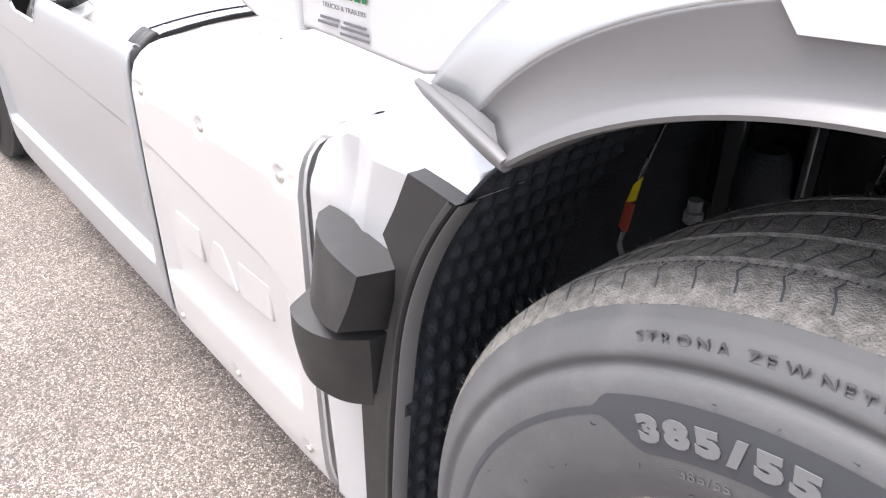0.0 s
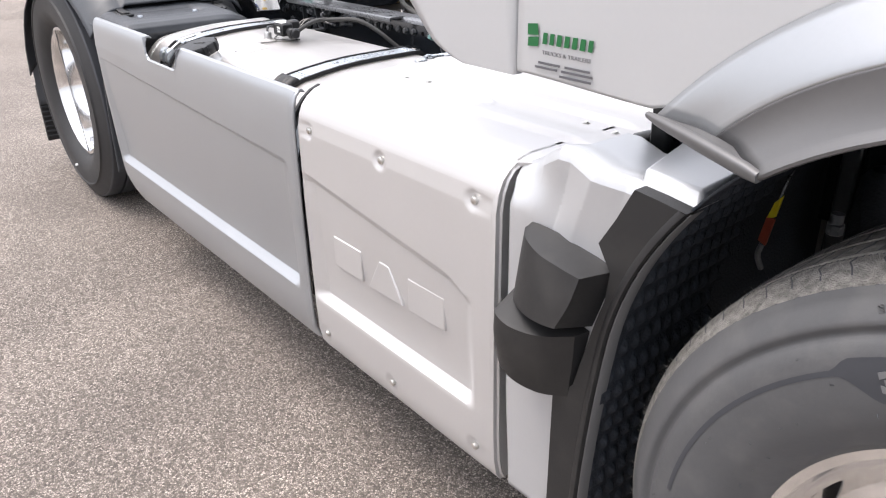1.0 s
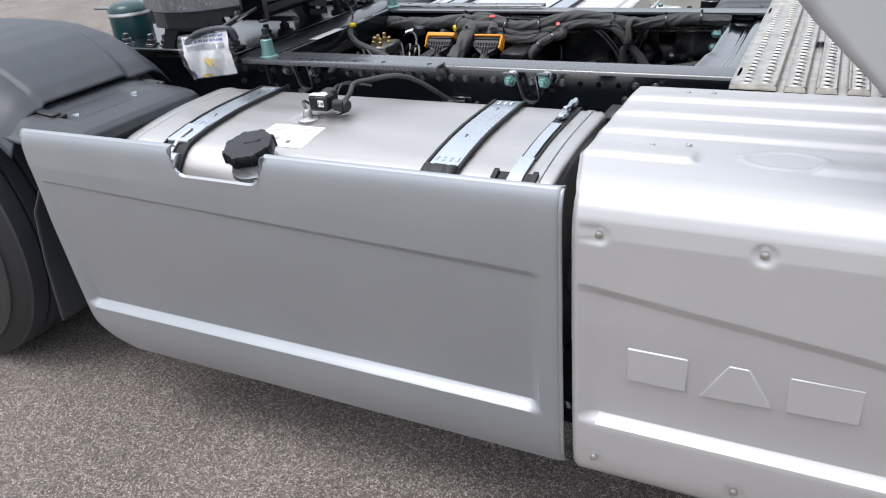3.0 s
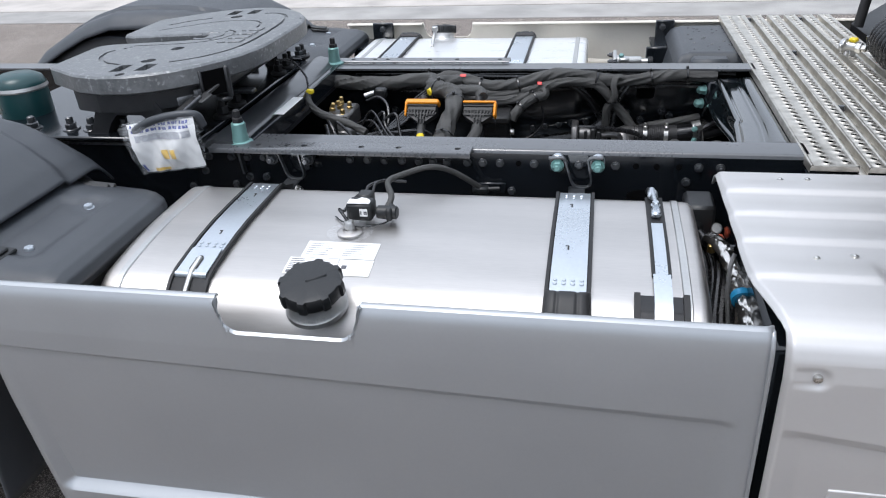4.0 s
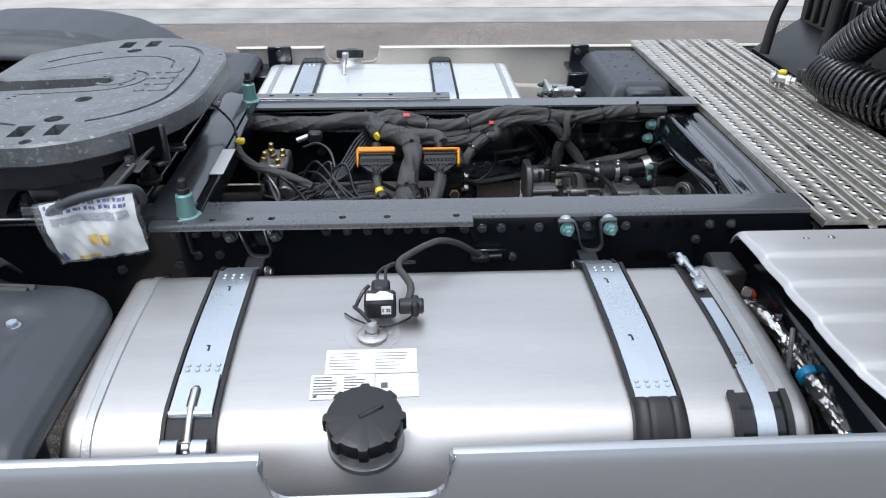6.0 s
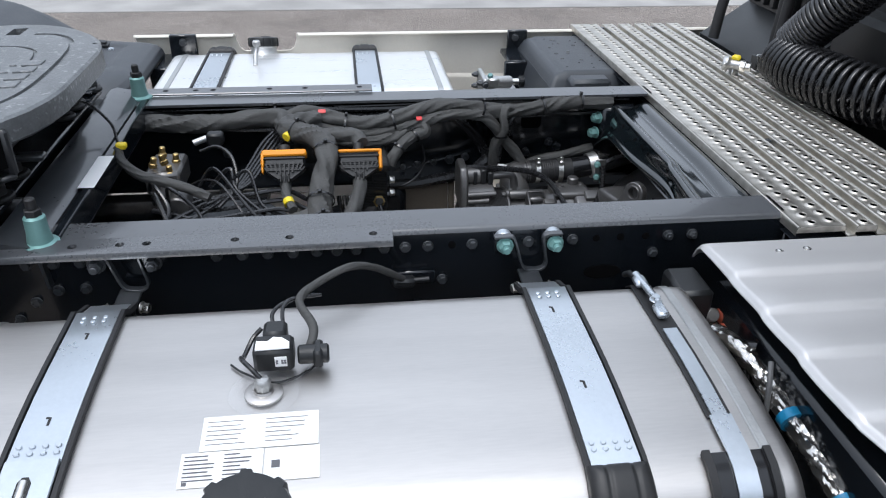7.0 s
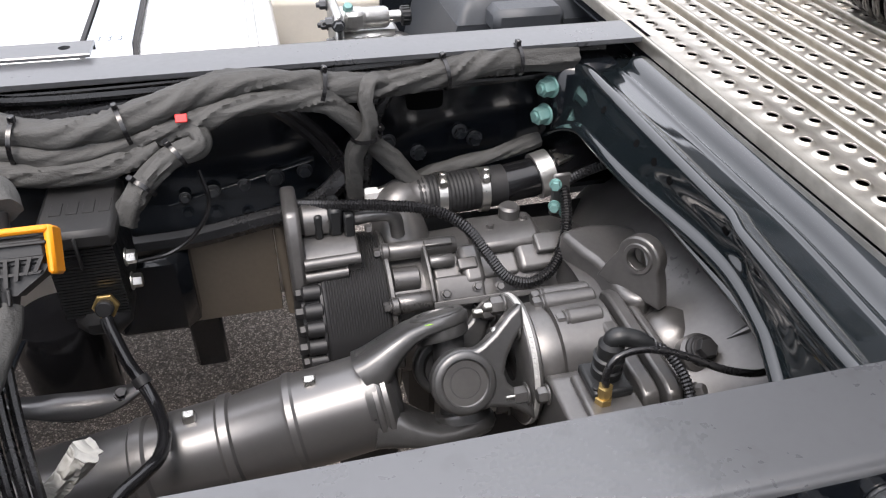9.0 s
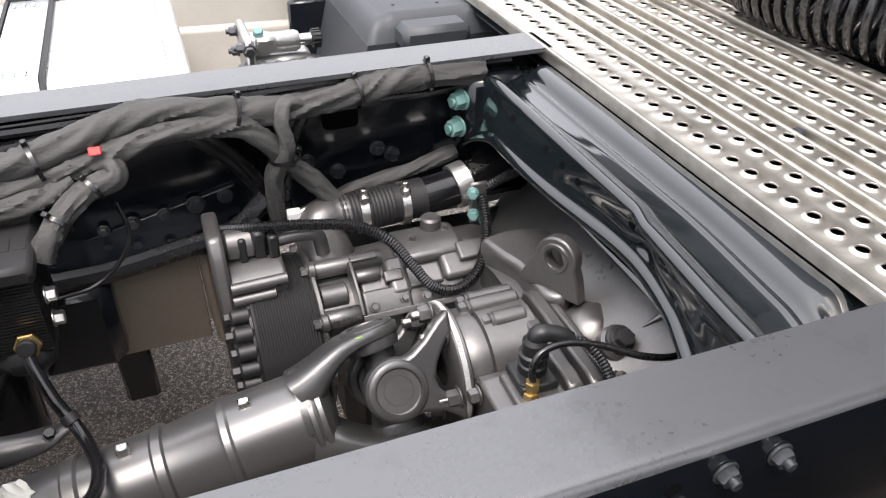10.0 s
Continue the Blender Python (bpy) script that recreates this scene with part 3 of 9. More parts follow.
def settle(root):
    """Lays the fittings of a flat-topped tank down on the crowned one."""
    for ob in root.children_recursive:
        for v in ob.data.vertices:
            k = smoothstep(0.60, 0.90, v.co.z)
            y = abs(v.co.y)
            for _ in range(4):
                d = crown(y) * k
                y = abs(v.co.y) - 1.18 * d
            v.co.y, v.co.z = math.copysign(y, v.co.y), v.co.z - d
        ob.data.update()


def tank_section(y_in, y_out, z0, z1, r_in, r_out, inset=0.0):
    """Closed rounded section in (y, z), |y| growing outward."""
    P = []
    for cy, cz, r, a0 in ((y_out - r_out, z1 - r_out, r_out, 90), (y_out - r_out, z0 + r_out, r_out, 0), (y_in + r_in, z0 + r_in, r_in, -90), (y_in + r_in, z1 - r_in, r_in, -180)):
        for k in range(9):
            a = radians(a0 - 90 * k / 8)
            P.append((cy + (r - inset) * math.cos(a), cz + (r - inset) * math.sin(a)))
    # points along the flat top
    return [(P[-1][0] + (P[0][0] - P[-1][0]) * k / 12, P[0][1]) for k in range(1, 12)] + P


def fuel_tank(side, x0, x1, material, label):
    root = thing("fuel_tank", ((x0 + x1) / 2, side * 0.87, 0.34), label, "fuel tank", "fuel tanks")
    g = G()
    rows = [(x0 + 0.004, 0.050), (x0, 0.030), (x0 + 0.001, 0.018), (x0 + 0.006, 0.008), (x0 + 0.014, 0.002), (x0 + 0.024, 0.0), (x0 + 0.045, 0.0), (x0 + 0.060, 0.0), (x0 + 0.078, 0.0)]
    rows += [(x0 + 0.078 + (x1 - x0 - 0.156) * k / 8, 0.0) for k in range(1, 8)]
    rows += [(x0 + x1 - a, b) for a, b in rows[8::-1]]
    n = 47
    V, F = [], []
    for x, inset in rows:
        for y, z in tank_section(0.585, 1.195, 0.36, 0.93, 0.06, 0.125, inset * 0.5):
            cy, cz = 0.89, 0.645
            k = 1 - inset * 1.0
            V.append((x, side * (cy + (y - cy) * k), cz + (z - cz) * k))
    for i in range(len(rows) - 1):
        for j in range(n):
            F.append((i * n + j, i * n + (j + 1) % n, (i + 1) * n + (j + 1) % n, (i + 1) * n + j))
    F.append(tuple(range(n)))
    F.append(tuple((len(rows) - 1) * n + j for j in range(n)))
    part("shell", G().add(V, F), material, root, smooth=35)
    for xs in (x0 + 0.050, x1 - 0.046):
        loops = []
        for dx, dr in ((-0.009, 0.0), (-0.007, 0.0022), (0.007, 0.0022), (0.009, 0.0)):
            loops.append([(xs + dx, side * y, z) for y, z in tank_section(0.585, 1.195, 0.36, 0.93, 0.06, 0.125, -0.0006 - dr)])
        part("weld_seam", G().add([p for ring in loops for p in ring], [(i * n + j, i * n + (j + 1) % n, (i + 1) * n + (j + 1) % n, (i + 1) * n + j) for i in range(3) for j in range(n)]), "cast_alu", root, "bright raised seam band")
    return root


near_tank = fuel_tank(-1, -1.405, -0.088, "tank", "brushed aluminium fuel tank with black filler cap")
settle(near_tank)
# whiter copy of the near tank's metal, brightness painted in
far_tank = fuel_tank(1, -1.36, -0.37, "white_tank", "aluminium fuel tank on the other flank, whitened as if overlit")


def strap_path(grow, z_end, y_in=0.585, z_end_in=0.90):
    """Points (|y|, z) over the tank's top and down its outer side."""
    P = [(y_in - 0.03, z_end_in)] + [(0.60, 0.915), (0.62, 0.93)]
    P += [(0.62 + 0.45 * k / 6, 0.93) for k in range(1, 7)]
    P += [(1.07 + 0.125 * math.sin(radians(a)), 0.805 + 0.125 * math.cos(radians(a))) for a in (15, 30, 45, 60, 75, 90)]
    P += [(1.195, z) for z in (0.7, 0.6, 0.5) if z > z_end]
    cut = [p for p in P if p[1] > z_end]
    out = []
    for i, p in enumerate(cut):
        a, b = cut[max(i - 1, 0)], cut[min(i + 1, len(cut) - 1)]
        t = Vector((b[0] - a[0], b[1] - a[1])).normalized()
        out.append((p[0] - t.y * grow * 1.0, p[1] + t.x * grow))
    return out


def ribbon(g, side, xa, xb, grow, thick, z_end, y_from=0.0, y_to=9.0):
    base = strap_path(0.0, z_end)
    P, Q = [[p for p, o in zip(strap_path(d, z_end), base) if y_from <= o[0] <= y_to] for d in (grow, grow + thick)]
    V, F = [], []
    for (p, q) in zip(P, Q):
        V += [(xa, side * p[0], p[1]), (xa, side * q[0], q[1]), (xb, side * q[0], q[1]), (xb, side * p[0], p[1])]
    for i in range(len(P) - 1):
        for k in range(4):
            a, b = i * 4 + k, i * 4 + (k + 1) % 4
            F.append((a, b, b + 4, a + 4))
    F += [(0, 1, 2, 3), tuple(len(V) - 4 + k for k in range(4))]
    return g.add(V, F)


def tank_strap(side, xc, w, label, y_cut):
    root = thing("tank_strap", (xc, side * 0.85, 0.5), label, "strap", "tank straps")
    g = ribbon(G(), side, xc - w / 2 - 0.009, xc + w / 2 + 0.009, 0.001, 0.004, 0.5)
    for s in (-1, 1):
        ribbon(g, side, xc + s * (w / 2 + 0.006) - 0.0035, xc + s * (w / 2 + 0.006) + 0.0035, 0.003, 0.009, 0.5)
    part("rubber_edging", g, "rubber", root, "black rubber edging")
    g = ribbon(G(), side, xc - w / 2, xc + w / 2, 0.006, 0.003, 0.5, 0.0, y_cut)
    part("band", g, "zinc", root)
    return root


strap_rear = tank_strap(-1, -1.184, 0.074, "bluish zinc-plated tank strap edged with black rubber", 1.06)
strap_front = tank_strap(-1, -0.368, 0.074, "zinc-plated tank strap with a black plastic end cover", 1.20)
strap_far_rear = tank_strap(1, -1.183, 0.074, "zinc-plated strap round the other fuel tank", 1.20)
strap_far_front = tank_strap(1, -0.652, 0.074, "zinc-plated strap round the other fuel tank", 1.20)

# ---- battery box cover with pressed ribs ----
BX1 = 0.722


def cover_profile(s):
    pts = [(-0.525, 0.945), (-0.535, 0.968), (-0.55, 0.978), (-0.60, 0.981), (-1.10, 0.981), (-1.165, 0.980), (-1.195, 0.974), (-1.218, 0.962), (-1.235, 0.944), (-1.245, 0.92), (-1.251, 0.885),
           (-1.253, 0.70), (-1.250, 0.40), (-1.247, 0.33), (-1.240, 0.29), (-1.228, 0.270)]
    k = s
    i = min(int(k), len(pts) - 2)
    t = k - i
    return tuple(a + (b - a) * t for a, b in zip(pts[i], pts[i + 1]))


SCREWS = [(0.06, 0.890), (0.356, 0.892), (0.654, 0.892), (0.055, 0.326), (0.354, 0.328), (0.655, 0.328)]
RIBS = [(-0.655, -0.03, 0.76), (-0.775, -0.04, 0.765), (-0.90, -0.04, 0.765), (-1.045, -0.04, 0.20), (-1.045, 0.42, 0.765)]


def cover_mesh():
    ss = [0, .5, 1, 1.5, 2, 2.5, 3] + [3 + k / 140 for k in range(1, 141)] + [4.25, 4.5, 4.75, 5, 5.33, 5.66, 6, 6.33, 6.66, 7, 7.33, 7.66, 8, 8.33, 8.66, 9, 9.33, 9.66, 10]
    ss += [9 + k / 14 for k in range(1, 14)] + [10 + k / 60 for k in range(1, 61)] + [11 + k / 46 for k in range(1, 47)] + [12 + k / 8 for k in range(1, 9)] + [13.5, 14, 14.5, 15]
    ss = sorted(set(ss))
    nx = 110
    V, F = [], []
    for i in range(nx + 1):
        for s in ss:
            y, z = cover_profile(s)
            k = min(1.0, max(0.0, (-1.055 - y) / 0.165))
            xl = -0.035 + 0.040 * k
            xr = BX1 + 0.074 * smoothstep(-1.203, -1.183, y)
            x = xl + (xr - xl) * (i / nx) if 7 < i < nx - 8 else (xr - (nx - i) * 0.0022 if i > 50 else xl + i * 0.0025)
            dy = dz = 0.0
            if z > 0.975:
                for ry, a, b in RIBS:
                    e = smoothstep(a - 0.012, a + 0.012, x) * (0.45 + 0.55 * smoothstep(xl, xl + 0.045, x)) * (1 - smoothstep(b - 0.012, b + 0.012, x))
                    # a long rise towards the outside, then a rounded drop
                    d = ry + 0.012 - y
                    dz += e * 0.0100 * (smoothstep(-0.060, 0.024, d) if d < 0.025 else 1 - smoothstep(0.026, 0.046, d))
                lx, ly = (x - 0.36) / 0.075, (y + 1.015) / 0.045
                rr = math.hypot(lx, ly)
                dz += 0.0025 * (1 - smoothstep(0.06, 0.13, abs(rr - 1)))
            elif y < -1.24:
                down = min(0.094, 0.118 * x + 0.016 * max(0.0, (x - 0.56) / 0.06) ** 2)
                z -= down * smoothstep(0.46, 0.70, z) * (1 - smoothstep(0.80, 0.885, z))
                dy += recess(x, z, 0.012, 0.665, 0.783 - down, LEDGE - 0.004, 0.0120, 0.024, 0.021, 0.045)
                for sx, sz in SCREWS:
                    d = math.hypot(x - sx, z - sz)
                    dy += 0.007 * (1 - smoothstep(0.010, 0.024, d))
            # both ends roll inwards
            roll = (0.013 + 0.012 * smoothstep(-1.2, -1.18, y)) * smoothstep(xr - 0.016, xr, x) ** 2 + 0.010 * smoothstep(xl + 0.016, xl, x) ** 2
            top = smoothstep(-1.24, -1.17, y)
            V.append((x, y + dy + roll * (1 - top), z + dz - roll * top))
    n = len(ss)
    for i in range(nx):
        for j in range(n - 1):
            F.append((i * n + j, (i + 1) * n + j, (i + 1) * n + j + 1, i * n + j + 1))
    return G().add(V, F)


box_cover = thing("battery_box_cover", (0.35, -0.9, 0.27), "pearl silver pressed-metal battery box cover with ribbed top", "box cover")
thicken(part("sheet", cover_mesh(), "warm", box_cover, smooth=30), 0.003)
part("end_plate", G().prism([cover_profile(k / 2) for k in range(2, 31)] + [(-0.60, 0.28)], BX1 - 0.012, BX1 - 0.004, "x"), "warm", box_cover)
for sx, sz in SCREWS:
    g = G()
    m = Matrix.Translation((sx, -1.2445, sz)) @ Vector((0, -1, 0)).to_track_quat("Z", "Y").to_matrix().to_4x4()
    g.lathe([(1e-5, 0.006), (0.004, 0.0058), (0.0075, 0.004), (0.0085, 0.001), (0.0085, -0.004)], m, 16)
    part("screw", g, "steel", box_cover)
for sx, sy in ((0.10, -0.984), (0.172, -0.970), (0.105, -0.60), (0.166, -0.595), (0.067, -0.965 + 0.22), (0.660, -0.957), (0.742, -0.968)):
    g = G()
    g.lathe([(1e-5, 0.0045), (0.003, 0.0042), (0.005, 0.003), (0.0055, 0.001), (0.0085, 0.0008), (0.0085, -0.003)], Matrix.Translation((sx, sy, 0.9815)), 16)
    part("screw", g, "steel", box_cover)
# the raised maker's mark as three plain blocks
for poly in ([(0.122, 0.556), (0.122, 0.636), (0.242, 0.636), (0.242, 0.556)], [(0.268, 0.554), (0.318, 0.640), (0.356, 0.640), (0.404, 0.558)], [(0.427, 0.558), (0.427, 0.640), (0.553, 0.642), (0.553, 0.562)]):
    soften(part("raised_mark", G().prism(poly, -1.2405, -1.2330, "y"), "warm", box_cover, "plain raised block of the pressed maker's mark"), 0.003, 3)

# ---- rear wheels and front wheel ----
WR, WF = (-2.39, 0.53), (1.569, 0.54)


def tyre_part(root, c, yo, width, r, rim_r, grooves, outward, tread_mat="tread", side_mat="tyre"):
    """A tyre turned about the axle; yo is the outer sidewall's |y|, outward its sign."""
    m = Matrix.Translation((c[0], 0, c[1])) @ Matrix(((1, 0, 0, 0), (0, 0, outward, 0), (0, 1, 0, 0), (0, 0, 0, 1)))
    h0, h1 = yo - width, yo
    g = G()
    side = [(rim_r, h1 - 0.050), (rim_r + 0.02, h1 - 0.025), (rim_r + 0.05, h1 - 0.008), (rim_r + 0.08, h1), (r - 0.082, h1 - 0.002), (r - 0.079, h1 + 0.002), (r - 0.072, h1 + 0.002), (r - 0.068, h1 - 0.006),
            (r - 0.060, h1 - 0.011), (r - 0.030, h1 - 0.020), (r - 0.020, h1 - 0.026), (r - 0.012, h1 - 0.030)]
    g.lathe(side, m, 96)
    inner = [(r - 0.012, h0 + 0.03), (r - 0.05, h0 + 0.012), (rim_r + 0.09, h0), (rim_r + 0.02, h0 + 0.03), (rim_r, h0 + 0.05)]
    g.lathe(inner, m, 64)
    tyre = part("tyre", g, side_mat, root, smooth=30)
    g = G()
    prof = [(r - 0.012, h1 - 0.030), (r - 0.006, h1 - 0.036)]
    wz = (width - 0.072) / (grooves + 1)
    for k in range(grooves + 1):
        a = h1 - 0.036 - wz * k
        b = a - wz
        crown = lambda h: r - 0.010 * (abs(h - (h0 + h1) / 2) / (width / 2)) ** 2
        prof += [(crown(a - 0.006), a - 0.006), (crown((a + b) / 2), (a + b) / 2), (crown(b + 0.006), b + 0.006)]
        if k < grooves:
            prof += [(r - 0.016, b + 0.004), (r - 0.016, b - 0.004)]
    prof += [(r - 0.006, h0 + 0.036), (r - 0.012, h0 + 0.03)]
    g.lathe(prof, m, 120)
    part("tread", g, tread_mat, tyre, smooth=25)
    return tyre, m


def rim_part(root, m, h, rim_r, dish, nuts):
    g = G()
    if dish > 0.1:
        # deep polished barrel of a driven wheel, flat disc far inside
        g.lathe([(rim_r + 0.004, h - 0.045), (rim_r + 0.012, h - 0.032), (rim_r + 0.007, h - 0.022), (rim_r - 0.006, h - 0.022), (rim_r - 0.016, h - 0.034), (rim_r - 0.020, h - 0.055), (rim_r - 0.026, h - 0.075), (rim_r - 0.030, h - dish + 0.02),
                 (rim_r - 0.040, h - dish + 0.004), (rim_r - 0.060, h - dish), (0.205, h - dish + 0.004), (0.195, h - dish + 0.012), (0.120, h - dish + 0.014), (0.110, h - dish + 0.06), (0.09, h - dish + 0.075), (1e-5, h - dish + 0.08)], m, 96)
        rim = part("rim", g, "chrome", root, "deep polished aluminium rim", smooth=40)
        for k in range(nuts):
            a = 2 * math.pi * k / nuts
            q = m @ Matrix.Translation((0.1675 * math.cos(a), 0.1675 * math.sin(a), h - dish + 0.013))
            part("wheel_nut", G().cyl(0.017, 0, 0.026, q, 6, 0.003).cyl(0.011, 0.024, 0.046, q, 10, 0.003), "steel", rim)
            q = m @ Matrix.Translation((0.232 * math.cos(a + 0.31), 0.232 * math.sin(a + 0.31), h - dish + 0.0025))
            part("hand_hole", G().cyl(0.019, 0, 0.0015, q, 20), "black", rim)
        return rim
    g.lathe([(rim_r + 0.004, h - 0.045), (rim_r + 0.012, h - 0.032), (rim_r + 0.006, h - 0.024), (rim_r - 0.008, h - 0.026), (rim_r - 0.022, h - 0.045), (rim_r - 0.028, h - dish * 0.6), (rim_r - 0.05, h - dish),
             (rim_r - 0.09, h - dish + 0.012), (0.115, h - dish + 0.022), (0.105, h - dish + 0.010), (0.09, h - dish + 0.01)], m, 72)
    rim = part("rim", g, "chrome", root, "polished aluminium rim", smooth=40)
    for k in range(nuts):
        a = 2 * math.pi * k / nuts
        q = m @ Matrix.Translation((0.1675 * math.cos(a), 0.1675 * math.sin(a), h - dish + 0.015))
        gg = G().cyl(0.017, 0, 0.022, q, 6, 0.003).cyl(0.011, 0.02, 0.038, q, 10, 0.003)
        part("wheel_nut", gg, "steel", rim)
    for k in range(10):
        a = 2 * math.pi * (k + 0.5) / 10
        q = m @ Matrix.Translation((0.215 * math.cos(a), 0.215 * math.sin(a), h - dish + 0.0165))
        part("hand_hole", G().cyl(0.024, 0, 0.002, q, 16), "black", rim)
    part("hub", G().lathe([(1e-5, h - dish + 0.09), (0.07, h - dish + 0.088), (0.085, h - dish + 0.07), (0.095, h - dish), (0.1, h - dish - 0.02)], m, 32), "steel", rim)
    return rim


front_wheel = thing("front_wheel", (WF[0], -1.07, 0.0), "steered wheel with a wide low-profile dusty grey tyre", "wheel")
fm = Matrix.Translation((WF[0], 0, WF[1])) @ Matrix(((1, 0, 0, 0), (0, 0, -1, 0), (0, 1, 0, 0), (0, 0, 0, 1)))
FY = 1.0925
# (radius, |y|) of the sidewall from the rim out: bulge, folded groove, protector band, rounded shoulder
SIDEWALL = [(0.306, 1.232), (0.316, 1.250), (0.328, 1.262), (0.334, 1.264), (0.345, 1.275), (0.365, 1.283), (0.390, 1.2875), (0.420, 1.2885), (0.440, 1.2868), (0.452, 1.2835), (0.458, 1.2790), (0.4615, 1.2745),
            (0.4645, 1.2725), (0.468, 1.2735), (0.472, 1.2765), (0.476, 1.2780), (0.481, 1.2765), (0.488, 1.2725), (0.496, 1.2665), (0.504, 1.2590), (0.5045, 1.2575), (0.512, 1.2490)]
g = G().lathe(SIDEWALL, fm, 128)
g.lathe([(0.512, 0.936), (0.49, 0.915), (0.42, 0.900), (0.33, 0.93), (0.306, 0.95)], fm, 64)
ft = part("tyre", g, "tyre", front_wheel, smooth=50)


def tread_r(y):
    """Radius of the tread at |y|: flat crown, rounded shoulders."""
    d = abs(y - FY) / 0.1565
    return 0.5385 - 0.008 * d * d - 0.0185 * max(0.0, (d - 0.72) / 0.28) ** 2


TREAD_GROOVES = (1.192, 1.128, 1.057, 0.993)
prof = [(0.512, 1.249)]
yy = 1.243
for gy in TREAD_GROOVES + (0.936,):
    stop = gy + 0.0055 if gy > 0.94 else gy
    while yy > stop + 0.004:
        prof.append((tread_r(yy), yy))
        yy -= 0.008
    prof.append((tread_r(stop), stop))
    if gy > 0.94:
        prof += [(tread_r(stop) - 0.003, stop - 0.0008), (tread_r(gy) - 0.013, gy + 0.0035), (tread_r(gy) - 0.013, gy - 0.0035), (tread_r(gy) - 0.003, gy - 0.0047), (tread_r(gy - 0.0055), gy - 0.0055)]
        yy = gy - 0.0055 - 0.006
part("tread", G().lathe(prof, fm, 180), "tread", ft, "grainy new tread with narrow grooves", smooth=25)
rim_part(front_wheel, fm, 1.262, 0.304, 0.06, 10)
for s in (-1, 1):
    rw = thing("rear_wheel", (WR[0], s * 1.0, 0.0), "driven twin-tyred rear wheel with a polished dished rim", "wheel", "rear wheels")
    rt, rm = tyre_part(rw, WR, 1.225, 0.315, 0.53, 0.305, 3, s, "tyre_dark", "tyre_rear")
    tyre_part(rw, WR, 0.90, 0.315, 0.53, 0.305, 3, s, "tyre_dark", "tyre_rear")
    rim_part(rw, rm, 1.21, 0.300, 0.175, 10)
    if s < 0:
        part("white_mark", G().box(-0.022, 0.022, -1.2295, -1.2235, -0.006, 0.006, 0.002, Matrix.Translation((WR[0] - 0.10, 0, 0.14)) @ Matrix.Rotation(-0.3, 4, "Y")), "paper", rt, "white paint mark")

# ---- rear mudguards ----


def mudguard(side):
    root = thing("mudguard", (WR[0], side * 0.9, 0.3), "dark grey moulded plastic three-piece rear mudguard", "mudguard", "mudguards")
    yi, yo = 0.585, 1.225
    P = [(-1.735, 0.30), (-1.715, 0.52), (-1.680, 0.70), (-1.62, 0.78), (-1.53, 0.835), (-1.46, 0.868), (-1.425, 0.895), (-1.412, 0.918), (-1.416, 0.936), (-1.432, 0.948), (-1.46, 0.955), (-1.56, 0.962), (-1.64, 0.968), (-1.72, 0.985), (-1.77, 1.015), (-1.80, 1.05)]

    def shelf(u, v):
        # a hollow moulded body with a blunt nose; its inner end rounds down
        k = u * (len(P) - 1)
        i = min(int(k), len(P) - 2)
        x, z = [a + (b - a) * (k - i) for a, b in zip(P[i], P[i + 1])]
        q = max(0.0, v - 0.06) / 0.94
        inner = max(0.0, (0.34 - q) / 0.34) ** 2
        x -= 0.15 * inner * smoothstep(-1.78, -1.45, x)
        z -= 0.075 * inner * smoothstep(0.80, 0.93, z) + (0.16 * smoothstep(0.06, 0.0, v) if z > 0.80 else 0.0)
        z -= 0.045 * smoothstep(0.86, 1.0, v) ** 2 if z > 0.90 else 0.0
        dip = smoothstep(0.36, 0.39, q) * (1 - smoothstep(0.80, 0.83, q)) * smoothstep(-1.66, -1.645, x) * (1 - smoothstep(-1.53, -1.515, x))
        dip += smoothstep(0.050, 0.030, math.hypot(x + 1.565, yi + (yo - yi) * q - 0.84)) * 1.2
        return (x, side * (yi + (yo - yi) * q), z - (0.009 * min(dip, 1.2) if z > 0.945 else 0.0))
    thicken(part("front_section", G().grid(121, 70, shelf), "plastic", root, smooth=50), 0.006)
    D = [(-1.66, 0.985), (-1.70, 1.022), (-1.78, 1.072), (-1.86, 1.110), (-1.96, 1.134), (-2.06, 1.146), (-2.20, 1.152), (-2.37, 1.148), (-2.50, 1.110), (-2.62, 1.055), (-2.75, 0.985), (-2.85, 0.90), (-2.95, 0.77), (-3.0, 0.62)]

    def dome(u, v):
        k = u * (len(D) - 1)
        i = min(int(k), len(D) - 2)
        x, z = [a + (b - a) * (k - i) for a, b in zip(D[i], D[i + 1])]
        y = yi + (yo + 0.02 - yi) * v
        drop = 0.10 * max(0.0, (v - 0.80) / 0.20) ** 2.0 + 0.06 * max(0.0, (0.12 - v) / 0.12) ** 2
        step = 0.014 * smoothstep(0.27, 0.29, v + 0.10 * math.sin(u * 3.1)) * (1 - smoothstep(0.76, 0.78, v))
        return (x, side * y, z - drop + step)
    thicken(part("top_section", G().grid(66, 60, dome), "plastic", root, smooth=45), 0.006)
    def back(u, v):
        return (-3.0 - 0.03 * u, side * (yi + (yo - yi) * v), 0.62 - 0.27 * u)
    thicken(part("rear_section", G().grid(10, 6, back), "plastic", root), 0.006)
    g = G()
    for k in range(9):
        g.box(WR[0] - 0.70, WR[0] - 0.675, side * 0.62 if side > 0 else -1.22, side * 1.22 if side > 0 else -0.62, 0.14 + 0.028 * k, 0.164 + 0.028 * k, 0.006)
    g.box(WR[0] - 0.69, WR[0] - 0.68, min(side * 0.62, side * 1.22), max(side * 0.62, side * 1.22), 0.13, 0.45, 0.003)
    part("spray_flap", g, "rubber", root, "ribbed black rubber spray flap")
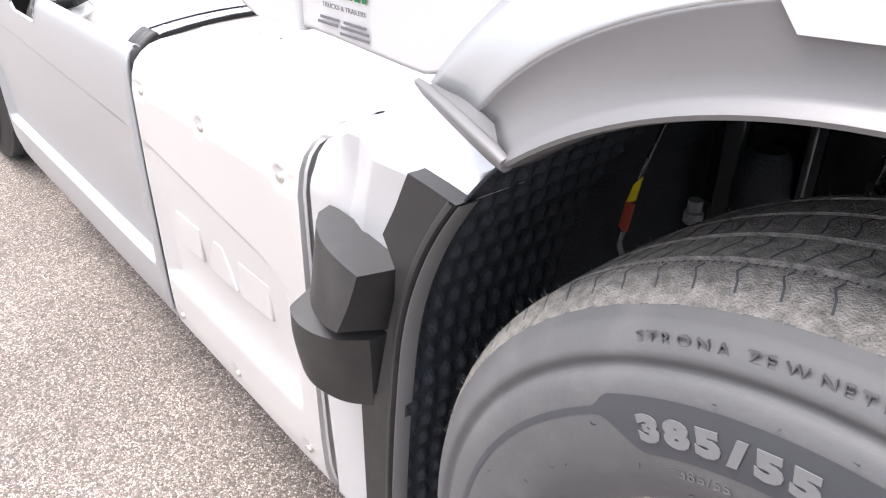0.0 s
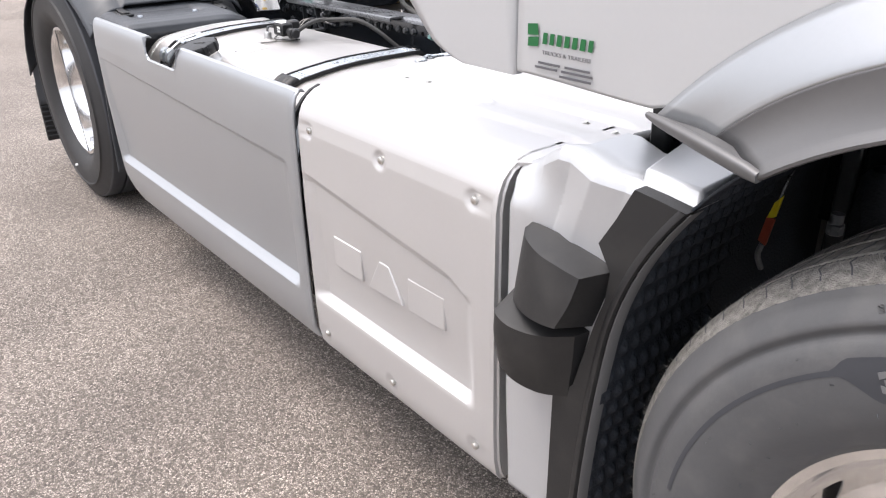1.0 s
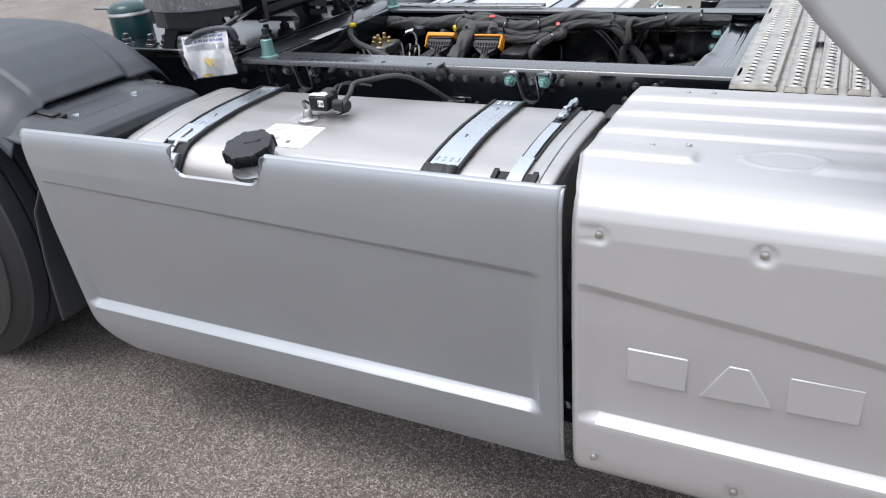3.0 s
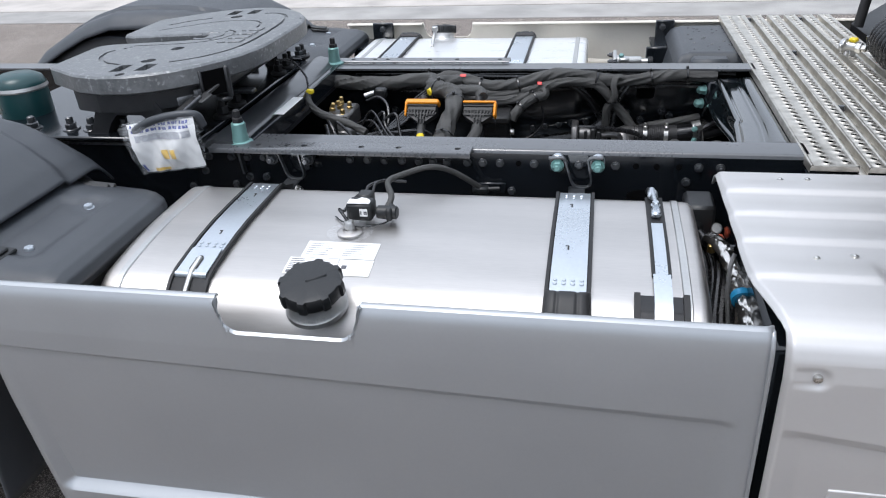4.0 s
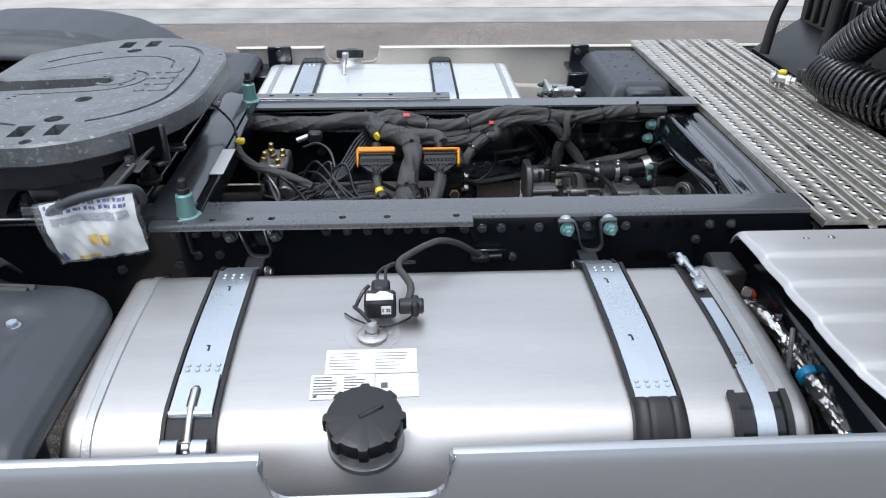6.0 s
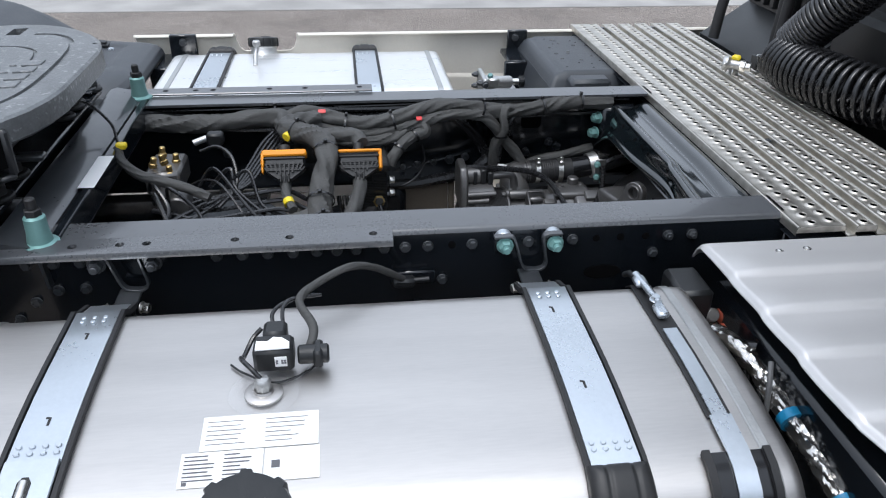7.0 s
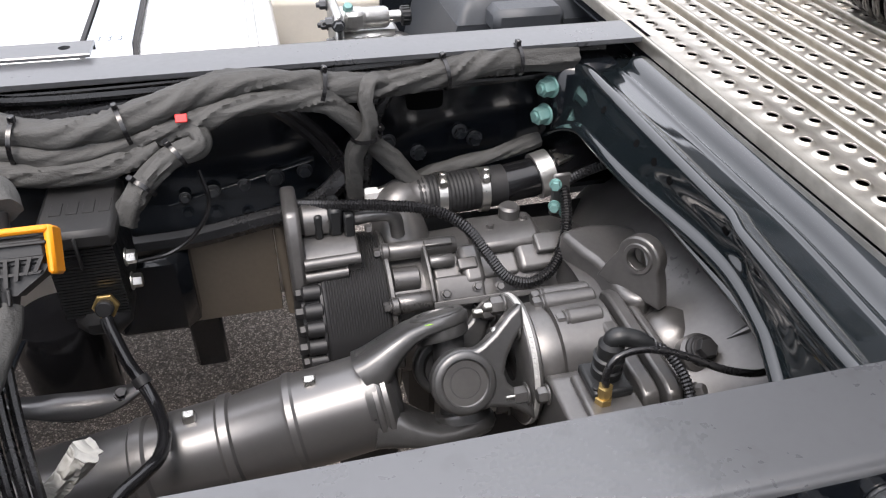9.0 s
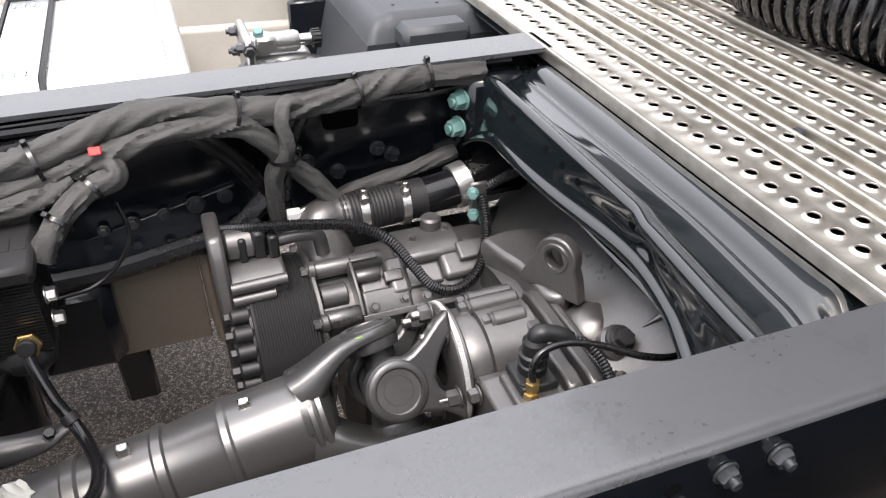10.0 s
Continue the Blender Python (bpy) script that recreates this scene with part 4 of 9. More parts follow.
    # latches and bolts on the shelf
    for v in (0.715, 1.11):
        q = Matrix.Translation((-1.635, side * v, 0.967 if v > 1 else 0.945)) @ Matrix.Rotation(radians(-24 * side if v < 1 else 0), 4, "X") @ Matrix.Rotation(radians(6), 4, "Y")
        part("latch", G().box(-0.055, 0.055, -0.028, 0.028, 0, 0.010, 0.003, q).box(-0.04, 0.045, -0.016, 0.016, 0.009, 0.017, 0.004, q), "black", root, "black plastic latch")
    for x, v in ((-1.565, 0.84), (-1.565, 1.066)):
        part("bolt", G().bolt((x, side * v, 0.954), (0, 0, 1), 0.012, 0.009), "zinc", root)
    return root


mudguard(-1), mudguard(1)

# ---- cab side: fairing flap, lower side panel, wheel-arch flare ----
cab = thing("truck_cab", (1.2, -1.2, 1.1), "silver-grey truck cab flank with wheel-arch flare and rear fairing", "truck cab")


def plate(poly, y, bow=0.0):
    g = G()
    n = 1
    return g.prism(poly, y, y + 0.012, "y")


def flap(u, v):
    # rear fairing: chamfered lower rear corner, slightly rounded edge
    z = 1.125 + 1.1 * v
    zl = z
    left = 0.725 - 0.20 if z < 1.15 else 0.725 - 0.23
    cx = [(1.128, 0.60), (1.138, 0.56), (1.150, 0.53), (1.165, 0.505), (1.20, 0.472), (1.28, 0.39), (1.40, 0.285), (1.6, 0.13), (2.3, -0.3)]
    x0 = 0.60
    for (za, xa), (zb, xb) in zip(cx, cx[1:]):
        if za <= z <= zb:
            x0 = xa + (xb - xa) * (z - za) / (zb - za)
    bottom = 0.022 * (u)
    x = x0 + (0.727 - x0) * u
    return (x, -1.225 + 0.02 * max(0, (1.14 - z) / 0.02) * 0, max(z - 0.0, 1.128))


vs = [0, .003, .009, .016, .024, .034, .05, .07, .1, .15, .2, .3, .45, .6, .8, 1.0]
g = G()
V = [flap(u / 12, v) for u in range(13) for v in vs]
g.add(V, [(i * 16 + j, (i + 1) * 16 + j, (i + 1) * 16 + j + 1, i * 16 + j + 1) for i in range(12) for j in range(15)])
thicken(part("rear_fairing", g, "cab", cab, "smooth silver-grey rear fairing"), 0.02)


ARC, ARR = (1.548, 0.655), 0.549


def cab_skin(u, v):
    # lower side panel above the battery box and arch: bottom edge at z 1.135, meets the flare
    x = 0.735 + 1.9 * u
    zb = 1.136 - 0.010 * smoothstep(0.735, 1.03, x)
    if x > 0.995:
        dx = x - ARC[0]
        R = 0.709
        zb = max(zb, ARC[1] + math.sqrt(max(0, R * R - dx * dx)) if abs(dx) < R else zb)
    z = zb + (2.3 - zb) * v ** 1.6
    return (x, -1.225, z)


thicken(part("side_panel", G().grid(80, 30, cab_skin), "cab", cab, smooth=45), 0.012)


def sweep(section, a_hi, a_lo, n=60):
    """A strip round the arch; each row of the section is (radius, y, end angle)."""
    V = []
    for i in range(n + 1):
        for r, y, a0 in section:
            # the ridge runs in towards the panel at the rear end
            y += 0.039 * min(smoothstep(0.711, 0.645, r), smoothstep(0.566, 0.625, r)) * max(0.0, 1 - i / (0.24 * n)) ** 2
            a = radians(a0 + (a_lo - a0) * i / n)
            V.append((ARC[0] + r * math.cos(a), y, ARC[1] + r * math.sin(a)))
    m = len(section)
    return G().add(V, [(i * m + j, (i + 1) * m + j, (i + 1) * m + j + 1, i * m + j + 1) for i in range(n) for j in range(m - 1)])


shoulder = [(0.711, -1.2255, 139.2), (0.700, -1.232, 138.4), (0.685, -1.246, 137.2), (0.668, -1.262, 135.9), (0.652, -1.276, 134.7), (0.642, -1.2825, 133.9), (0.6365, -1.2850, 133.5), (0.633, -1.2855, 133.2)]
thicken(part("flare_shoulder", sweep(shoulder, 140, 8), "silver", cab, "pale upper shoulder of the flare", smooth=60), 0.010)
facet = [(0.633, -1.2855, 133.2), (0.630, -1.2850, 133.0), (0.610, -1.2835, 131.6), (0.590, -1.2835, 130.1), (0.574, -1.2850, 128.9), (0.569, -1.2875, 128.5), (0.566, -1.2930, 128.2), (0.562, -1.2960, 128.0), (0.558, -1.2940, 127.8), (0.556, -1.286, 127.8), (0.555, -1.250, 127.8)]
thicken(part("arch_flare", sweep(facet, 130, 8), "flare", cab, "satin grey wheel-arch flare with a rolled lip", smooth=40), 0.008)
# roof of the closed cab volume, so that it shades what is behind it
part("cab_body", G().box(0.93, 3.2, -1.17, 1.2, 1.30, 3.1, 0.05), "cab", cab, "silver-grey shell of the cab")
part("rear_wall", G().box(0.914, 0.927, -1.12, 1.15, 1.335, 3.02, 0.006), "chassis_matt", cab, "dark rear wall of the cab")

# ---- wheel-house liner ----
liner = thing("wheel_arch_liner", (1.2, -1.0, 0.3), "black dimpled felt wheel-arch liner", "wheel arch liner")


def liner_pt(u, v):
    q = u * 1.35
    y = -1.247 + 0.305 * v
    # round dimples in a regular grid
    cu, cv = (u * 46) % 1 - 0.5, (v * 10) % 1 - 0.5
    d = -0.008 * (1 - smoothstep(0.10, 0.42, math.hypot(cu, cv))) * smoothstep(0.03, 0.08, v)
    if q < 0.35:
        return (0.955 + 0.022 * smoothstep(0.5, 0.66, 0.20 + 0.49 * q / 0.35) - d, y, 0.20 + 0.49 * q / 0.35)
    a = radians(176.5 - 168 * (q - 0.35))
    r = 0.572 + 0.01 * v
    return (ARC[0] + (r + d) * math.cos(a), y, ARC[1] + (r + d) * math.sin(a))


thicken(part("liner", G().grid(330, 74, liner_pt), "liner", liner, smooth=60), 0.004, 1.0)
g = G().box(0.74, 2.3, -0.33, -0.30, 0.25, 1.30, 0.01)
part("inner_wall", g, "liner", liner)
part("roof_sheet", G().grid(40, 4, lambda u, v: (ARC[0] + 0.66 * math.cos(radians(184 - 150 * u)), -0.945 + 0.525 * v, ARC[1] + 0.66 * math.sin(radians(184 - 150 * u)))), "liner", liner)
part("side_plate", G().box(0.90, 0.92, -1.0, -0.42, 0.30, 1.12, 0.006), "liner", liner)

# ---- tank furniture ----
TANK_TOP = 0.93


def filler(side, x, y, z, tank, small=False):
    root = tank
    tilt = Matrix.Translation((x, side * y, z)) @ Matrix.Rotation(radians(14) * (1 if side < 0 else -1), 4, "X")
    k = 0.82 if small else 1.0
    part("filler_neck", G().lathe([(0.066 * k, -0.008), (0.065 * k, 0.003), (0.061 * k, 0.007), (0.057 * k, 0.028), (0.060 * k, 0.032), (0.060 * k, 0.036), (0.05 * k, 0.038)], tilt, 40), "cast_alu", root, "aluminium filler neck")
    g = G()
    prof_r, n = [(0.061, 0.034), (0.064, 0.038), (0.064, 0.060), (0.061, 0.066), (0.05, 0.069), (1e-5, 0.070)], 128
    V = []
    for r, h in prof_r:
        for i in range(n):
            a = 2 * math.pi * i / n
            lobe = smoothstep(0.45, 0.62, math.cos(a * 8)) if r > 0.0605 else 0
            rr = (r + 0.0055 * lobe) * k
            V.append((rr * math.cos(a), rr * math.sin(a), h))
    F = [(j * n + i, j * n + (i + 1) % n, (j + 1) * n + (i + 1) % n, (j + 1) * n + i) for j in range(len(prof_r) - 1) for i in range(n)]
    cap = part("filler_cap", G().add(V, F, tilt), "black", root, "black lobed plastic filler cap")
    q = tilt @ Matrix.Rotation(radians(30), 4, "Z")
    part("lock_cover", G().box(-0.010, 0.036 * k, -0.005, 0.005, 0.066, 0.0725, 0.003, q), "black", cap)


filler(-1, -0.882, 1.103, 0.886, near_tank)
filler(1, -1.033, 1.150, 0.905, far_tank, True)

# level sensor with plug and cable
sensor = thing("level_sensor", (-0.877, -0.862, TANK_TOP), "fuel level sensor with black plug and cable", "sensor")
q = Matrix.Translation((-0.877, -0.862, TANK_TOP))
part("flange", G().lathe([(0.030, 0.0), (0.030, 0.003), (0.024, 0.006), (0.016, 0.006), (0.014, 0.010)], q, 28), "tank", sensor)
part("clear_disc", G().lathe([(0.030, 0.0012), (0.052, 0.0012), (0.0545, 0.0022), (0.055, 0.0005)], q, 40), "film", sensor, "clear plastic disc")
part("nut", G().lathe([(0.012, 0.005), (0.013, 0.008), (0.013, 0.026), (0.010, 0.030), (1e-5, 0.031)], q, 8), "cast_alu", sensor)
part("body", G().box(-0.893, -0.830, -0.832, -0.785, TANK_TOP + 0.014, TANK_TOP + 0.058, 0.006).box(-0.88, -0.842, -0.79, -0.750, TANK_TOP + 0.020, TANK_TOP + 0.062, 0.006), "black", sensor)
part("plug", G().cyl(0.016, 0, 0.05, Matrix.Translation((-0.825, -0.805, TANK_TOP + 0.028)) @ Matrix.Rotation(radians(90), 4, "Y"), 14, 0.003).box(-0.80, -0.785, -0.825, -0.785, TANK_TOP + 0.012, TANK_TOP + 0.044, 0.004), "black", sensor)
part("white_cover", G().prism([(-0.888, -0.830), (-0.835, -0.828), (-0.836, -0.812), (-0.848, -0.800), (-0.862, -0.797), (-0.870, -0.808), (-0.888, -0.806)], TANK_TOP + 0.0585, TANK_TOP + 0.0605), "paper", sensor, "white sticker")
part("code_label", G().box(-0.859, -0.840, -0.8335, -0.832, TANK_TOP + 0.028, TANK_TOP + 0.047, 0.0005), "paper", sensor, "small white label")
for k, (a, b, c, d) in enumerate((((-0.862, -0.755, 0.965), (-0.868, -0.72, 0.985), (-0.835, -0.68, 0.985), (-0.80, -0.66, 0.975)),
                                  ((-0.85, -0.755, 0.962), (-0.85, -0.71, 0.99), (-0.82, -0.67, 0.982), (-0.79, -0.65, 0.97)))):
    part("wire", G().tube(curve([a, b, c, d], 8), 0.0035, 8), "cable", sensor)
part("cable_sleeve", wrinkled([(-0.815, -0.80, 0.945), (-0.80, -0.76, 0.975), (-0.825, -0.69, 0.985), (-0.80, -0.64, 0.985), (-0.74, -0.585, 0.985), (-0.69, -0.54, 0.955), (-0.63, -0.475, 0.885)], 0.0072, 3.1, 0.10, 12), "sleeve", sensor, "black fabric cable sleeve")
part("breather_hose", G().tube(curve([(-0.877, -0.862, 0.955), (-0.895, -0.85, 0.972), (-0.912, -0.82, 0.968), (-0.912, -0.79, 0.95), (-0.90, -0.76, 0.962), (-0.885, -0.75, 0.975)], 8), 0.004, 8), "cable", sensor)
part("thin_wire", G().tube(curve([(-0.935, -0.79, 0.934), (-0.91, -0.815, 0.934), (-0.86, -0.845, 0.936), (-0.81, -0.82, 0.935), (-0.79, -0.785, 0.936)], 8), 0.002, 6), "cable", sensor)

for i in range(4):
    for j in range(4):
        if (i * 3 + j * 5 + i * j) % 3:
            part("label_mark", G().box(-0.8575 + 0.0042 * i, -0.8540 + 0.0042 * i, -0.8342, -0.8334, TANK_TOP + 0.0295 + 0.0042 * j, TANK_TOP + 0.0330 + 0.0042 * j, 0.0002), "ink", sensor)

# rating label
label = thing("tank_label", (-0.88, -0.98, TANK_TOP), "white printed rating label on the fuel tank", "label")
part("upper_sheet", G().box(-0.962, -0.792, -0.982, -0.910, TANK_TOP + 0.0005, TANK_TOP + 0.0015, 0.0003), "paper", label)
part("lower_sheet", G().box(-0.985, -0.870, -1.052, -0.984, TANK_TOP + 0.0005, TANK_TOP + 0.0015, 0.0003), "paper", label)
part("fuel_sheet", G().box(-0.868, -0.790, -1.050, -0.985, TANK_TOP + 0.0005, TANK_TOP + 0.0015, 0.0003), "paper", label)
g = G()
random.seed(4)
for col, (xa, n) in enumerate(((-0.955, 6), (-0.870, 6))):
    for k in range(n):
        w = random.uniform(0.045, 0.075) if col == 0 else random.uniform(0.03, 0.065)
        y = -0.922 - 0.0095 * k
        g.box(xa, xa + w, y - 0.0007, y + 0.0007, TANK_TOP + 0.0016, TANK_TOP + 0.002, 0.0001)
part("fine_print", g, "letter", label)
g = G()
for k in range(7):
    y = -0.992 - 0.0078 * k
    for x0, w in ((-0.98, random.uniform(0.03, 0.045)), (-0.925, random.uniform(0.02, 0.04))):
        part("bold_line", G().box(x0, x0 + w, y - 0.0013, y + 0.0013, TANK_TOP + 0.0016, TANK_TOP + 0.002, 0.0001), "ink", label)
part("print_square", G().box(-0.858, -0.846, -1.025, -1.010, TANK_TOP + 0.0016, TANK_TOP + 0.002, 0.0001), "ink", label)
part("print_square", G().box(-0.979, -0.972, -1.048, -1.041, TANK_TOP + 0.0016, TANK_TOP + 0.002, 0.0001), "ink", label)

# rear strap end: folded loop, draw bolt and clevis
XR = -1.184
part("folded_end", G().box(XR - 0.037, XR + 0.037, -1.090, -0.985, 0.9395, 0.9440, 0.0015).tube([(XR - 0.037, -1.088, 0.937), (XR + 0.037, -1.088, 0.937)], 0.0075, 14), "zinc", strap_rear, "folded bright strap end")
for i in range(2):
    for j in range(4):
        part("rivet", G().cyl(0.0045, 0, 0.003, Matrix.Translation((XR - 0.027 + 0.018 * j, -0.955 - 0.014 * i, 0.9385)), 10, 0.001), "zinc", strap_rear)
for i in range(2):
    for j in range(3):
        part("rivet", G().cyl(0.0045, 0, 0.003, Matrix.Translation((XR - 0.019 + 0.018 * j, -0.638 - 0.012 * i, 0.9385)), 10, 0.001), "zinc", strap_rear)
part("slot", G().prism([(XR - 0.009, -1.075), (XR + 0.009, -1.075), (XR + 0.009, -1.030), (XR + 0.004, -1.020), (XR - 0.004, -1.020), (XR - 0.009, -1.030)], 0.9435, 0.9448), "rubber", strap_rear)
part("draw_bolt", G().tube([(XR, -1.030, 0.944), (XR, -1.085, 0.943), (XR, -1.165, 0.915)], 0.0065, 12), "steel", strap_rear)
for x0, x1 in ((XR - 0.041, XR - 0.013), (XR + 0.010, XR + 0.036)):
    part("clevis", G().tube([(x0, -1.155, 0.905), (x1, -1.155, 0.905)], 0.027, 24), "zinc", strap_rear, "bright rolled clevis")
part("lock_nut", G().bolt((XR, -1.148, 0.922), (0, -0.94, -0.33), 0.011, 0.011), "steel", strap_rear)
part("lower_band", ribbon(G(), -1, XR - 0.041, XR + 0.037, 0.004, 0.003, 0.5, 1.17, 1.25), "zinc", strap_rear)
part("strap_backing", ribbon(G(), -1, XR - 0.040, XR + 0.040, 0.0045, 0.002, 0.5, 1.05, 1.2), "rubber", strap_rear)
for s, st, xc, n in ((-1, strap_front, -0.368, 1), (1, strap_far_rear, -1.183, 1), (1, strap_far_front, -0.652, 1)):
    for i in range(2):
        for j in range(4 if s < 0 else 3):
            part("rivet", G().cyl(0.0045, 0, 0.003, Matrix.Translation((xc - 0.027 + 0.018 * j, s * (1.035 + 0.014 * i), 0.9385)), 10, 0.001), "zinc", st)
    for i in range(2):
        for j in range(3):
            part("rivet", G().cyl(0.0045, 0, 0.003, Matrix.Translation((xc - 0.02 + 0.018 * j, s * (0.638 + 0.012 * i), 0.9385)), 10, 0.001), "zinc", st)
    # moulded cover over the strap's outer end
    def cov(u, v, xc=xc, s=s):
        w = v * 2 - 1
        a = radians(4 + 86 * u)
        # a soft box: rounded sides and top end, two shallow grooves along it
        side = (1 - abs(w) ** 5) ** 0.5 if abs(w) < 1 else 0.0
        head = math.sqrt(max(0.0, 1 - (1 - min(1.0, u / 0.16)) ** 2.2))
        groove_in = 0.0035 * math.exp(-((abs(w) - 0.42) / 0.07) ** 2)
        r = 0.127 + (0.026 + 0.006 * u - groove_in) * min(side, head)
        return (xc + w * (0.047 + 0.008 * u), s * (1.07 + r * math.sin(a)), 0.805 + r * math.cos(a))
    thicken(part("end_cover", G().grid(40, 41, cov), "trim", st, "dark grey plastic end cover", smooth=60), 0.003)
for st, xc, y0 in ((strap_front, -0.373, 0.90), (strap_front, -0.373, 0.69), (strap_rear, XR, 0.90), (strap_rear, XR, 0.69)):
    part("punched_slot", G().box(xc - 0.002, xc + 0.002, -y0 - 0.012, -y0 + 0.006, 0.9385, 0.9395, 0.0005).box(xc - 0.006, xc, -y0 + 0.003, -y0 + 0.007, 0.9385, 0.9395, 0.0005), "rubber", st)

# narrow third strap with turnbuckle and pad
thin = thing("tensioning_strap", (-0.18, -0.85, 0.5), "narrow zinc tensioning strap with turnbuckle and black pad", "strap", "tank straps")
part("rubber_strip", ribbon(G(), -1, -0.201, -0.161, 0.001, 0.003, 0.5, 0.56, 1.02), "rubber", thin)
part("band", ribbon(G(), -1, -0.194, -0.169, 0.006, 0.003, 0.5, 0.72, 1.02), "zinc", thin)
part("wide_band", ribbon(G(), -1, -0.199, -0.164, 0.007, 0.003, 0.5, 0.99, 1.3), "zinc", thin)
part("pad", ribbon(G(), -1, -0.235, -0.135, 0.001, 0.005, 0.5, 1.03, 1.3), "gloss", thin, "gloss black rubber pad")
for s in (-0.232, -0.138):
    part("pad_rim", ribbon(G(), -1, s - 0.006, s + 0.006, 0.003, 0.010, 0.5, 1.03, 1.3), "rubber", thin)
part("turnbuckle", G().tube([(-0.185, -0.60, 0.945), (-0.180, -0.71, 0.952)], [0.008, 0.006], 12).bolt((-0.181, -0.695, 0.948), (0, 0, 1), 0.009, 0.008).box(-0.196, -0.172, -0.640, -0.608, 0.936, 0.952, 0.005).box(-0.192, -0.170, -0.742, -0.705, 0.936, 0.950, 0.004), "zinc", thin)
part("hook", G().tube([(-0.189, -0.61, 0.944), (-0.191, -0.585, 0.940), (-0.192, -0.565, 0.924)], 0.006, 10), "black", thin)

for fitted in (label, strap_rear, strap_front, thin):
    settle(fitted)

# ---- bolts, holes and strap brackets on the rail's outer web ----
ROW = [-0.802, -0.762, -0.723, -0.666, -0.623, -0.576, -0.484, -0.365, -0.27, -0.06, -0.006, -0.85, -0.90, -0.95, -1.0, -1.26, -1.31, -1.36, -1.43, -1.49]
for x in ROW:
    part("bolt", G().bolt((x, -0.450, 0.946), (0, -1, 0), 0.0098, 0.008, 0.006 if x > -0.1 else 0.0), "chassis_matt", near_rail)
for x, z in ((-0.088, 0.905), (-1.313, 0.885), (-1.261, 0.886), (-0.545, 0.865), (-0.60, 0.80), (-0.10, 0.83), (-0.30, 0.83), (-1.36, 0.86), (-1.45, 0.90), (-1.52, 0.93), (-1.40, 0.82), (-1.5, 0.85), (-0.9, 0.79), (-0.75, 0.78)):
    part("bolt", G().bolt((x, -0.450, z), (0, -1, 0), 0.0095, 0.008), "chassis_matt", near_rail)
# flat black discs and a slot shape paint the dark of open holes
for x, z in ((-0.526, 0.946), (-0.218, 0.946), (-0.165, 0.946), (-0.109, 0.946), (-0.15, 0.80), (-0.20, 0.80)):
    part("bolt_hole", G().cyl(0.008, 0, 0.0008, Matrix.Translation((x, -0.4502, z)) @ Matrix.Rotation(radians(90), 4, "X"), 16), "hole_shade", near_rail)
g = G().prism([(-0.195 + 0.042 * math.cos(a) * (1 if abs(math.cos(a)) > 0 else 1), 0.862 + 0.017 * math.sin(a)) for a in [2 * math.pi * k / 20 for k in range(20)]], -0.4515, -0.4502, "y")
part("slot_hole", g, "hole_shade", near_rail)


def strap_bracket(side, xc, hi):
    root = thing("strap_bracket", (xc, side * 0.47, 0.86), "dark steel strap bracket with teal zinc-coated bolts", "bracket", "strap brackets")
    yy = lambda a, b: sorted((side * a, side * b))
    for s, a, b in ((-1, -0.075, -0.038), (1, 0.030, 0.066)):
        part("ear", G().box(xc + a, xc + b, *yy(0.472, 0.478), 0.936, 0.976, 0.003), "chassis", root)
    # bent strip between the two bolts, slung below them
    run = [(p.x, p.z) for p in curve([(-0.076, 0, 0.977), (-0.056, 0, 0.978), (-0.040, 0, 0.978), (-0.031, 0, 0.970), (-0.022, 0, 0.942), (-0.014, 0, 0.915), (-0.006, 0, 0.901), (0.006, 0, 0.897), (0.022, 0, 0.897), (0.031, 0, 0.902), (0.034, 0, 0.914), (0.029, 0, 0.942), (0.025, 0, 0.968), (0.031, 0, 0.978), (0.046, 0, 0.980), (0.066, 0, 0.980)], 4)]
    edge = []
    for i, (x, z) in enumerate(run):
        (xa, za), (xb, zb) = run[max(i - 1, 0)], run[min(i + 1, len(run) - 1)]
        k = 0.0052 / math.hypot(xb - xa, zb - za)
        edge.append((x + (zb - za) * k, z - (xb - xa) * k))
    m = len(run)
    V = [(xc + x, side * y, z) for y in (0.470, 0.485) for x, z in run + edge]
    F = [(o + i, o + i + 1, o + m + i + 1, o + m + i) for o in (0, 2 * m) for i in range(m - 1)]
    F += [(o + i, o + i + 1, o + 2 * m + i + 1, o + 2 * m + i) for o in (0, m) for i in range(m - 1)] + [(0, m, 3 * m, 2 * m), (m - 1, 2 * m - 1, 4 * m - 1, 3 * m - 1)]
    soften(part("saddle", G().add(V, F), "chassis_matt", root, "bent steel strip with a worn edge"), 0.001)
    part("tongue", G().box(xc - 0.022, xc + 0.022, min(side * 0.47, side * 0.55), max(side * 0.47, side * 0.55), 0.886, 0.893, 0.002).box(xc - 0.022, xc + 0.022, min(side * 0.543, side * 0.551), max(side * 0.543, side * 0.551), 0.87, 0.90, 0.002), "chassis_matt", root)
    for s in (-1, 1):
        part("bolt", G().bolt((xc + s * 0.0525, side * 0.478, 0.955), (0, side, 0), 0.0145, 0.014, 0.010), "teal" if hi else "chassis_matt", root)
        part("bush", G().cyl(0.0180, 0, 0.023, Matrix.Translation((xc + s * 0.0525, side * 0.450, 0.962)) @ Matrix.Rotation(radians(90) * (1 if side < 0 else -1), 4, "X"), 16, 0.003), "zinc" if hi else "chassis_matt", root)
        part("pivot_bolt", G().bolt((xc + s * 0.030, side * 0.53, 0.885), (s, side * 0.3, 0), 0.010, 0.014), "steel", root)
    return root


strap_bracket(-1, -0.368, True)
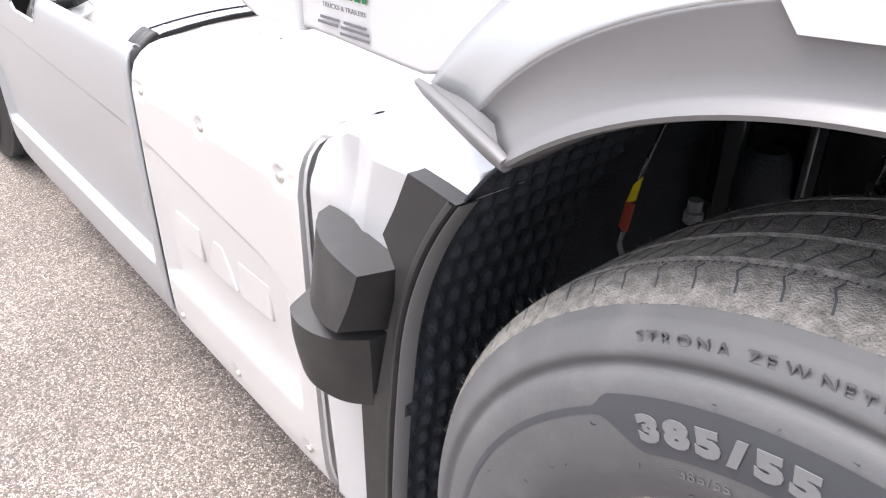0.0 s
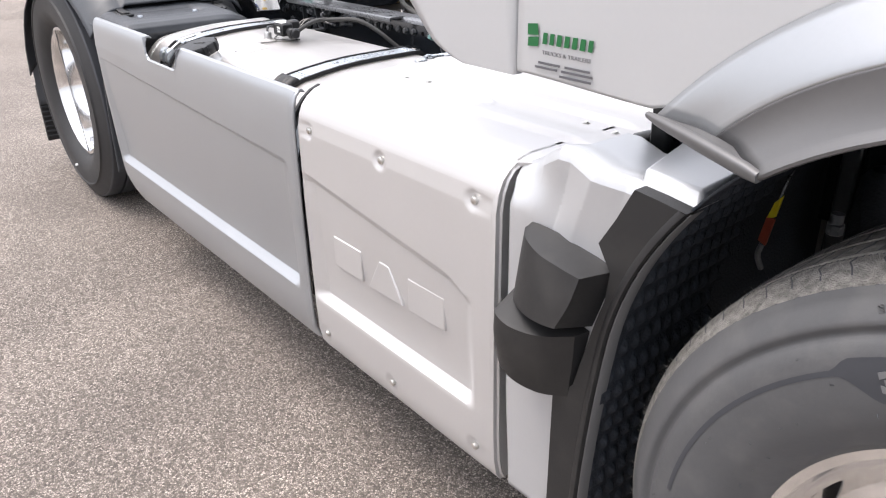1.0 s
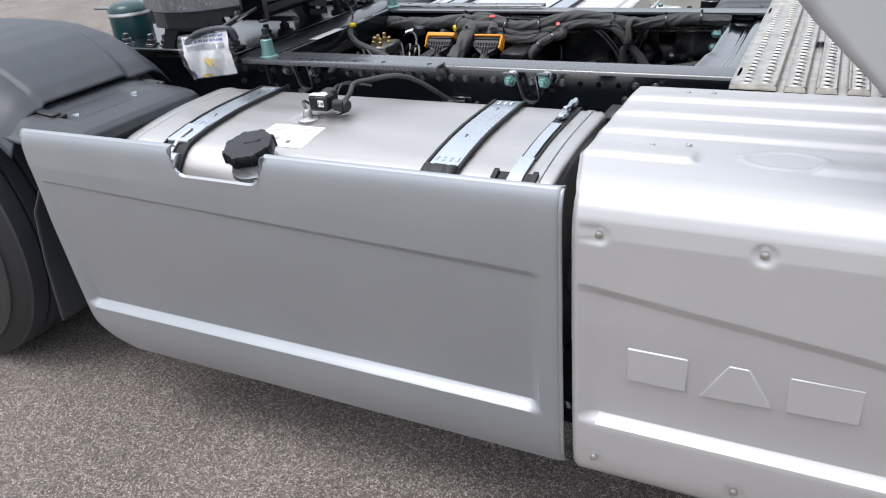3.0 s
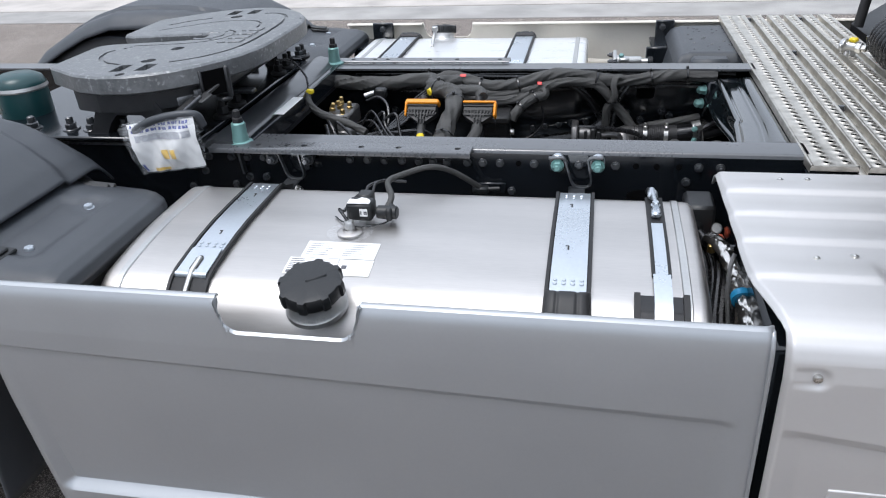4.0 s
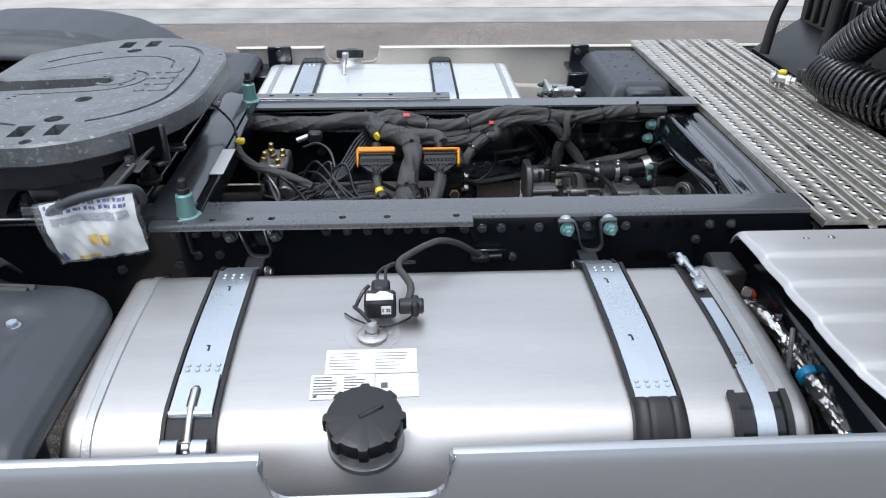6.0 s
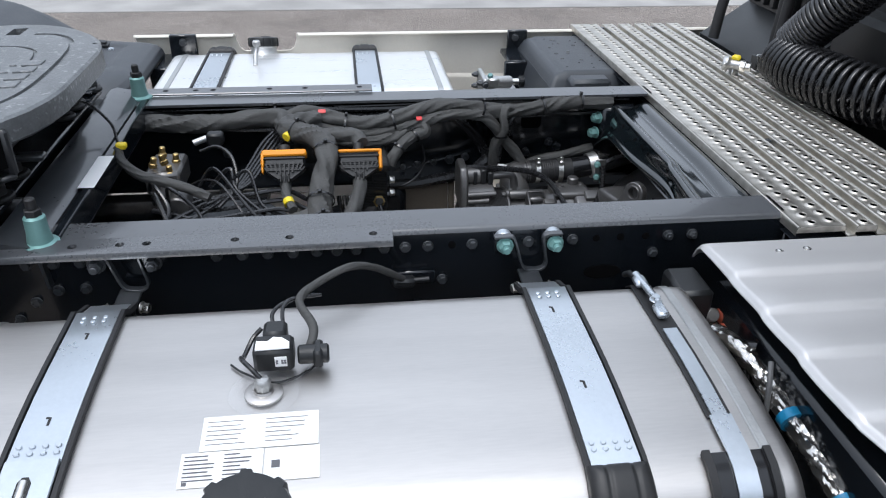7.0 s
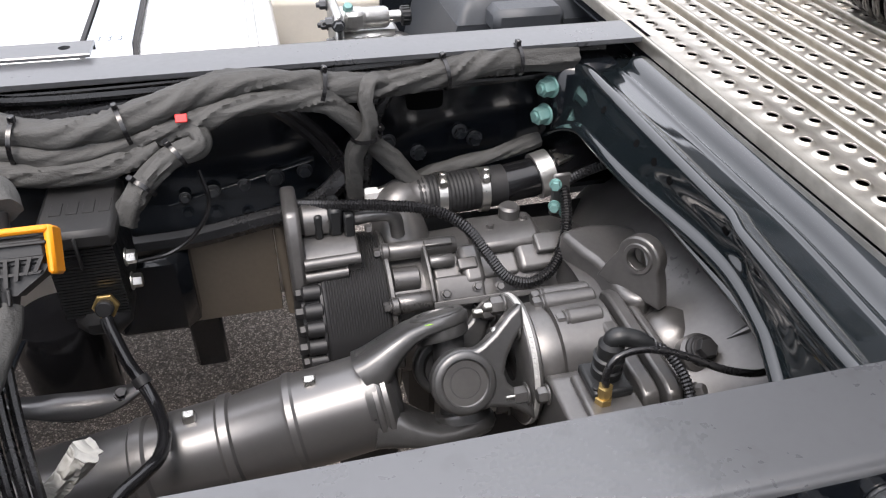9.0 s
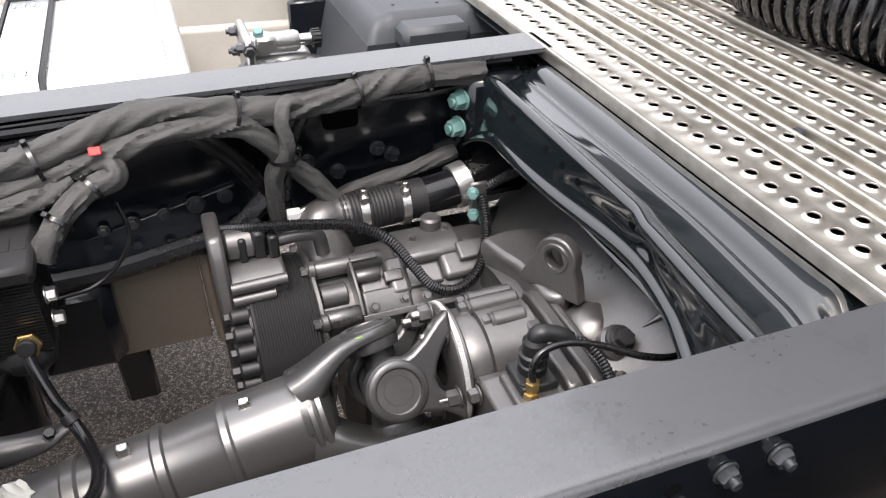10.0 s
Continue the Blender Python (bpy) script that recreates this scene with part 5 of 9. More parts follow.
strap_bracket(-1, -1.168, False)

# plug on the rail web where the sensor cable ends
plug = thing("cable_bracket", (-0.61, -0.46, 0.87), "black cable bracket and plug on the chassis rail", "bracket")
part("bracket", G().box(-0.655, -0.56, -0.458, -0.451, 0.858, 0.890, 0.004), "chassis", plug)
part("plug", G().box(-0.65, -0.605, -0.485, -0.458, 0.866, 0.886, 0.005).tube([(-0.61, -0.472, 0.878), (-0.575, -0.472, 0.880)], 0.006, 10), "black", plug)

# ---- entry step module behind the front wheel ----
step = thing("entry_step", (0.9, -1.24, 0.3), "silver entry step panel with grey plastic wheel-arch trim", "entry step")


def lerp_table(table, t):
    for (a, p), (b, q) in zip(table, table[1:]):
        if t <= b:
            return p + (q - p) * max(0.0, (t - a) / (b - a))
    return table[-1][1]


def arch_x(z):
    """The opening's edge: round above, straight below."""
    return ARC[0] - math.sqrt(max(0.0, 0.572 ** 2 - (z - ARC[1]) ** 2)) if z > 0.74 else 0.9824 - 0.15 * (0.74 - z) + 0.148 * (0.74 - z) ** 2


TOPZ = [(0.716, 0.962), (0.745, 0.978), (0.775, 0.994), (0.81, 1.015), (0.842, 1.034), (0.88, 1.030), (0.938, 1.022), (0.97, 1.019), (1.004, 1.017), (1.10, 1.008)]


def step_face(u, v):
    # its rear edge stands off the box cover and closes up to it at the top
    zt = lerp_table(TOPZ, 0.72 + 0.378 * u)
    z = 0.30 + (zt - 0.30) * v
    xl = 0.742 + 0.012 * smoothstep(0.55, 0.30, z) - 0.022 * smoothstep(0.925, 0.972, z)
    x = xl + (1.098 - xl) * u
    x = min(x, arch_x(z) - 0.006)
    y = -1.246 + 0.005 * smoothstep(xl + 0.008, xl, x)
    # the rear part leans in towards its top
    y += 0.052 * smoothstep(0.90, 0.99, z) ** 1.3 * smoothstep(0.850, 0.745, x)
    # facets of the sculpted step, meeting in two creases
    k = max(0.0, min(1.2, (z - 0.84) / 0.19))
    y += smoothstep(0.82, 0.98, z) * lerp_table([(0.717, 0.0), (0.80, 0.0), (0.832 + 0.034 * k, 0.018), (0.872 + 0.060 * k, -0.004), (0.945 + 0.04 * k, 0.008), (1.04, 0.002), (1.2, 0.0)], x)
    y += 0.010 * smoothstep(zt - 0.016, zt, z)
    return (x, y, z)


thicken(part("side_panel", G().grid(150, 80, step_face), "step_silver", step, smooth=16), 0.004)


def step_top(u, v):
    # a shallow tread behind the side panel's upper edge
    x, y0, z0 = step_face(u, 1.0)
    depth = 0.10 + 0.06 * smoothstep(0.74, 0.84, x)
    y = y0 + depth * v
    low = z0 - 0.010 * smoothstep(0.74, 0.80, x)
    z = z0 + 0.0015 * math.sin(min(1.0, v * 10) * math.pi) + (low - z0) * smoothstep(0.10, 0.45, v)
    return (min(x, arch_x(z) - 0.010), y, z)


thicken(part("tread", G().grid(90, 40, step_top), "step_silver", step, smooth=50), 0.004)
pad = part("tread_pad", G().add([(0.994, -1.216, 1.036), (1.090, -1.214, 1.030), (1.086, -1.060, 1.034), (0.955, -1.060, 1.038), (1.000, -1.232, 1.006), (1.100, -1.238, 1.006), (1.086, -1.055, 1.000), (0.940, -1.055, 1.000)],
                                [(0, 1, 2, 3), (4, 7, 6, 5), (0, 4, 5, 1), (1, 5, 6, 2), (2, 6, 7, 3), (3, 7, 4, 0)]), "step_silver", step, "raised flat pad on the step")
soften(pad, 0.005, 3)
part("step_back", G().box(0.83, 0.93, -1.085, -1.077, 0.60, 1.000, 0.003), "black", step, "dark back of the step box")
# arch trim: wide facet above, narrow behind the blocks, wide foot
arcp = [(arch_x(z), z) for z in [1.010 - 0.02 * k for k in range(36)]]
outer_t = [(0.880, 0.30), (0.882, 0.60), (0.890, 0.612), (0.925, 0.640), (0.945, 0.715), (0.962, 0.78), (0.978, 0.83), (0.983, 0.877), (0.957, 0.918), (0.985, 0.965), (1.013, 1.020), (1.055, 1.016)]
trim_poly = arcp + outer_t
g = G()
n = len(trim_poly)
V = [(x, -1.236, z) for x, z in trim_poly] + [(x, -1.262, z) for x, z in trim_poly]
g.add(V, [(i, (i + 1) % n, (i + 1) % n + n, i + n) for i in range(n)] + [tuple(range(n, 2 * n))])
part("arch_trim", g, "trim", step, "grey grained plastic arch trim", smooth=35)
g = G()
V = []
for k in range(46):
    z = 1.012 - 0.016 * k
    x = arch_x(z)
    V += [(x - 0.014, -1.2625, z), (x - 0.006, -1.268, z), (x, -1.268, z), (x + 0.003, -1.262, z), (x + 0.003, -1.235, z)]
g.add(V, [(i * 5 + j, (i + 1) * 5 + j, (i + 1) * 5 + j + 1, i * 5 + j + 1) for i in range(45) for j in range(4)])
part("trim_bead", g, "trim", step, smooth=50)
g = G()
V = []
for k in range(46):
    z = 1.012 - 0.016 * k
    x = arch_x(z) + 0.004
    V += [(x, -1.262, z), (x + 0.0015, -1.2635, z), (x + 0.003, -1.262, z), (x + 0.003, -1.235, z)]
g.add(V, [(i * 4 + j, (i + 1) * 4 + j, (i + 1) * 4 + j + 1, i * 4 + j + 1) for i in range(45) for j in range(3)])
part("arch_lip", g, "flare", step, "thin bright arch lip", smooth=50)


def block(front, back):
    """A moulded bumper block: front rows from top to bottom, each from rear to front, and the panel line behind."""
    rows = [[Vector(p) for p in curve(row, 5)] for row in front]
    n = len(rows[0])
    lv = []
    for i in range(n):
        lv.append([tuple(p) for p in curve([r[i] for r in rows], 4)])
    m = len(lv[0])
    V = [lv[i][k] for k in range(m) for i in range(n)]
    F = [(k * n + i, k * n + i + 1, (k + 1) * n + i + 1, (k + 1) * n + i) for k in range(m - 1) for i in range(n - 1)]
    # top, bottom and both sides run back to the panel
    b = len(V)
    V += [tuple(p) for p in back]
    tl, tm, tr, br, bm, bl = range(b, b + 6)
    h = n // 2
    F += [(i, i + 1, tl) for i in range(h)] + [(h, tm, tl)] + [(i, i + 1, tm) for i in range(h, n - 1)] + [(n - 1, tr, tm)]
    q = (m - 1) * n
    F += [(q + i, q + i + 1, bl) for i in range(h)] + [(q + h, bm, bl)] + [(q + i, q + i + 1, bm) for i in range(h, n - 1)] + [(q + n - 1, br, bm)]
    F += [tuple([k * n for k in range(m)] + [bl, tl]), tuple([k * n + n - 1 for k in range(m)] + [br, tr])]
    return G().add(V, F)


upper = [[(0.805, -1.266, 0.894), (0.825, -1.283, 0.886), (0.868, -1.298, 0.879), (0.92, -1.306, 0.877), (0.962, -1.307, 0.874)],
         [(0.799, -1.271, 0.835), (0.820, -1.290, 0.830), (0.862, -1.308, 0.826), (0.915, -1.317, 0.826), (0.953, -1.318, 0.828)],
         [(0.793, -1.276, 0.772), (0.814, -1.297, 0.770), (0.856, -1.315, 0.770), (0.902, -1.325, 0.776), (0.934, -1.326, 0.782)]]
part("upper_block", block(upper, [(0.802, -1.243, 0.899), (0.895, -1.240, 0.893), (0.984, -1.246, 0.876), (0.945, -1.246, 0.760), (0.87, -1.246, 0.745), (0.790, -1.246, 0.762)]), "trim", step, "grey scooped plastic bumper block", smooth=48)
lower = [[(0.782, -1.300, 0.752), (0.792, -1.320, 0.747), (0.835, -1.327, 0.741), (0.890, -1.312, 0.742), (0.935, -1.276, 0.748)],
         [(0.780, -1.300, 0.705), (0.790, -1.319, 0.700), (0.832, -1.325, 0.692), (0.886, -1.308, 0.690), (0.928, -1.270, 0.690)],
         [(0.784, -1.296, 0.655), (0.794, -1.312, 0.645), (0.832, -1.314, 0.627), (0.876, -1.292, 0.612), (0.915, -1.262, 0.612)]]
part("lower_block", block(lower, [(0.780, -1.244, 0.778), (0.86, -1.244, 0.765), (0.942, -1.248, 0.750), (0.918, -1.246, 0.618), (0.85, -1.246, 0.625), (0.786, -1.246, 0.652)]), "trim", step, "grey scooped plastic bumper block", smooth=32)
# dark wedge that ends the flare
A, B, C = Vector((1.008, -1.240, 1.1215)), Vector((1.113, -1.2475, 1.1185)), Vector((1.205, -1.2920, 1.098))
A2, B2, C2 = A + Vector((0.03, 0.02, 0.0)), B + Vector((0.02, 0.035, 0.0)), C + Vector((0.01, 0.040, 0.0))
part("flare_end", G().add([A, B, C, A2, B2, C2], [(0, 1, 2), (3, 5, 4), (0, 2, 5, 3), (0, 3, 4, 1), (1, 4, 5, 2)]), "flare", cab, "satin grey end of the flare")
lip = loft([A + Vector((-0.002, 0, 0.001)), A.lerp(C, 0.1), A.lerp(C, 0.5), A.lerp(C, 0.9), C], [(0.004, 0.004), (0.007, 0.006), (0.010, 0.007), (0.010, 0.007), (0.007, 0.006)], (0.1, 0.3, -1), 0.6)
part("flare_end_bead", G().add(*lip), "flare", cab, "dark plastic edge of the flare end")
part("flare_ledge", G().prism([(1.412, 1.300), (1.446, 1.258), (1.52, 1.262), (2.0, 1.262), (2.0, 1.40), (1.412, 1.40)], -1.2905, -1.23, "y"), "cab", cab, "pale ledge above the flare")
part("hinge_post", G().box(0.860, 0.900, -1.03, -0.985, 0.90, 1.16, 0.006), "black", cab)
part("hinge_arm", G().tube(curve([(0.80, -0.98, 0.985), (0.86, -1.0, 1.01), (0.95, -1.01, 1.035), (1.02, -1.0, 1.05)], 5), 0.012, 10), "gloss", cab)

# ---- stickers on the cab side ----
sticker = thing("rental_sticker", (0.83, -1.227, 1.17), "green and black printed sticker on silver paint", "sticker")
YS = -1.2275
part("badge", G().prism([(0.760, 1.197), (0.760, 1.214), (0.781, 1.216), (0.783, 1.199)], YS - 0.0004, YS, "y").prism([(0.7605, 1.180), (0.7615, 1.194), (0.784, 1.196), (0.783, 1.182)], YS - 0.0004, YS, "y"), "green", sticker)
g = G()
x = 0.792
for w in (0.0095, 0.0095, 0.0110, 0.0105, 0.0105, 0.0110, 0.0095):
    part("green_bar", G().prism([(x, 1.187), (x + 0.002, 1.204), (x + w + 0.001, 1.204), (x + w - 0.001, 1.187)], YS - 0.0004, YS, "y"), "green", sticker)
    x += w + 0.0048
V, F, w = letters("TRUCKS & TRAILERS", 0.0085, 0.0006)
k = 0.098 / w
part("tagline", G().add([(0.792 + p[0] * k, YS - 0.0006 - p[2], 1.1715 + p[1]) for p in V], F), "ink", sticker)
g = G()
for z, a, b in ((1.158, 0.785, 0.83), (1.158, 0.84, 0.89), (1.151, 0.778, 0.825), (1.151, 0.833, 0.895), (1.143, 0.83, 0.893)):
    part("print_line", G().box(a, b, YS - 0.001, YS, z - 0.0018, z + 0.0018, 0.0002), "ink", sticker)

# ---- tyre lettering, shoulder notches and sipes ----


def on_arc(name, matkey, text, size, r, deg, y, gap=1.12, bold=0.0, depth=0.004, wide=1.0):
    """Raised letters set round the wheel's side, starting at an angle and running clockwise."""
    a = deg
    for ch in text:
        if ch == " ":
            a -= math.degrees(size * 0.55 / r)
            continue
        V, F, w = letters(ch, size, depth, bold)
        V, w = [(p[0] * wide, p[1], p[2]) for p in V], w * wide
        lo = min(p[0] for p in V)
        mid = (w + lo) / 2
        half = math.degrees((w - lo) / 2 / r)
        a -= half * gap
        ca = radians(a)
        W = []
        for px, py, pz in V:
            rr, aa = r + py, ca - (px - mid) / r
            W.append((WF[0] + rr * math.cos(aa), y - pz, WF[1] + rr * math.sin(aa)))
        part(name, G().add(W, F), matkey, ft, "raised pale letter" if matkey == "letter" else "")
        a -= half * gap


def band_edge(a):
    """The dark band's inner and outer radius at an angle: a thin line that widens aslant into the size panel."""
    k = smoothstep(124.0, 117.0, a)
    return 0.4215 - 0.0365 * k, 0.4285 + 0.0125 * smoothstep(124.5, 121.0, a)


V, n, q = [], 110, 6
for i in range(n + 1):
    a = 174 - 124 * i / n
    r0, r1 = band_edge(a)
    for k in range(q):
        r = r0 + (r1 - r0) * k / (q - 1)
        V.append((WF[0] + r * math.cos(radians(a)), -0.0007 - lerp_table(SIDEWALL, r), WF[1] + r * math.sin(radians(a))))
part("size_panel", G().add(V, [(q * i + k, q * i + q + k, q * i + q + k + 1, q * i + k + 1) for i in range(n) for k in range(q - 1)]), "tyre_dark", ft, "darker blue-grey moulded band")
on_arc("size_letter", "letter", "385/55 R", 0.0325, 0.4005, 117.4, -1.2898, 1.20, 0.0022, 0.0012, 1.35)
on_arc("small_letter", "tyre", "385/55", 0.014, 0.366, 113, -1.2840, 1.35, 0.0, 0.003, 1.2)
on_arc("side_letter", "tyre", "STRONA ZEWNETRZNA", 0.0160, 0.4855, 116, -1.2722, 1.6, -0.0002, 0.003, 1.1)
g = G()
random.seed(21)
for k in range(46):
    # little mould vents on the sidewall
    a, r = random.uniform(0.6, math.pi + 0.4), random.choice((0.345, 0.372, 0.41, 0.447))
    y = 1.276 if r < 0.35 else 1.2845 if r < 0.38 else 1.2885 if r < 0.42 else 1.2855
    p = Vector((WF[0] + r * math.cos(a), -y, WF[1] + r * math.sin(a)))
    g.tube([p, p + Vector((random.uniform(-0.005, 0.005), -0.004, random.uniform(-0.002, 0.006)))], [0.0007, 0.0003], 4, False)
tagged(part("mould_vents", g, "tyre_dark", ft), kind="stuff")
g, g2 = G(), G()
for k in range(96):
    a = 2 * math.pi * k / 96
    m = Matrix.Translation((WF[0], 0, WF[1])) @ Matrix.Rotation(a, 4, "Y")
    # notches in the shoulder's edge
    g.add([(-0.0045, -1.2487, 0.5125), (0.0045, -1.2487, 0.5125), (0.001, -1.2600, 0.5010), (0.0, -1.2520, 0.5055)], [(0, 3, 2), (3, 1, 2), (0, 1, 3)], m)
for ring, (ya, yb, count) in enumerate(((-1.236, -1.204, 84), (-1.183, -1.137, 120), (-1.119, -1.066, 120), (-1.048, -1.002, 120), (-0.984, -0.945, 84))):
    for k in range(count):
        m = Matrix.Translation((WF[0], 0, WF[1])) @ Matrix.Rotation(2 * math.pi * (k + 0.37 * ring) / count, 4, "Y")
        # a hooked sipe: three short strokes
        bend = 0.006 if ring % 2 else -0.006
        line = [(0.0, ya), (bend * 0.5, ya + (yb - ya) * 0.35), (bend * 1.6, ya + (yb - ya) * 0.7), (bend * 1.1, yb)]
        for (xa, y0), (xb, y1) in zip(line, line[1:]):
            ra, rb = tread_r(-y0), tread_r(-y1)
            w = 0.0011
            g2.add([(xa - w, y0, ra + 0.0006), (xa + w, y0, ra + 0.0006), (xb + w, y1, rb + 0.0006), (xb - w, y1, rb + 0.0006), (xa - w, y0, ra - 0.003), (xa + w, y0, ra - 0.003), (xb + w, y1, rb - 0.003), (xb - w, y1, rb - 0.003)], [(0, 1, 2, 3), (0, 4, 5, 1), (2, 6, 7, 3), (1, 5, 6, 2), (3, 7, 4, 0)], m)
for gy in (1.1925,):
    for k in range(420):
        m = Matrix.Translation((WF[0], 0, WF[1])) @ Matrix.Rotation(2 * math.pi * k / 420, 4, "Y")
        r = tread_r(gy + 0.008)
        g2.box(-0.0008, 0.0008, -gy - 0.0095, -gy - 0.0045, r - 0.004, r + 0.0006, 0.0002, m)
tagged(part("shoulder_notching", g, "tyre_dark", ft), kind="stuff")
tagged(part("sipe_pattern", g2, "tyre_dark", ft), kind="stuff")
random.seed(9)
g = G()
for k in range(900):
    a = random.uniform(0, 2 * math.pi)
    y = random.choice((random.uniform(-1.245, -1.20), random.uniform(-1.245, -0.94)))
    r = tread_r(-y) - 0.0005
    p = Vector((WF[0] + r * math.cos(a), y, WF[1] + r * math.sin(a)))
    d = Vector((math.cos(a + random.uniform(-.3, .3)), random.uniform(-0.3, 0.3), math.sin(a)))
    g.tube([p, p + d * random.uniform(0.004, 0.008)], [0.0004, 0.00015], 3, False)
tagged(part("mould_hairs", g, "tread", ft), "tiny moulding hairs on the new tread", kind="stuff")

# ---- what shows inside the wheel house ----
hub = thing("axle_parts", (1.45, -0.85, 0.4), "dark axle parts and hoses inside the wheel arch", "axle parts")
part("knuckle", G().box(1.42, 1.72, -0.90, -0.78, 0.36, 0.66, 0.03), "chassis", hub)
for x, r in ((1.34, 0.012), (1.40, 0.016), (1.47, 0.012)):
    part("hose", G().tube(curve([(x, -0.80, 0.80), (x + 0.01, -0.82, 0.95), (x + 0.03, -0.81, 1.10), (x + 0.02, -0.80, 1.25)], 6), r, 10), "cable", hub)
part("yellow_tag", G().prism([(0.956, 0.815), (0.972, 0.822), (0.980, 0.868), (0.966, 0.850)], -0.756, -0.750, "y"), "yellow", hub)
part("red_tag", G().prism([(0.946, 0.765), (0.962, 0.758), (0.972, 0.815), (0.956, 0.820)], -0.756, -0.750, "y"), "terracotta", hub)
part("tag_cord", G().tube(curve([(0.974, -0.753, 0.862), (0.978, -0.74, 0.90), (0.98, -0.70, 0.97)], 5), 0.004, 8), "cable", hub)
part("clip", G().tube(curve([(0.955, -0.753, 0.76), (0.948, -0.75, 0.73), (0.955, -0.74, 0.70)], 5), 0.006, 8), "iron", hub)
part("fitting", G().cyl(0.016, 0, 0.022, Matrix.Translation((1.085, -0.755, 0.825)), 8, 0.003), "iron", hub)
part("fitting_tube", G().tube([(1.085, -0.755, 0.845), (1.085, -0.755, 0.865)], 0.012, 14), "iron", hub)
part("bracket_post", G().box(0.955, 0.995, -0.480, -0.455, 0.62, 1.06, 0.005), "chassis_matt", hub)
part("bracket_post", G().box(1.12, 1.135, -0.50, -0.455, 0.60, 1.06, 0.004), "chassis_matt", hub)
part("bellows", G().lathe([(0.04, 0.0), (0.05, 0.015), (0.052, 0.05), (0.05, 0.10), (0.052, 0.15), (0.045, 0.20), (0.03, 0.22)], Matrix.Translation((1.06, -0.50, 0.66)), 28), "liner", hub, "black rubber air spring bellows")
part("inner_wall", G().box(1.01, 2.3, -0.44, -0.42, 0.30, 1.60, 0.004), "liner", hub)

# ---- catwalk of perforated planks ----
catwalk = thing("catwalk", (0.41, 0.36, 0.955), "stainless perforated anti-slip catwalk over the chassis", "catwalk")
CW0, CWY0, CWY1, CWZ, HOLE_STEP = 0.190, -0.515, 1.245, 0.985, 0.035
# each plank: x of its two edges and of its rows of holes
PLANKS = [(0.190, 0.301, (0.2295, 0.2745))] + [(0.320 + 0.0695 * k, 0.368 + 0.0695 * k, (0.344 + 0.0695 * k,)) for k in range(5)]
CWX1 = PLANKS[-1][1]


def plank_mesh(xa, xb, rows, y0, y1):
    """A raised plank with rows of dimpled holes and rounded shoulders down to the gutters."""
    g = G()
    n, rim = 16, 0.008
    half = HOLE_STEP / 2
    cuts = [xa + rim] + [(p + q) / 2 for p, q in zip(rows, rows[1:])] + [xb - rim]
    for col, xc in enumerate(rows):
        c0, c1 = cuts[col], cuts[col + 1]
        first = y0 + half * (1.5 if col else 1.0)
        count = int((y1 - first - half) / HOLE_STEP) + 1
        for r in range(count):
            yc = first + r * HOLE_STEP
            rings = [[], [], [], [], [], [], []]
            for k in range(n):
                c, s = math.cos(2 * math.pi * (k + 0.0) / n), math.sin(2 * math.pi * (k + 0.0) / n)
                q = 1 / max(abs(c), abs(s))
                px = c * q
                rings[0].append((xc + (px * (c1 - xc) if px > 0 else px * (xc - c0)), yc + s * q * half, 0))
                for j, (rad, h) in enumerate(((0.0136, 0.0), (0.0120, 0.0008), (0.0098, 0.0029), (0.0084, 0.0034), (0.0077, 0.0030), (0.0075, 0.0014))):
                    rings[j + 1].append((xc + rad * c, yc + rad * s, h))
            V = [p for ring in rings for p in ring]
            g.add(V, [(j * n + k, j * n + (k + 1) % n, (j + 1) * n + (k + 1) % n, (j + 1) * n + k) for j in range(6) for k in range(n)])
        # plain ends of the row
        for ya, yb in ((y0, first - half), (first + (count - 0.5) * HOLE_STEP, y1)):
            if yb - ya > 0.0005:
                g.add([(c0, ya, 0), (c1, ya, 0), (c1, yb, 0), (c0, yb, 0)], [(0, 1, 2, 3)])
    for sgn, x in ((-1, xa), (1, xb)):
        P = [(x - sgn * rim, 0.0), (x - sgn * 0.0055, 0.0014), (x - sgn * 0.0032, 0.0016), (x - sgn * 0.0012, 0.0004), (x - sgn * 0.0002, -0.0022), (x, -0.006), (x, -0.020)]
        V = [(px, y, pz) for y in (y0, (y0 + y1) / 2, y1) for px, pz in P]
        m = len(P)
        g.add(V, [(i * m + j, (i + 1) * m + j, (i + 1) * m + j + 1, i * m + j + 1) for i in range(2) for j in range(m - 1)])
    for y in (y0, y1):
        g.add([(xa + 0.003, y, 0.0), (xb - 0.003, y, 0.0), (xb, y, -0.008), (xb, y, -0.014), (xa, y, -0.014), (xa, y, -0.008)], [(0, 1, 2, 3, 4, 5)])
    return g


def shift(g, v):
    g.v = [(x + v[0], y + v[1], z + v[2]) for x, y, z in g.v]
    return g


for xa, xb, rows in PLANKS:
    part("plank", shift(plank_mesh(xa, xb, rows, CWY0 - (0.0 if xa < 0.2 else 0.006), CWY1), (0, 0, CWZ)), "catwalk", catwalk, smooth=30)
    # added black sheet close under the plank, painting the shade in its holes
    part("backing", G().box(xa + 0.004, xb - 0.004, CWY0 + 0.004, CWY1 - 0.004, CWZ - 0.0085, CWZ - 0.0045), "hole_shade", catwalk, "black sheet that paints the shade seen through the holes")
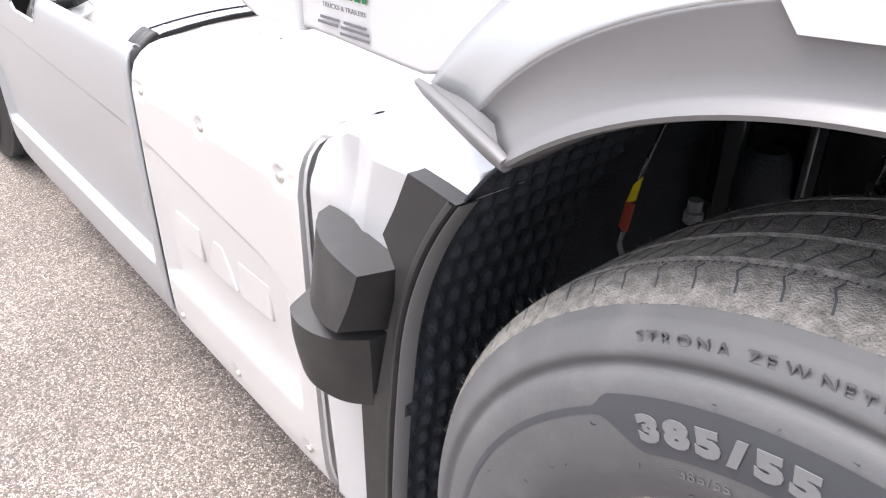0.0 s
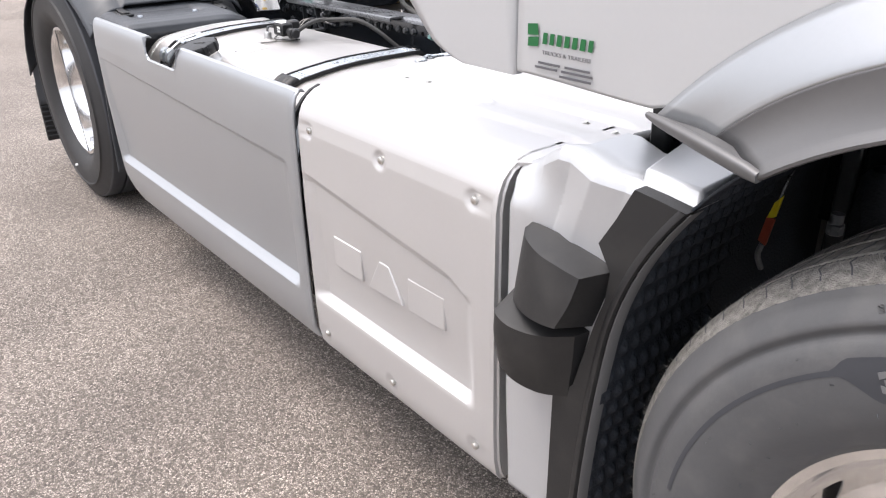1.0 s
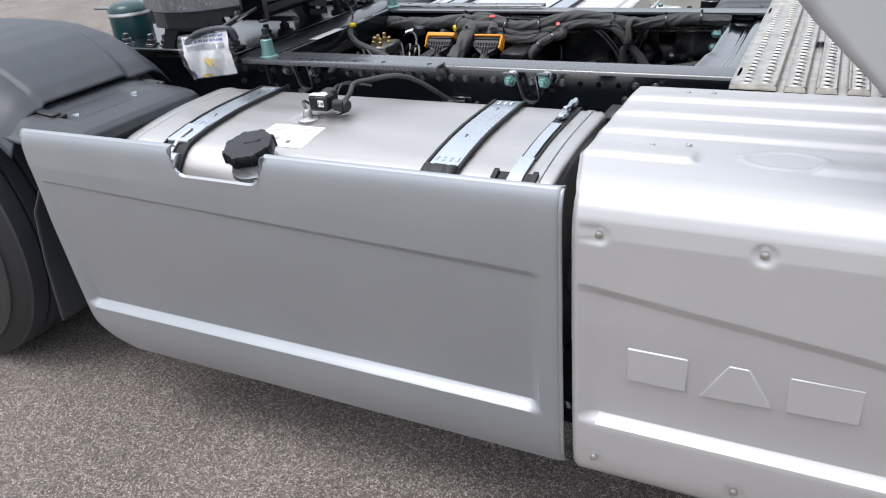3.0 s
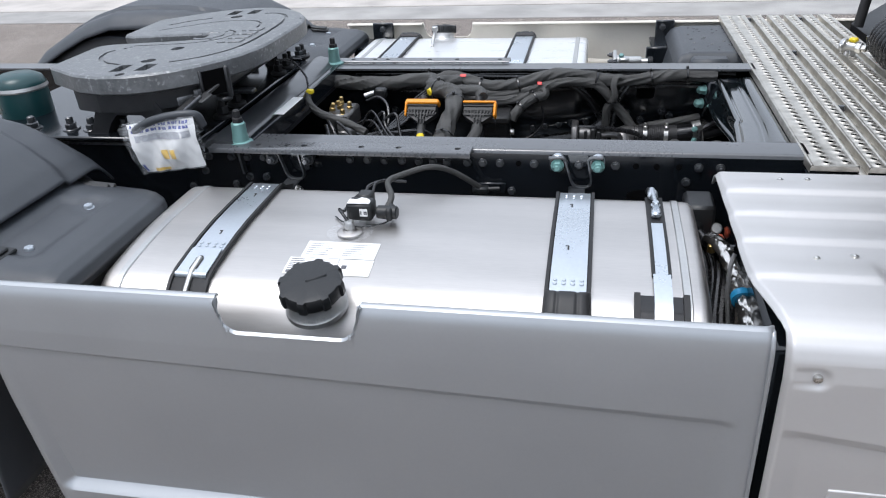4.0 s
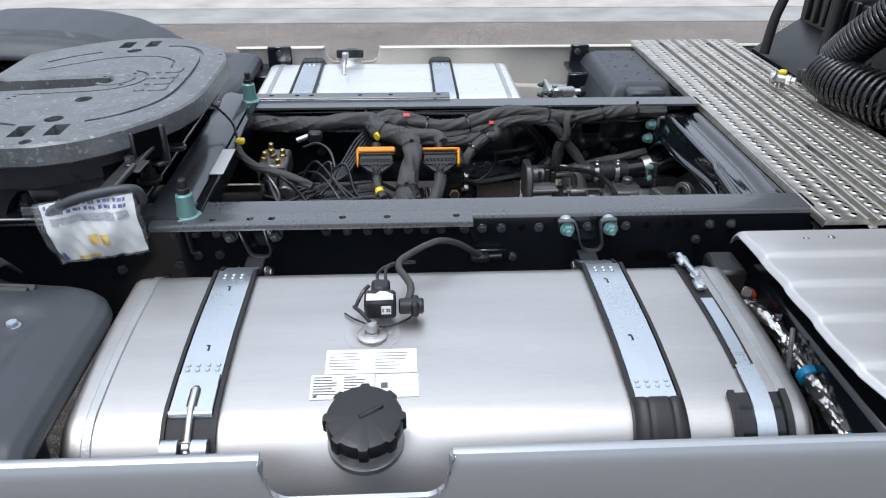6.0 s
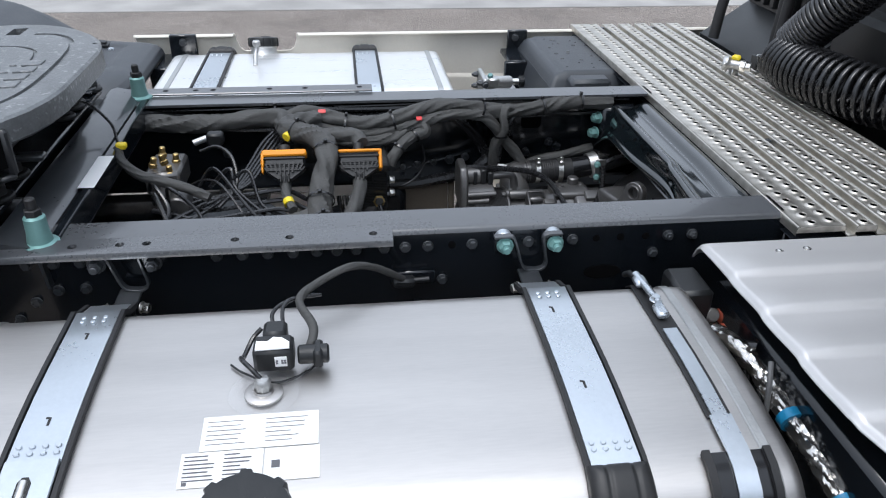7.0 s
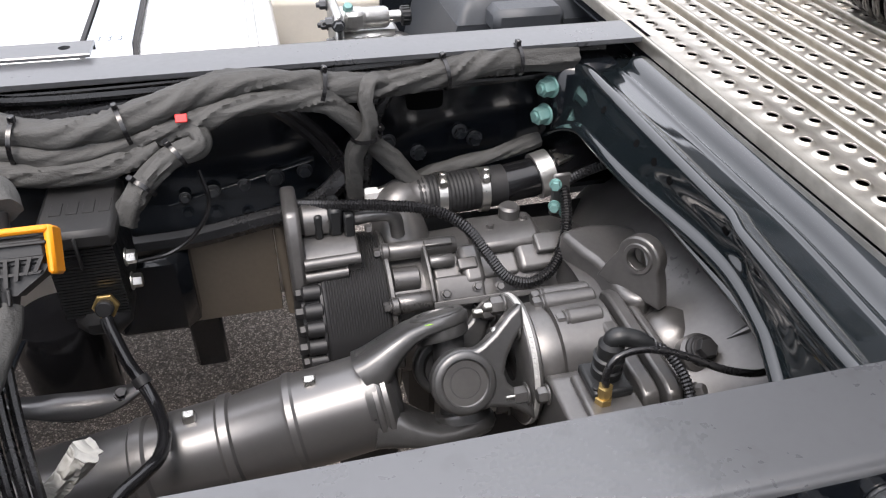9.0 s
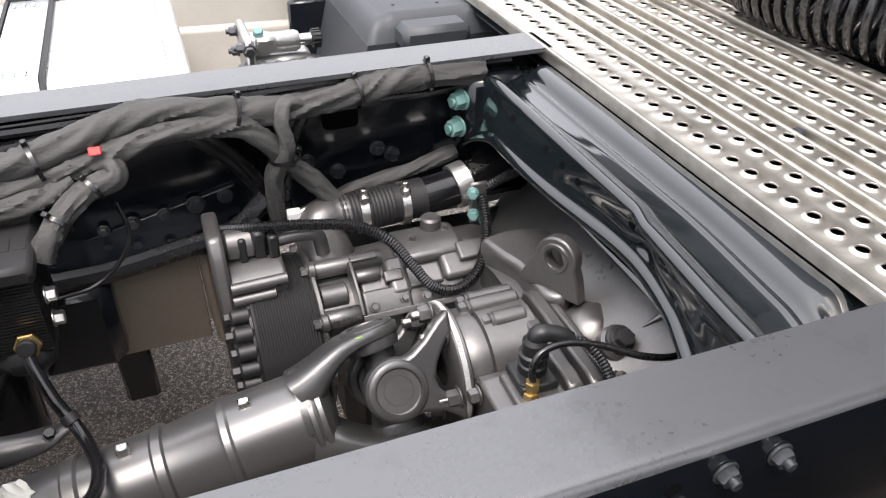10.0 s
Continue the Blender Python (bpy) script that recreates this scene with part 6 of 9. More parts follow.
for (_, xa, _), (xb, _, _) in zip(PLANKS, PLANKS[1:]):
    part("gutter", G().prism([(xa, CWZ - 0.021), (xa, CWZ - 0.0185), (xa + 0.003, CWZ - 0.0175), (xb - 0.003, CWZ - 0.0175), (xb, CWZ - 0.0185), (xb, CWZ - 0.021)], CWY0 - 0.012, CWY1, "y"), "catwalk", catwalk, "channel between two planks")
# made-up dark sheet that keeps the space below the holes in shade
part("under_tray", G().box(CW0 + 0.006, CWX1 - 0.006, CWY0 + 0.02, CWY1 - 0.02, CWZ - 0.040, CWZ - 0.036, 0.001), "liner", catwalk)
for y in (-0.40, 0.42, 1.12):
    part("bearer", G().box(CW0 + 0.01, CWX1, y - 0.02, y + 0.02, CWZ - 0.075, CWZ - 0.041, 0.004), "chassis", catwalk)
for x, y in ((0.379, 0.62), (0.310, 1.20), (0.518, 1.20), (0.379, -0.03)):
    part("fixing_bolt", G().bolt((x, y, CWZ - 0.017), (0, 0, 1), 0.010, 0.012), "chassis_matt", catwalk)

# ---- pressed cross member in front of the gearbox bay ----
cross = thing("cross_member", (0.09, 0.0, 0.85), "gloss blue-black pressed steel cross member", "cross member")


# its section: front lip, tall face, crest, valley with a seam, broad rear crest
SECTION = [(0.085, 0.860), (0.072, 0.870), (0.056, 0.877), (0.048, 0.881), (0.0455, 0.886), (0.047, 0.891), (0.0505, 0.8955), (0.0545, 0.899), (0.0570, 0.905), (0.061, 0.916), (0.067, 0.931), (0.074, 0.945), (0.077, 0.953), (0.0815, 0.9580), (0.087, 0.9592), (0.093, 0.9565), (0.100, 0.9515), (0.108, 0.9490), (0.122, 0.9480), (0.1345, 0.9480), (0.1385, 0.9505), (0.1425, 0.9510), (0.1460, 0.9495), (0.151, 0.953), (0.157, 0.9610), (0.164, 0.9655), (0.174, 0.9672), (0.184, 0.9660), (0.193, 0.9600), (0.200, 0.950), (0.206, 0.930), (0.212, 0.900)]
CROSS = [(p.x, p.z) for p in curve([(x, 0, z) for x, z in SECTION], 5)]


def cross_pt(u, v):
    y = -0.368 + 0.765 * v
    e = abs(y - 0.01) / 0.375
    k = u * (len(CROSS) - 1)
    i = min(int(k), len(CROSS) - 2)
    x, z = [a + (b - a) * (k - i) for a, b in zip(CROSS[i], CROSS[i + 1])]
    low = smoothstep(0.925, 0.90, z) if z < 0.925 else 0.0
    # the lower lip arches: deep at the ends, high in the middle, and bows forward past the kink
    drop = 0.075 * max(0.0, (e - 0.62) / 0.38) ** 1.5
    lipw = 1 - smoothstep(0.905, 0.955, z)
    if z < 0.955 and x < 0.085:
        z = z - drop * lipw
        x = x + 0.028 * lipw * math.exp(-((y + 0.10) / 0.15) ** 2)
    # the crest steps back past the kink and everything runs rearward at the near end
    near = 1 - smoothstep(0.14, 0.19, x)
    x -= 0.010 * smoothstep(-0.085, -0.135, y) * (1 - smoothstep(0.09, 0.13, x)) * smoothstep(0.925, 0.95, z)
    x += 0.007 * math.exp(-((y + 0.125) / 0.022) ** 2) * smoothstep(0.90, 0.92, z) * (1 - smoothstep(0.945, 0.955, z)) * (1 - smoothstep(0.09, 0.10, x))
    x -= 0.016 * smoothstep(-0.10, -0.36, y) * near
    end = smoothstep(0.82, 1.0, e)
    z -= 0.012 * end * smoothstep(0.07, 0.085, x)
    # the rear crest dies out in a rounded end beside the rails
    z -= 0.010 * smoothstep(0.86, 0.97, e + (0.18 - x) * 0.9) * smoothstep(0.14, 0.158, x)
    return (x, y, z)


thicken(part("pressing", G().grid(150, 90, cross_pt), "enamel", cross, smooth=60), 0.005)



def face_spot(y, z):
    """Point of the tall rear face at a given y and height."""
    v = (y + 0.368) / 0.765
    return min((cross_pt(i / 400, v) for i in range(20, 200)), key=lambda p: abs(p[2] - z))


for y, z in ((0.115, 0.936), (0.065, 0.934), (0.025, 0.930), (-0.095, 0.932), (-0.175, 0.934), (0.22, 0.935)):
    hole_at = Vector(face_spot(y, z))
    up = (Vector(face_spot(y, z + 0.006)) - Vector(face_spot(y, z - 0.006))).normalized()
    turn = up.cross(Vector((0, 1, 0))).to_track_quat("Z", "Y").to_matrix().to_4x4()
    # black disc on the face, painted as the hole's shade
    part("drilled_hole", G().cyl(0.0058, -0.0016, 0.0009, Matrix.Translation(hole_at) @ turn, 14), "hole_shade", cross)
for p in ((0.046, 0.368, 0.910), (0.040, 0.366, 0.862)):
    part("bolt", G().bolt(p, (-0.92, -0.4, 0.05), 0.015, 0.020, 0.004), "teal", cross, "teal zinc-coated bolt")
part("end_gusset", G().box(0.048, 0.16, 0.345, 0.440, 0.82, 0.950, 0.012), "chassis", cross)

# ---- rear cross beam with rubber bushes ----
beam = thing("rear_cross_beam", (-1.36, 0.0, 0.98), "dark grey folded steel cross beam before the fifth wheel", "cross beam")
sec = [(-1.425, 0.985), (-1.415, 1.000), (-1.395, 1.006), (-1.335, 0.993), (-1.325, 0.985), (-1.318, 0.90), (-1.324, 0.90), (-1.332, 0.978), (-1.395, 0.994), (-1.42, 0.975)]
part("beam", G().prism([(x, z) for x, z in sec], -0.47, 0.47, "y"), "chassis_matt", beam)
part("front_plate", G().box(-1.318, -1.296, -0.44, 0.44, 0.93, 0.990, 0.004), "chassis", beam)
part("white_label", G().box(-1.326, -1.290, -0.20, -0.02, 0.9905, 0.9915, 0.0003), "paper", beam)
for y in (-0.443, 0.43):
    q = Matrix.Translation((-1.325, y, 0.985))
    bush = part("bush", G().lathe([(0.034, 0.0), (0.034, 0.005), (0.024, 0.010), (0.021, 0.03), (0.020, 0.060), (0.016, 0.064), (1e-5, 0.065)], q, 24), "teal", beam, "teal coated spacer bush")
    part("nut", G().cyl(0.016, 0.062, 0.078, q, 6, 0.002).cyl(0.010, 0.076, 0.10, q, 12, 0.003), "rubber", bush)

# ---- fifth wheel coupling ----
fifth = thing("fifth_wheel", (-1.75, -0.0, 1.0), "grey cast iron fifth wheel coupling plate with a throat slot", "fifth wheel")
FZ, FY = 1.200, -0.030
half = [(-1.315, 0.0), (-1.316, 0.14), (-1.325, 0.20), (-1.345, 0.265), (-1.38, 0.325), (-1.43, 0.385), (-1.48, 0.430), (-1.54, 0.463), (-1.61, 0.480), (-1.70, 0.474), (-1.79, 0.440), (-1.93, 0.345), (-1.948, 0.325), (-1.950, 0.29), (-1.950, 0.095), (-1.935, 0.070), (-1.90, 0.055), (-1.64, 0.047), (-1.612, 0.038), (-1.596, 0.020), (-1.592, 0.0)]
outline = [(x, FY + y) for x, y in half] + [(x, FY - y) for x, y in half[-2:0:-1]]
tilt = Matrix.Translation((-1.55, 0, FZ)) @ Matrix.Rotation(radians(-2.2), 4, "Y") @ Matrix.Translation((1.55, 0, -FZ))
n = len(outline)


def inset(poly, d):
    """Moves a closed outline inwards."""
    out = []
    m = len(poly)
    for i in range(m):
        a, p, c = Vector(poly[i - 1]), Vector(poly[i]), Vector(poly[(i + 1) % m])
        t = ((p - a).normalized() + (c - p).normalized()).normalized()
        out.append((p.x - t.y * d, p.y + t.x * d))
    return out


area = sum(a[0] * b[1] - b[0] * a[1] for a, b in zip(outline, outline[1:] + outline[:1]))
sg = 1 if area > 0 else -1
rings = [(inset(outline, sg * 0.010), FZ), (inset(outline, sg * 0.005), FZ - 0.0015), (outline, FZ - 0.007), (outline, FZ - 0.050), (inset(outline, sg * 0.012), FZ - 0.058)]
V = [(x, y, z) for P, z in rings for x, y in P]
F = [tuple(range(n)), tuple(range(4 * n, 5 * n))[::-1]] + [(k * n + i, k * n + (i + 1) % n, (k + 1) * n + (i + 1) % n, (k + 1) * n + i) for k in range(4) for i in range(n)]
plate_ob = part("top_plate", G().add(V, F, tilt), "iron", fifth, "worn cast iron top plate with grease grooves")


def groove(g, pts, w, depth):
    """A channel along points of the plate's top."""
    line = curve([(x, FY + y, 0) for x, y in pts], 8)
    L, R = [], []
    for i, p in enumerate(line):
        t = (line[min(i + 1, len(line) - 1)] - line[max(i - 1, 0)]).normalized()
        L.append((p.x - t.y * w, p.y + t.x * w))
        R.append((p.x + t.y * w, p.y - t.x * w))
    m = len(L)
    V = [(x, y, FZ - depth) for x, y in L + R] + [(x, y, FZ + 0.02) for x, y in L + R]
    F = []
    for i in range(m - 1):
        F += [(i, i + 1, m + i + 1, m + i), (2 * m + i, 2 * m + i + 1, 3 * m + i + 1, 3 * m + i), (i, i + 1, 2 * m + i + 1, 2 * m + i), (m + i, m + i + 1, 3 * m + i + 1, 3 * m + i)]
    F += [(0, m, 3 * m, 2 * m), (m - 1, 2 * m - 1, 4 * m - 1, 3 * m - 1)]
    return g.add(V, F, tilt)


cut = G()
for s in (-1, 1):
    for x in (-1.668, -1.588):
        c = (x, FY + s * 0.388)
        cut.prism([(c[0] - 0.019, c[1] - 0.036), (c[0] + 0.019, c[1] - 0.036), (c[0] + 0.019, c[1] + 0.036), (c[0] - 0.019, c[1] + 0.036)], FZ - 0.09, FZ + 0.02, "z", tilt)
    cut.prism(disc(-1.625, FY + s * 0.310, 0.022), FZ - 0.09, FZ + 0.02, "z", tilt)
cut.prism(disc(-1.628, FY - 0.470 + 0.012, 0.014), FZ - 0.03, FZ + 0.02, "z", tilt)
cut.prism(disc(-1.608, FY - 0.165, 0.021), FZ - 0.09, FZ + 0.02, "z", tilt)
for x, y in ((-1.545, 0.05), (-1.535, 0.0), (-1.55, -0.055), (-1.80, -0.115), (-1.81, -0.13), (-1.345, 0.22)):
    cut.prism(disc(x, FY + y, 0.006, 12), FZ - 0.03, FZ + 0.02, "z", tilt)
# grooves: a wide one along the rim, an inner horseshoe, short arcs on the horns, a ring at the jaw
groove(cut, [(-1.545, -0.338), (-1.49, -0.310), (-1.44, -0.262), (-1.405, -0.20), (-1.388, -0.12), (-1.384, 0.0), (-1.388, 0.12), (-1.400, 0.215), (-1.43, 0.29), (-1.475, 0.335), (-1.53, 0.350)], 0.0065, 0.006)
groove(cut, [(-1.84, 0.135), (-1.76, 0.185), (-1.68, 0.228), (-1.60, 0.240), (-1.53, 0.225), (-1.475, 0.175), (-1.455, 0.09), (-1.455, 0.0)], 0.0045, 0.005)
groove(cut, [(-1.85, 0.220), (-1.79, 0.275), (-1.72, 0.310)], 0.006, 0.005)
groove(cut, [(-1.70, -0.345), (-1.775, -0.305), (-1.825, -0.245), (-1.845, -0.185), (-1.835, -0.150)], 0.006, 0.005)
groove(cut, [(-1.80, -0.10), (-1.70, -0.100), (-1.62, -0.098), (-1.56, -0.085), (-1.515, -0.050), (-1.50, 0.0), (-1.515, 0.05), (-1.55, 0.080)], 0.004, 0.005)
carve(plate_ob, cut)
# maker's mark as plain raised strokes
for k in range(4):
    part("raised_mark", G().box(-1.462 + 0.0, -1.418, -0.150 + 0.054 * k, -0.112 + 0.054 * k, FZ - 0.002, FZ + 0.0035, 0.0015, tilt), "iron", plate_ob)
    part("raised_mark", G().box(-1.500 + 0.012 * (k % 2), -1.474, -0.146 + 0.054 * k, -0.140 + 0.054 * k, FZ - 0.002, FZ + 0.003, 0.0012, tilt), "iron", plate_ob)
part("locking_jaw", G().lathe([(0.052, 0.0), (0.052, 0.004), (0.044, 0.005), (0.040, 0.0)], tilt @ Matrix.Translation((-1.585, FY, FZ - 0.0025)), 40, radians(-140), radians(140)), "iron", fifth)
# cast skirt ribs under the rim, with the handle's window
rims = {(s, front): G() for s in (1, -1) for front in (True, False)}
rim = inset(outline[:11] + outline[-10:], sg * 0.02)
for i in range(10):
    for s in (1, -1):
        (x0, y0), (x1, y1) = [(half[j][0] - 0.02, FY + s * (half[j][1] - 0.015)) for j in (i, i + 1)]
        if s > 0 and i == 0:
            continue
        drop = 0.010 + 0.048 * smoothstep(-1.40, -1.50, x0)
        if s < 0 and i == 4:
            continue
        rims[s, i < 4].add([(x0, y0, FZ - 0.045), (x1, y1, FZ - 0.045), (x1, y1, FZ - 0.05 - drop), (x0, y0, FZ - 0.05 - drop), (x0 - 0.02, y0 - s * 0.02, FZ - 0.045), (x1 - 0.02, y1 - s * 0.02, FZ - 0.045), (x1 - 0.02, y1 - s * 0.02, FZ - 0.05 - drop), (x0 - 0.02, y0 - s * 0.02, FZ - 0.05 - drop)],
              [(0, 1, 2, 3), (4, 5, 6, 7), (0, 1, 5, 4), (3, 2, 6, 7), (0, 3, 7, 4), (1, 2, 6, 5)], tilt)
# skirt and ribs take the darkened iron, painting the shade below the plate
for key in rims:
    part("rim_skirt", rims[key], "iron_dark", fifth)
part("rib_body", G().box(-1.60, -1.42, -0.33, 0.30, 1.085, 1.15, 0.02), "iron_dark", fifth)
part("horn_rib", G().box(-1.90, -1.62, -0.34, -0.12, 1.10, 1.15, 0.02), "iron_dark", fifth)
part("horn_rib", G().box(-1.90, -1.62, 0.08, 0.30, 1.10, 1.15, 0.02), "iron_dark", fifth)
# box of the release bar let into the rim, along the rim's tangent there
wm = Matrix.Translation((-1.4025, -0.3885, 0.0)) @ Matrix.Rotation(radians(50), 4, "Z")
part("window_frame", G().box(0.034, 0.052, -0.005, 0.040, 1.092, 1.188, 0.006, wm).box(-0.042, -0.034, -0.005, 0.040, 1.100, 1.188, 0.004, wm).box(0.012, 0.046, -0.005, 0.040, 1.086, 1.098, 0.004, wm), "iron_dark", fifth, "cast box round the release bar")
# solid black block in place of the shaded depth of the window
part("window_recess", G().box(-0.035, 0.034, -0.0005, 0.030, 1.112, 1.183, 0.001, wm), "hole_shade", fifth, "black block painting the shade of the opening in the rim")
for s in (-1, 1):
    yc = FY + s * 0.40
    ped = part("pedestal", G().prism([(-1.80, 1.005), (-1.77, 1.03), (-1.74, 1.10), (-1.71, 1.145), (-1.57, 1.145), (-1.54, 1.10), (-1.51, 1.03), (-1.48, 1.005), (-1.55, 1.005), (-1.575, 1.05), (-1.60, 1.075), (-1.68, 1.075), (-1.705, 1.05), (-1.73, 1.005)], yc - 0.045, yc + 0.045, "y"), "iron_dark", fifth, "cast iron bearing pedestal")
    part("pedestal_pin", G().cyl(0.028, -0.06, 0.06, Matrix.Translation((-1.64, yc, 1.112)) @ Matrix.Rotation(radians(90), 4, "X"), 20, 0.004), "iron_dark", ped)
    part("maker_plate", G().box(-1.685, -1.595, yc - 0.050, yc - 0.044, 1.010, 1.035, 0.002), "iron", ped)
base = thing("mounting_plate", (-1.75, 0, 0.985), "black steel mounting plate under the fifth wheel with bolt rows", "mounting plate")
part("plate", G().box(-2.25, -1.44, -0.47, 0.47, 0.988, 1.004, 0.004), "chassis", base)
for sy in (-1, 1):
    part("angle", G().box(-2.2, -1.45, min(sy * 0.40, sy * 0.50), max(sy * 0.40, sy * 0.50), 1.004, 1.016, 0.004), "chassis", base)
    for x in (-1.47, -1.53, -1.60, -1.69, -1.80, -1.87, -2.0):
        q = Matrix.Translation((x, sy * 0.435, 1.014))
        part("bolt", G().cyl(0.026, 0, 0.006, q, 20, 0.002).cyl(0.018, 0.006, 0.022, q, 6, 0.003).cyl(0.011, 0.02, 0.04, q, 12, 0.003), "chassis_matt", base)
for x, y, r in ((-1.47, 0.30, 0.022), (-1.47, 0.22, 0.022), (-1.47, 0.34, 0.016), (-1.467, -0.15, 0.024), (-1.458, -0.27, 0.024), (-1.461, 0.45, 0.022)):
    q = Matrix.Translation((x, y, 1.003))
    part("stud", G().cyl(r * 1.3, 0, 0.012, q, 20, 0.003).cyl(r * 0.8, 0.012, 0.035, q, 6, 0.003).cyl(r * 0.45, 0.03, 0.055, q, 12, 0.003), "rubber", base)
# parts of the lock seen under the plate, air dryer behind
part("lock_bar", G().box(-1.62, -1.38, -0.20, -0.17, 1.055, 1.07, 0.004), "chassis_matt", base)
filt = thing("air_dryer", (-2.16, -0.30, 0.935), "dark green air dryer cartridge behind the fifth wheel", "air dryer")
part("cartridge", G().lathe([(1e-5, 0.20), (0.05, 0.198), (0.072, 0.185), (0.080, 0.165), (0.080, 0.02), (0.075, 0.0)], Matrix.Translation((-2.16, -0.25, 0.935)), 32), "green_paint", filt)
part("top_rim", G().lathe([(0.081, 0.150), (0.084, 0.155), (0.081, 0.165)], Matrix.Translation((-2.16, -0.25, 0.935)), 32), "cast_alu", filt)
lever = thing("release_lever", (-1.5, -0.48, 1.0), "grey steel fifth wheel release lever with loop handle", "lever")
b0, b1 = Vector((-1.396, -0.340, 1.150)), Vector((-1.478, -0.510, 1.082))
along = (b1 - b0).normalized()
bm4 = Matrix.Translation(b0) @ along.to_track_quat("X", "Z").to_matrix().to_4x4()
bl = (b1 - b0).length
part("bar", G().box(0.0, bl, -0.019, 0.019, -0.005, 0.005, 0.002, bm4), "forged", lever)
part("stop_block", G().box(0.055, 0.080, -0.012, 0.008, 0.004, 0.014, 0.002, bm4), "drum_black", lever)
part("link_pin", G().bolt(bm4 @ Vector((0.105, 0.004, 0.005)), (0, 0, 1), 0.0125, 0.016), "chassis_matt", lever)
part("link_plate", G().box(0.085, 0.128, 0.010, 0.046, 0.004, 0.008, 0.002, bm4), "forged", lever)
part("spring", G().tube([bm4 @ Vector((0.11, 0.022, 0.010)), bm4 @ Vector((bl - 0.005, 0.026, 0.010))], 0.007, 12), "chassis_matt", lever)
part("loop", G().tube(curve([(-1.605, -0.520, 1.030), (-1.585, -0.540, 1.054), (-1.530, -0.545, 1.083), (-1.470, -0.540, 1.097), (-1.420, -0.530, 1.100), (-1.400, -0.520, 1.090), (-1.396, -0.510, 1.062)], 8), 0.0115, 14), "plastic", lever, "bent round loop handle")

# plastic bag with the paper manual
bag = thing("manual_bag", (-1.5, -0.545, 0.92), "clear plastic bag with a folded paper manual, hung on the lever", "bag")


def bag_pt(u, v):
    x = -1.622 + 0.034 * v + (0.222 - 0.026 * v) * u
    z = 1.075 - 0.150 * v + 0.026 * u
    y = -0.548 - 0.010 * math.sin(u * 9 + v * 3) * math.sin(v * math.pi) - 0.014 * math.sin(v * math.pi) - 0.003 * math.sin(u * 23 + v * 8) - 0.002 * math.sin(u * 41 - v * 17)
    return (x, y, z)


def leaf(u0, u1, v0, v1, off, nu=20, nv=12):
    return G().grid(nu, nv, lambda u, v: tuple(a + b for a, b in zip(bag_pt(u0 + (u1 - u0) * u, v0 + (v1 - v0) * v), (0, off, 0))))


part("bag_front", G().grid(50, 30, bag_pt), "film", bag, "clear plastic film")
part("bag_back", G().grid(24, 14, lambda u, v: tuple(a + b for a, b in zip(bag_pt(u, v), (0, 0.024 * math.sin(v * math.pi) + 0.002, 0)))), "film", bag)
part("back_sheet", leaf(0.04, 0.97, 0.05, 0.62, 0.014), "paper", bag, "white printed paper")
part("manual", leaf(0.05, 0.985, 0.40, 0.985, 0.007), "paper", bag, "white paper manual")
for r in range(2):
    for k in range(16):
        w = 0.022 + 0.012 * ((k * 7 + r * 3) % 3)
        part("blue_print", leaf(0.08 + 0.053 * k, 0.08 + 0.053 * k + w, 0.075 + 0.085 * r, 0.125 + 0.085 * r, 0.0125, 2, 2), "blueink", bag)
part("grey_picture", leaf(0.10, 0.90, 0.26, 0.38, 0.0125, 12, 3), "faint_print", bag)
part("picture", leaf(0.40, 0.69, 0.53, 0.77, 0.0045, 8, 6), "paper", bag)
part("gold_picture", leaf(0.43, 0.53, 0.56, 0.74, 0.0030, 6, 6), "gold", bag)
part("gold_picture", leaf(0.56, 0.66, 0.56, 0.74, 0.0030, 6, 6), "gold", bag)
part("gold_strip", leaf(0.20, 0.46, 0.91, 0.97, 0.0040, 8, 4), "gold", bag)
part("blue_edge", leaf(0.07, 0.10, 0.80, 0.96, 0.0040, 3, 4), "blueink", bag)

# ---- far flank: bracket arms, box and air dryer ----
for xa, xb in ((-1.43, -1.285), (-0.125, 0.0)):
    br = thing("skirt_bracket", ((xa + xb) / 2, 1.0, 0.85), "black folded steel bracket holding the side skirt", "bracket", "skirt brackets")
    part("arm", G().box(xa + 0.02, xb, 1.02, 1.20, 0.885, 0.905, 0.004).box(xa, xb - 0.03, 1.00, 1.02, 0.72, 0.905, 0.004), "chassis", br)
    part("upright", G().box(xa + 0.045, xb, 1.188, 1.206, 0.88, 0.978, 0.004), "chassis", br)
    part("bolt", G().bolt((xb - 0.05, 1.188, 0.95), (0, -1, 0), 0.012, 0.01), "chassis_matt", br)
box = thing("storage_box", (0.1, 0.93, 0.5), "dark grey plastic service box with a moulded lid", "box")


def box_lid(u, v):
    x, y = -0.035 + 0.45 * u, 0.66 + 0.53 * v
    e = min(u * 0.45, v * 0.53, (1 - v) * 0.53)
    return (x, y, 0.955 - 0.045 * max(0.0, 1 - e / 0.035) ** 2 + 0.006 * smoothstep(0.10, 0.12, u) * smoothstep(0.03, 0.06, v) * (1 - smoothstep(0.94, 0.97, v)))


part("lid", G().grid(50, 50, box_lid), "plastic", box, smooth=50)
part("body", G().prism([(-0.115, 0.50), (-0.085, 0.72), (-0.035, 0.912), (0.415, 0.912), (0.415, 0.50)], 0.66, 1.19, "y"), "plastic", box)
random.seed(5)
g = G()
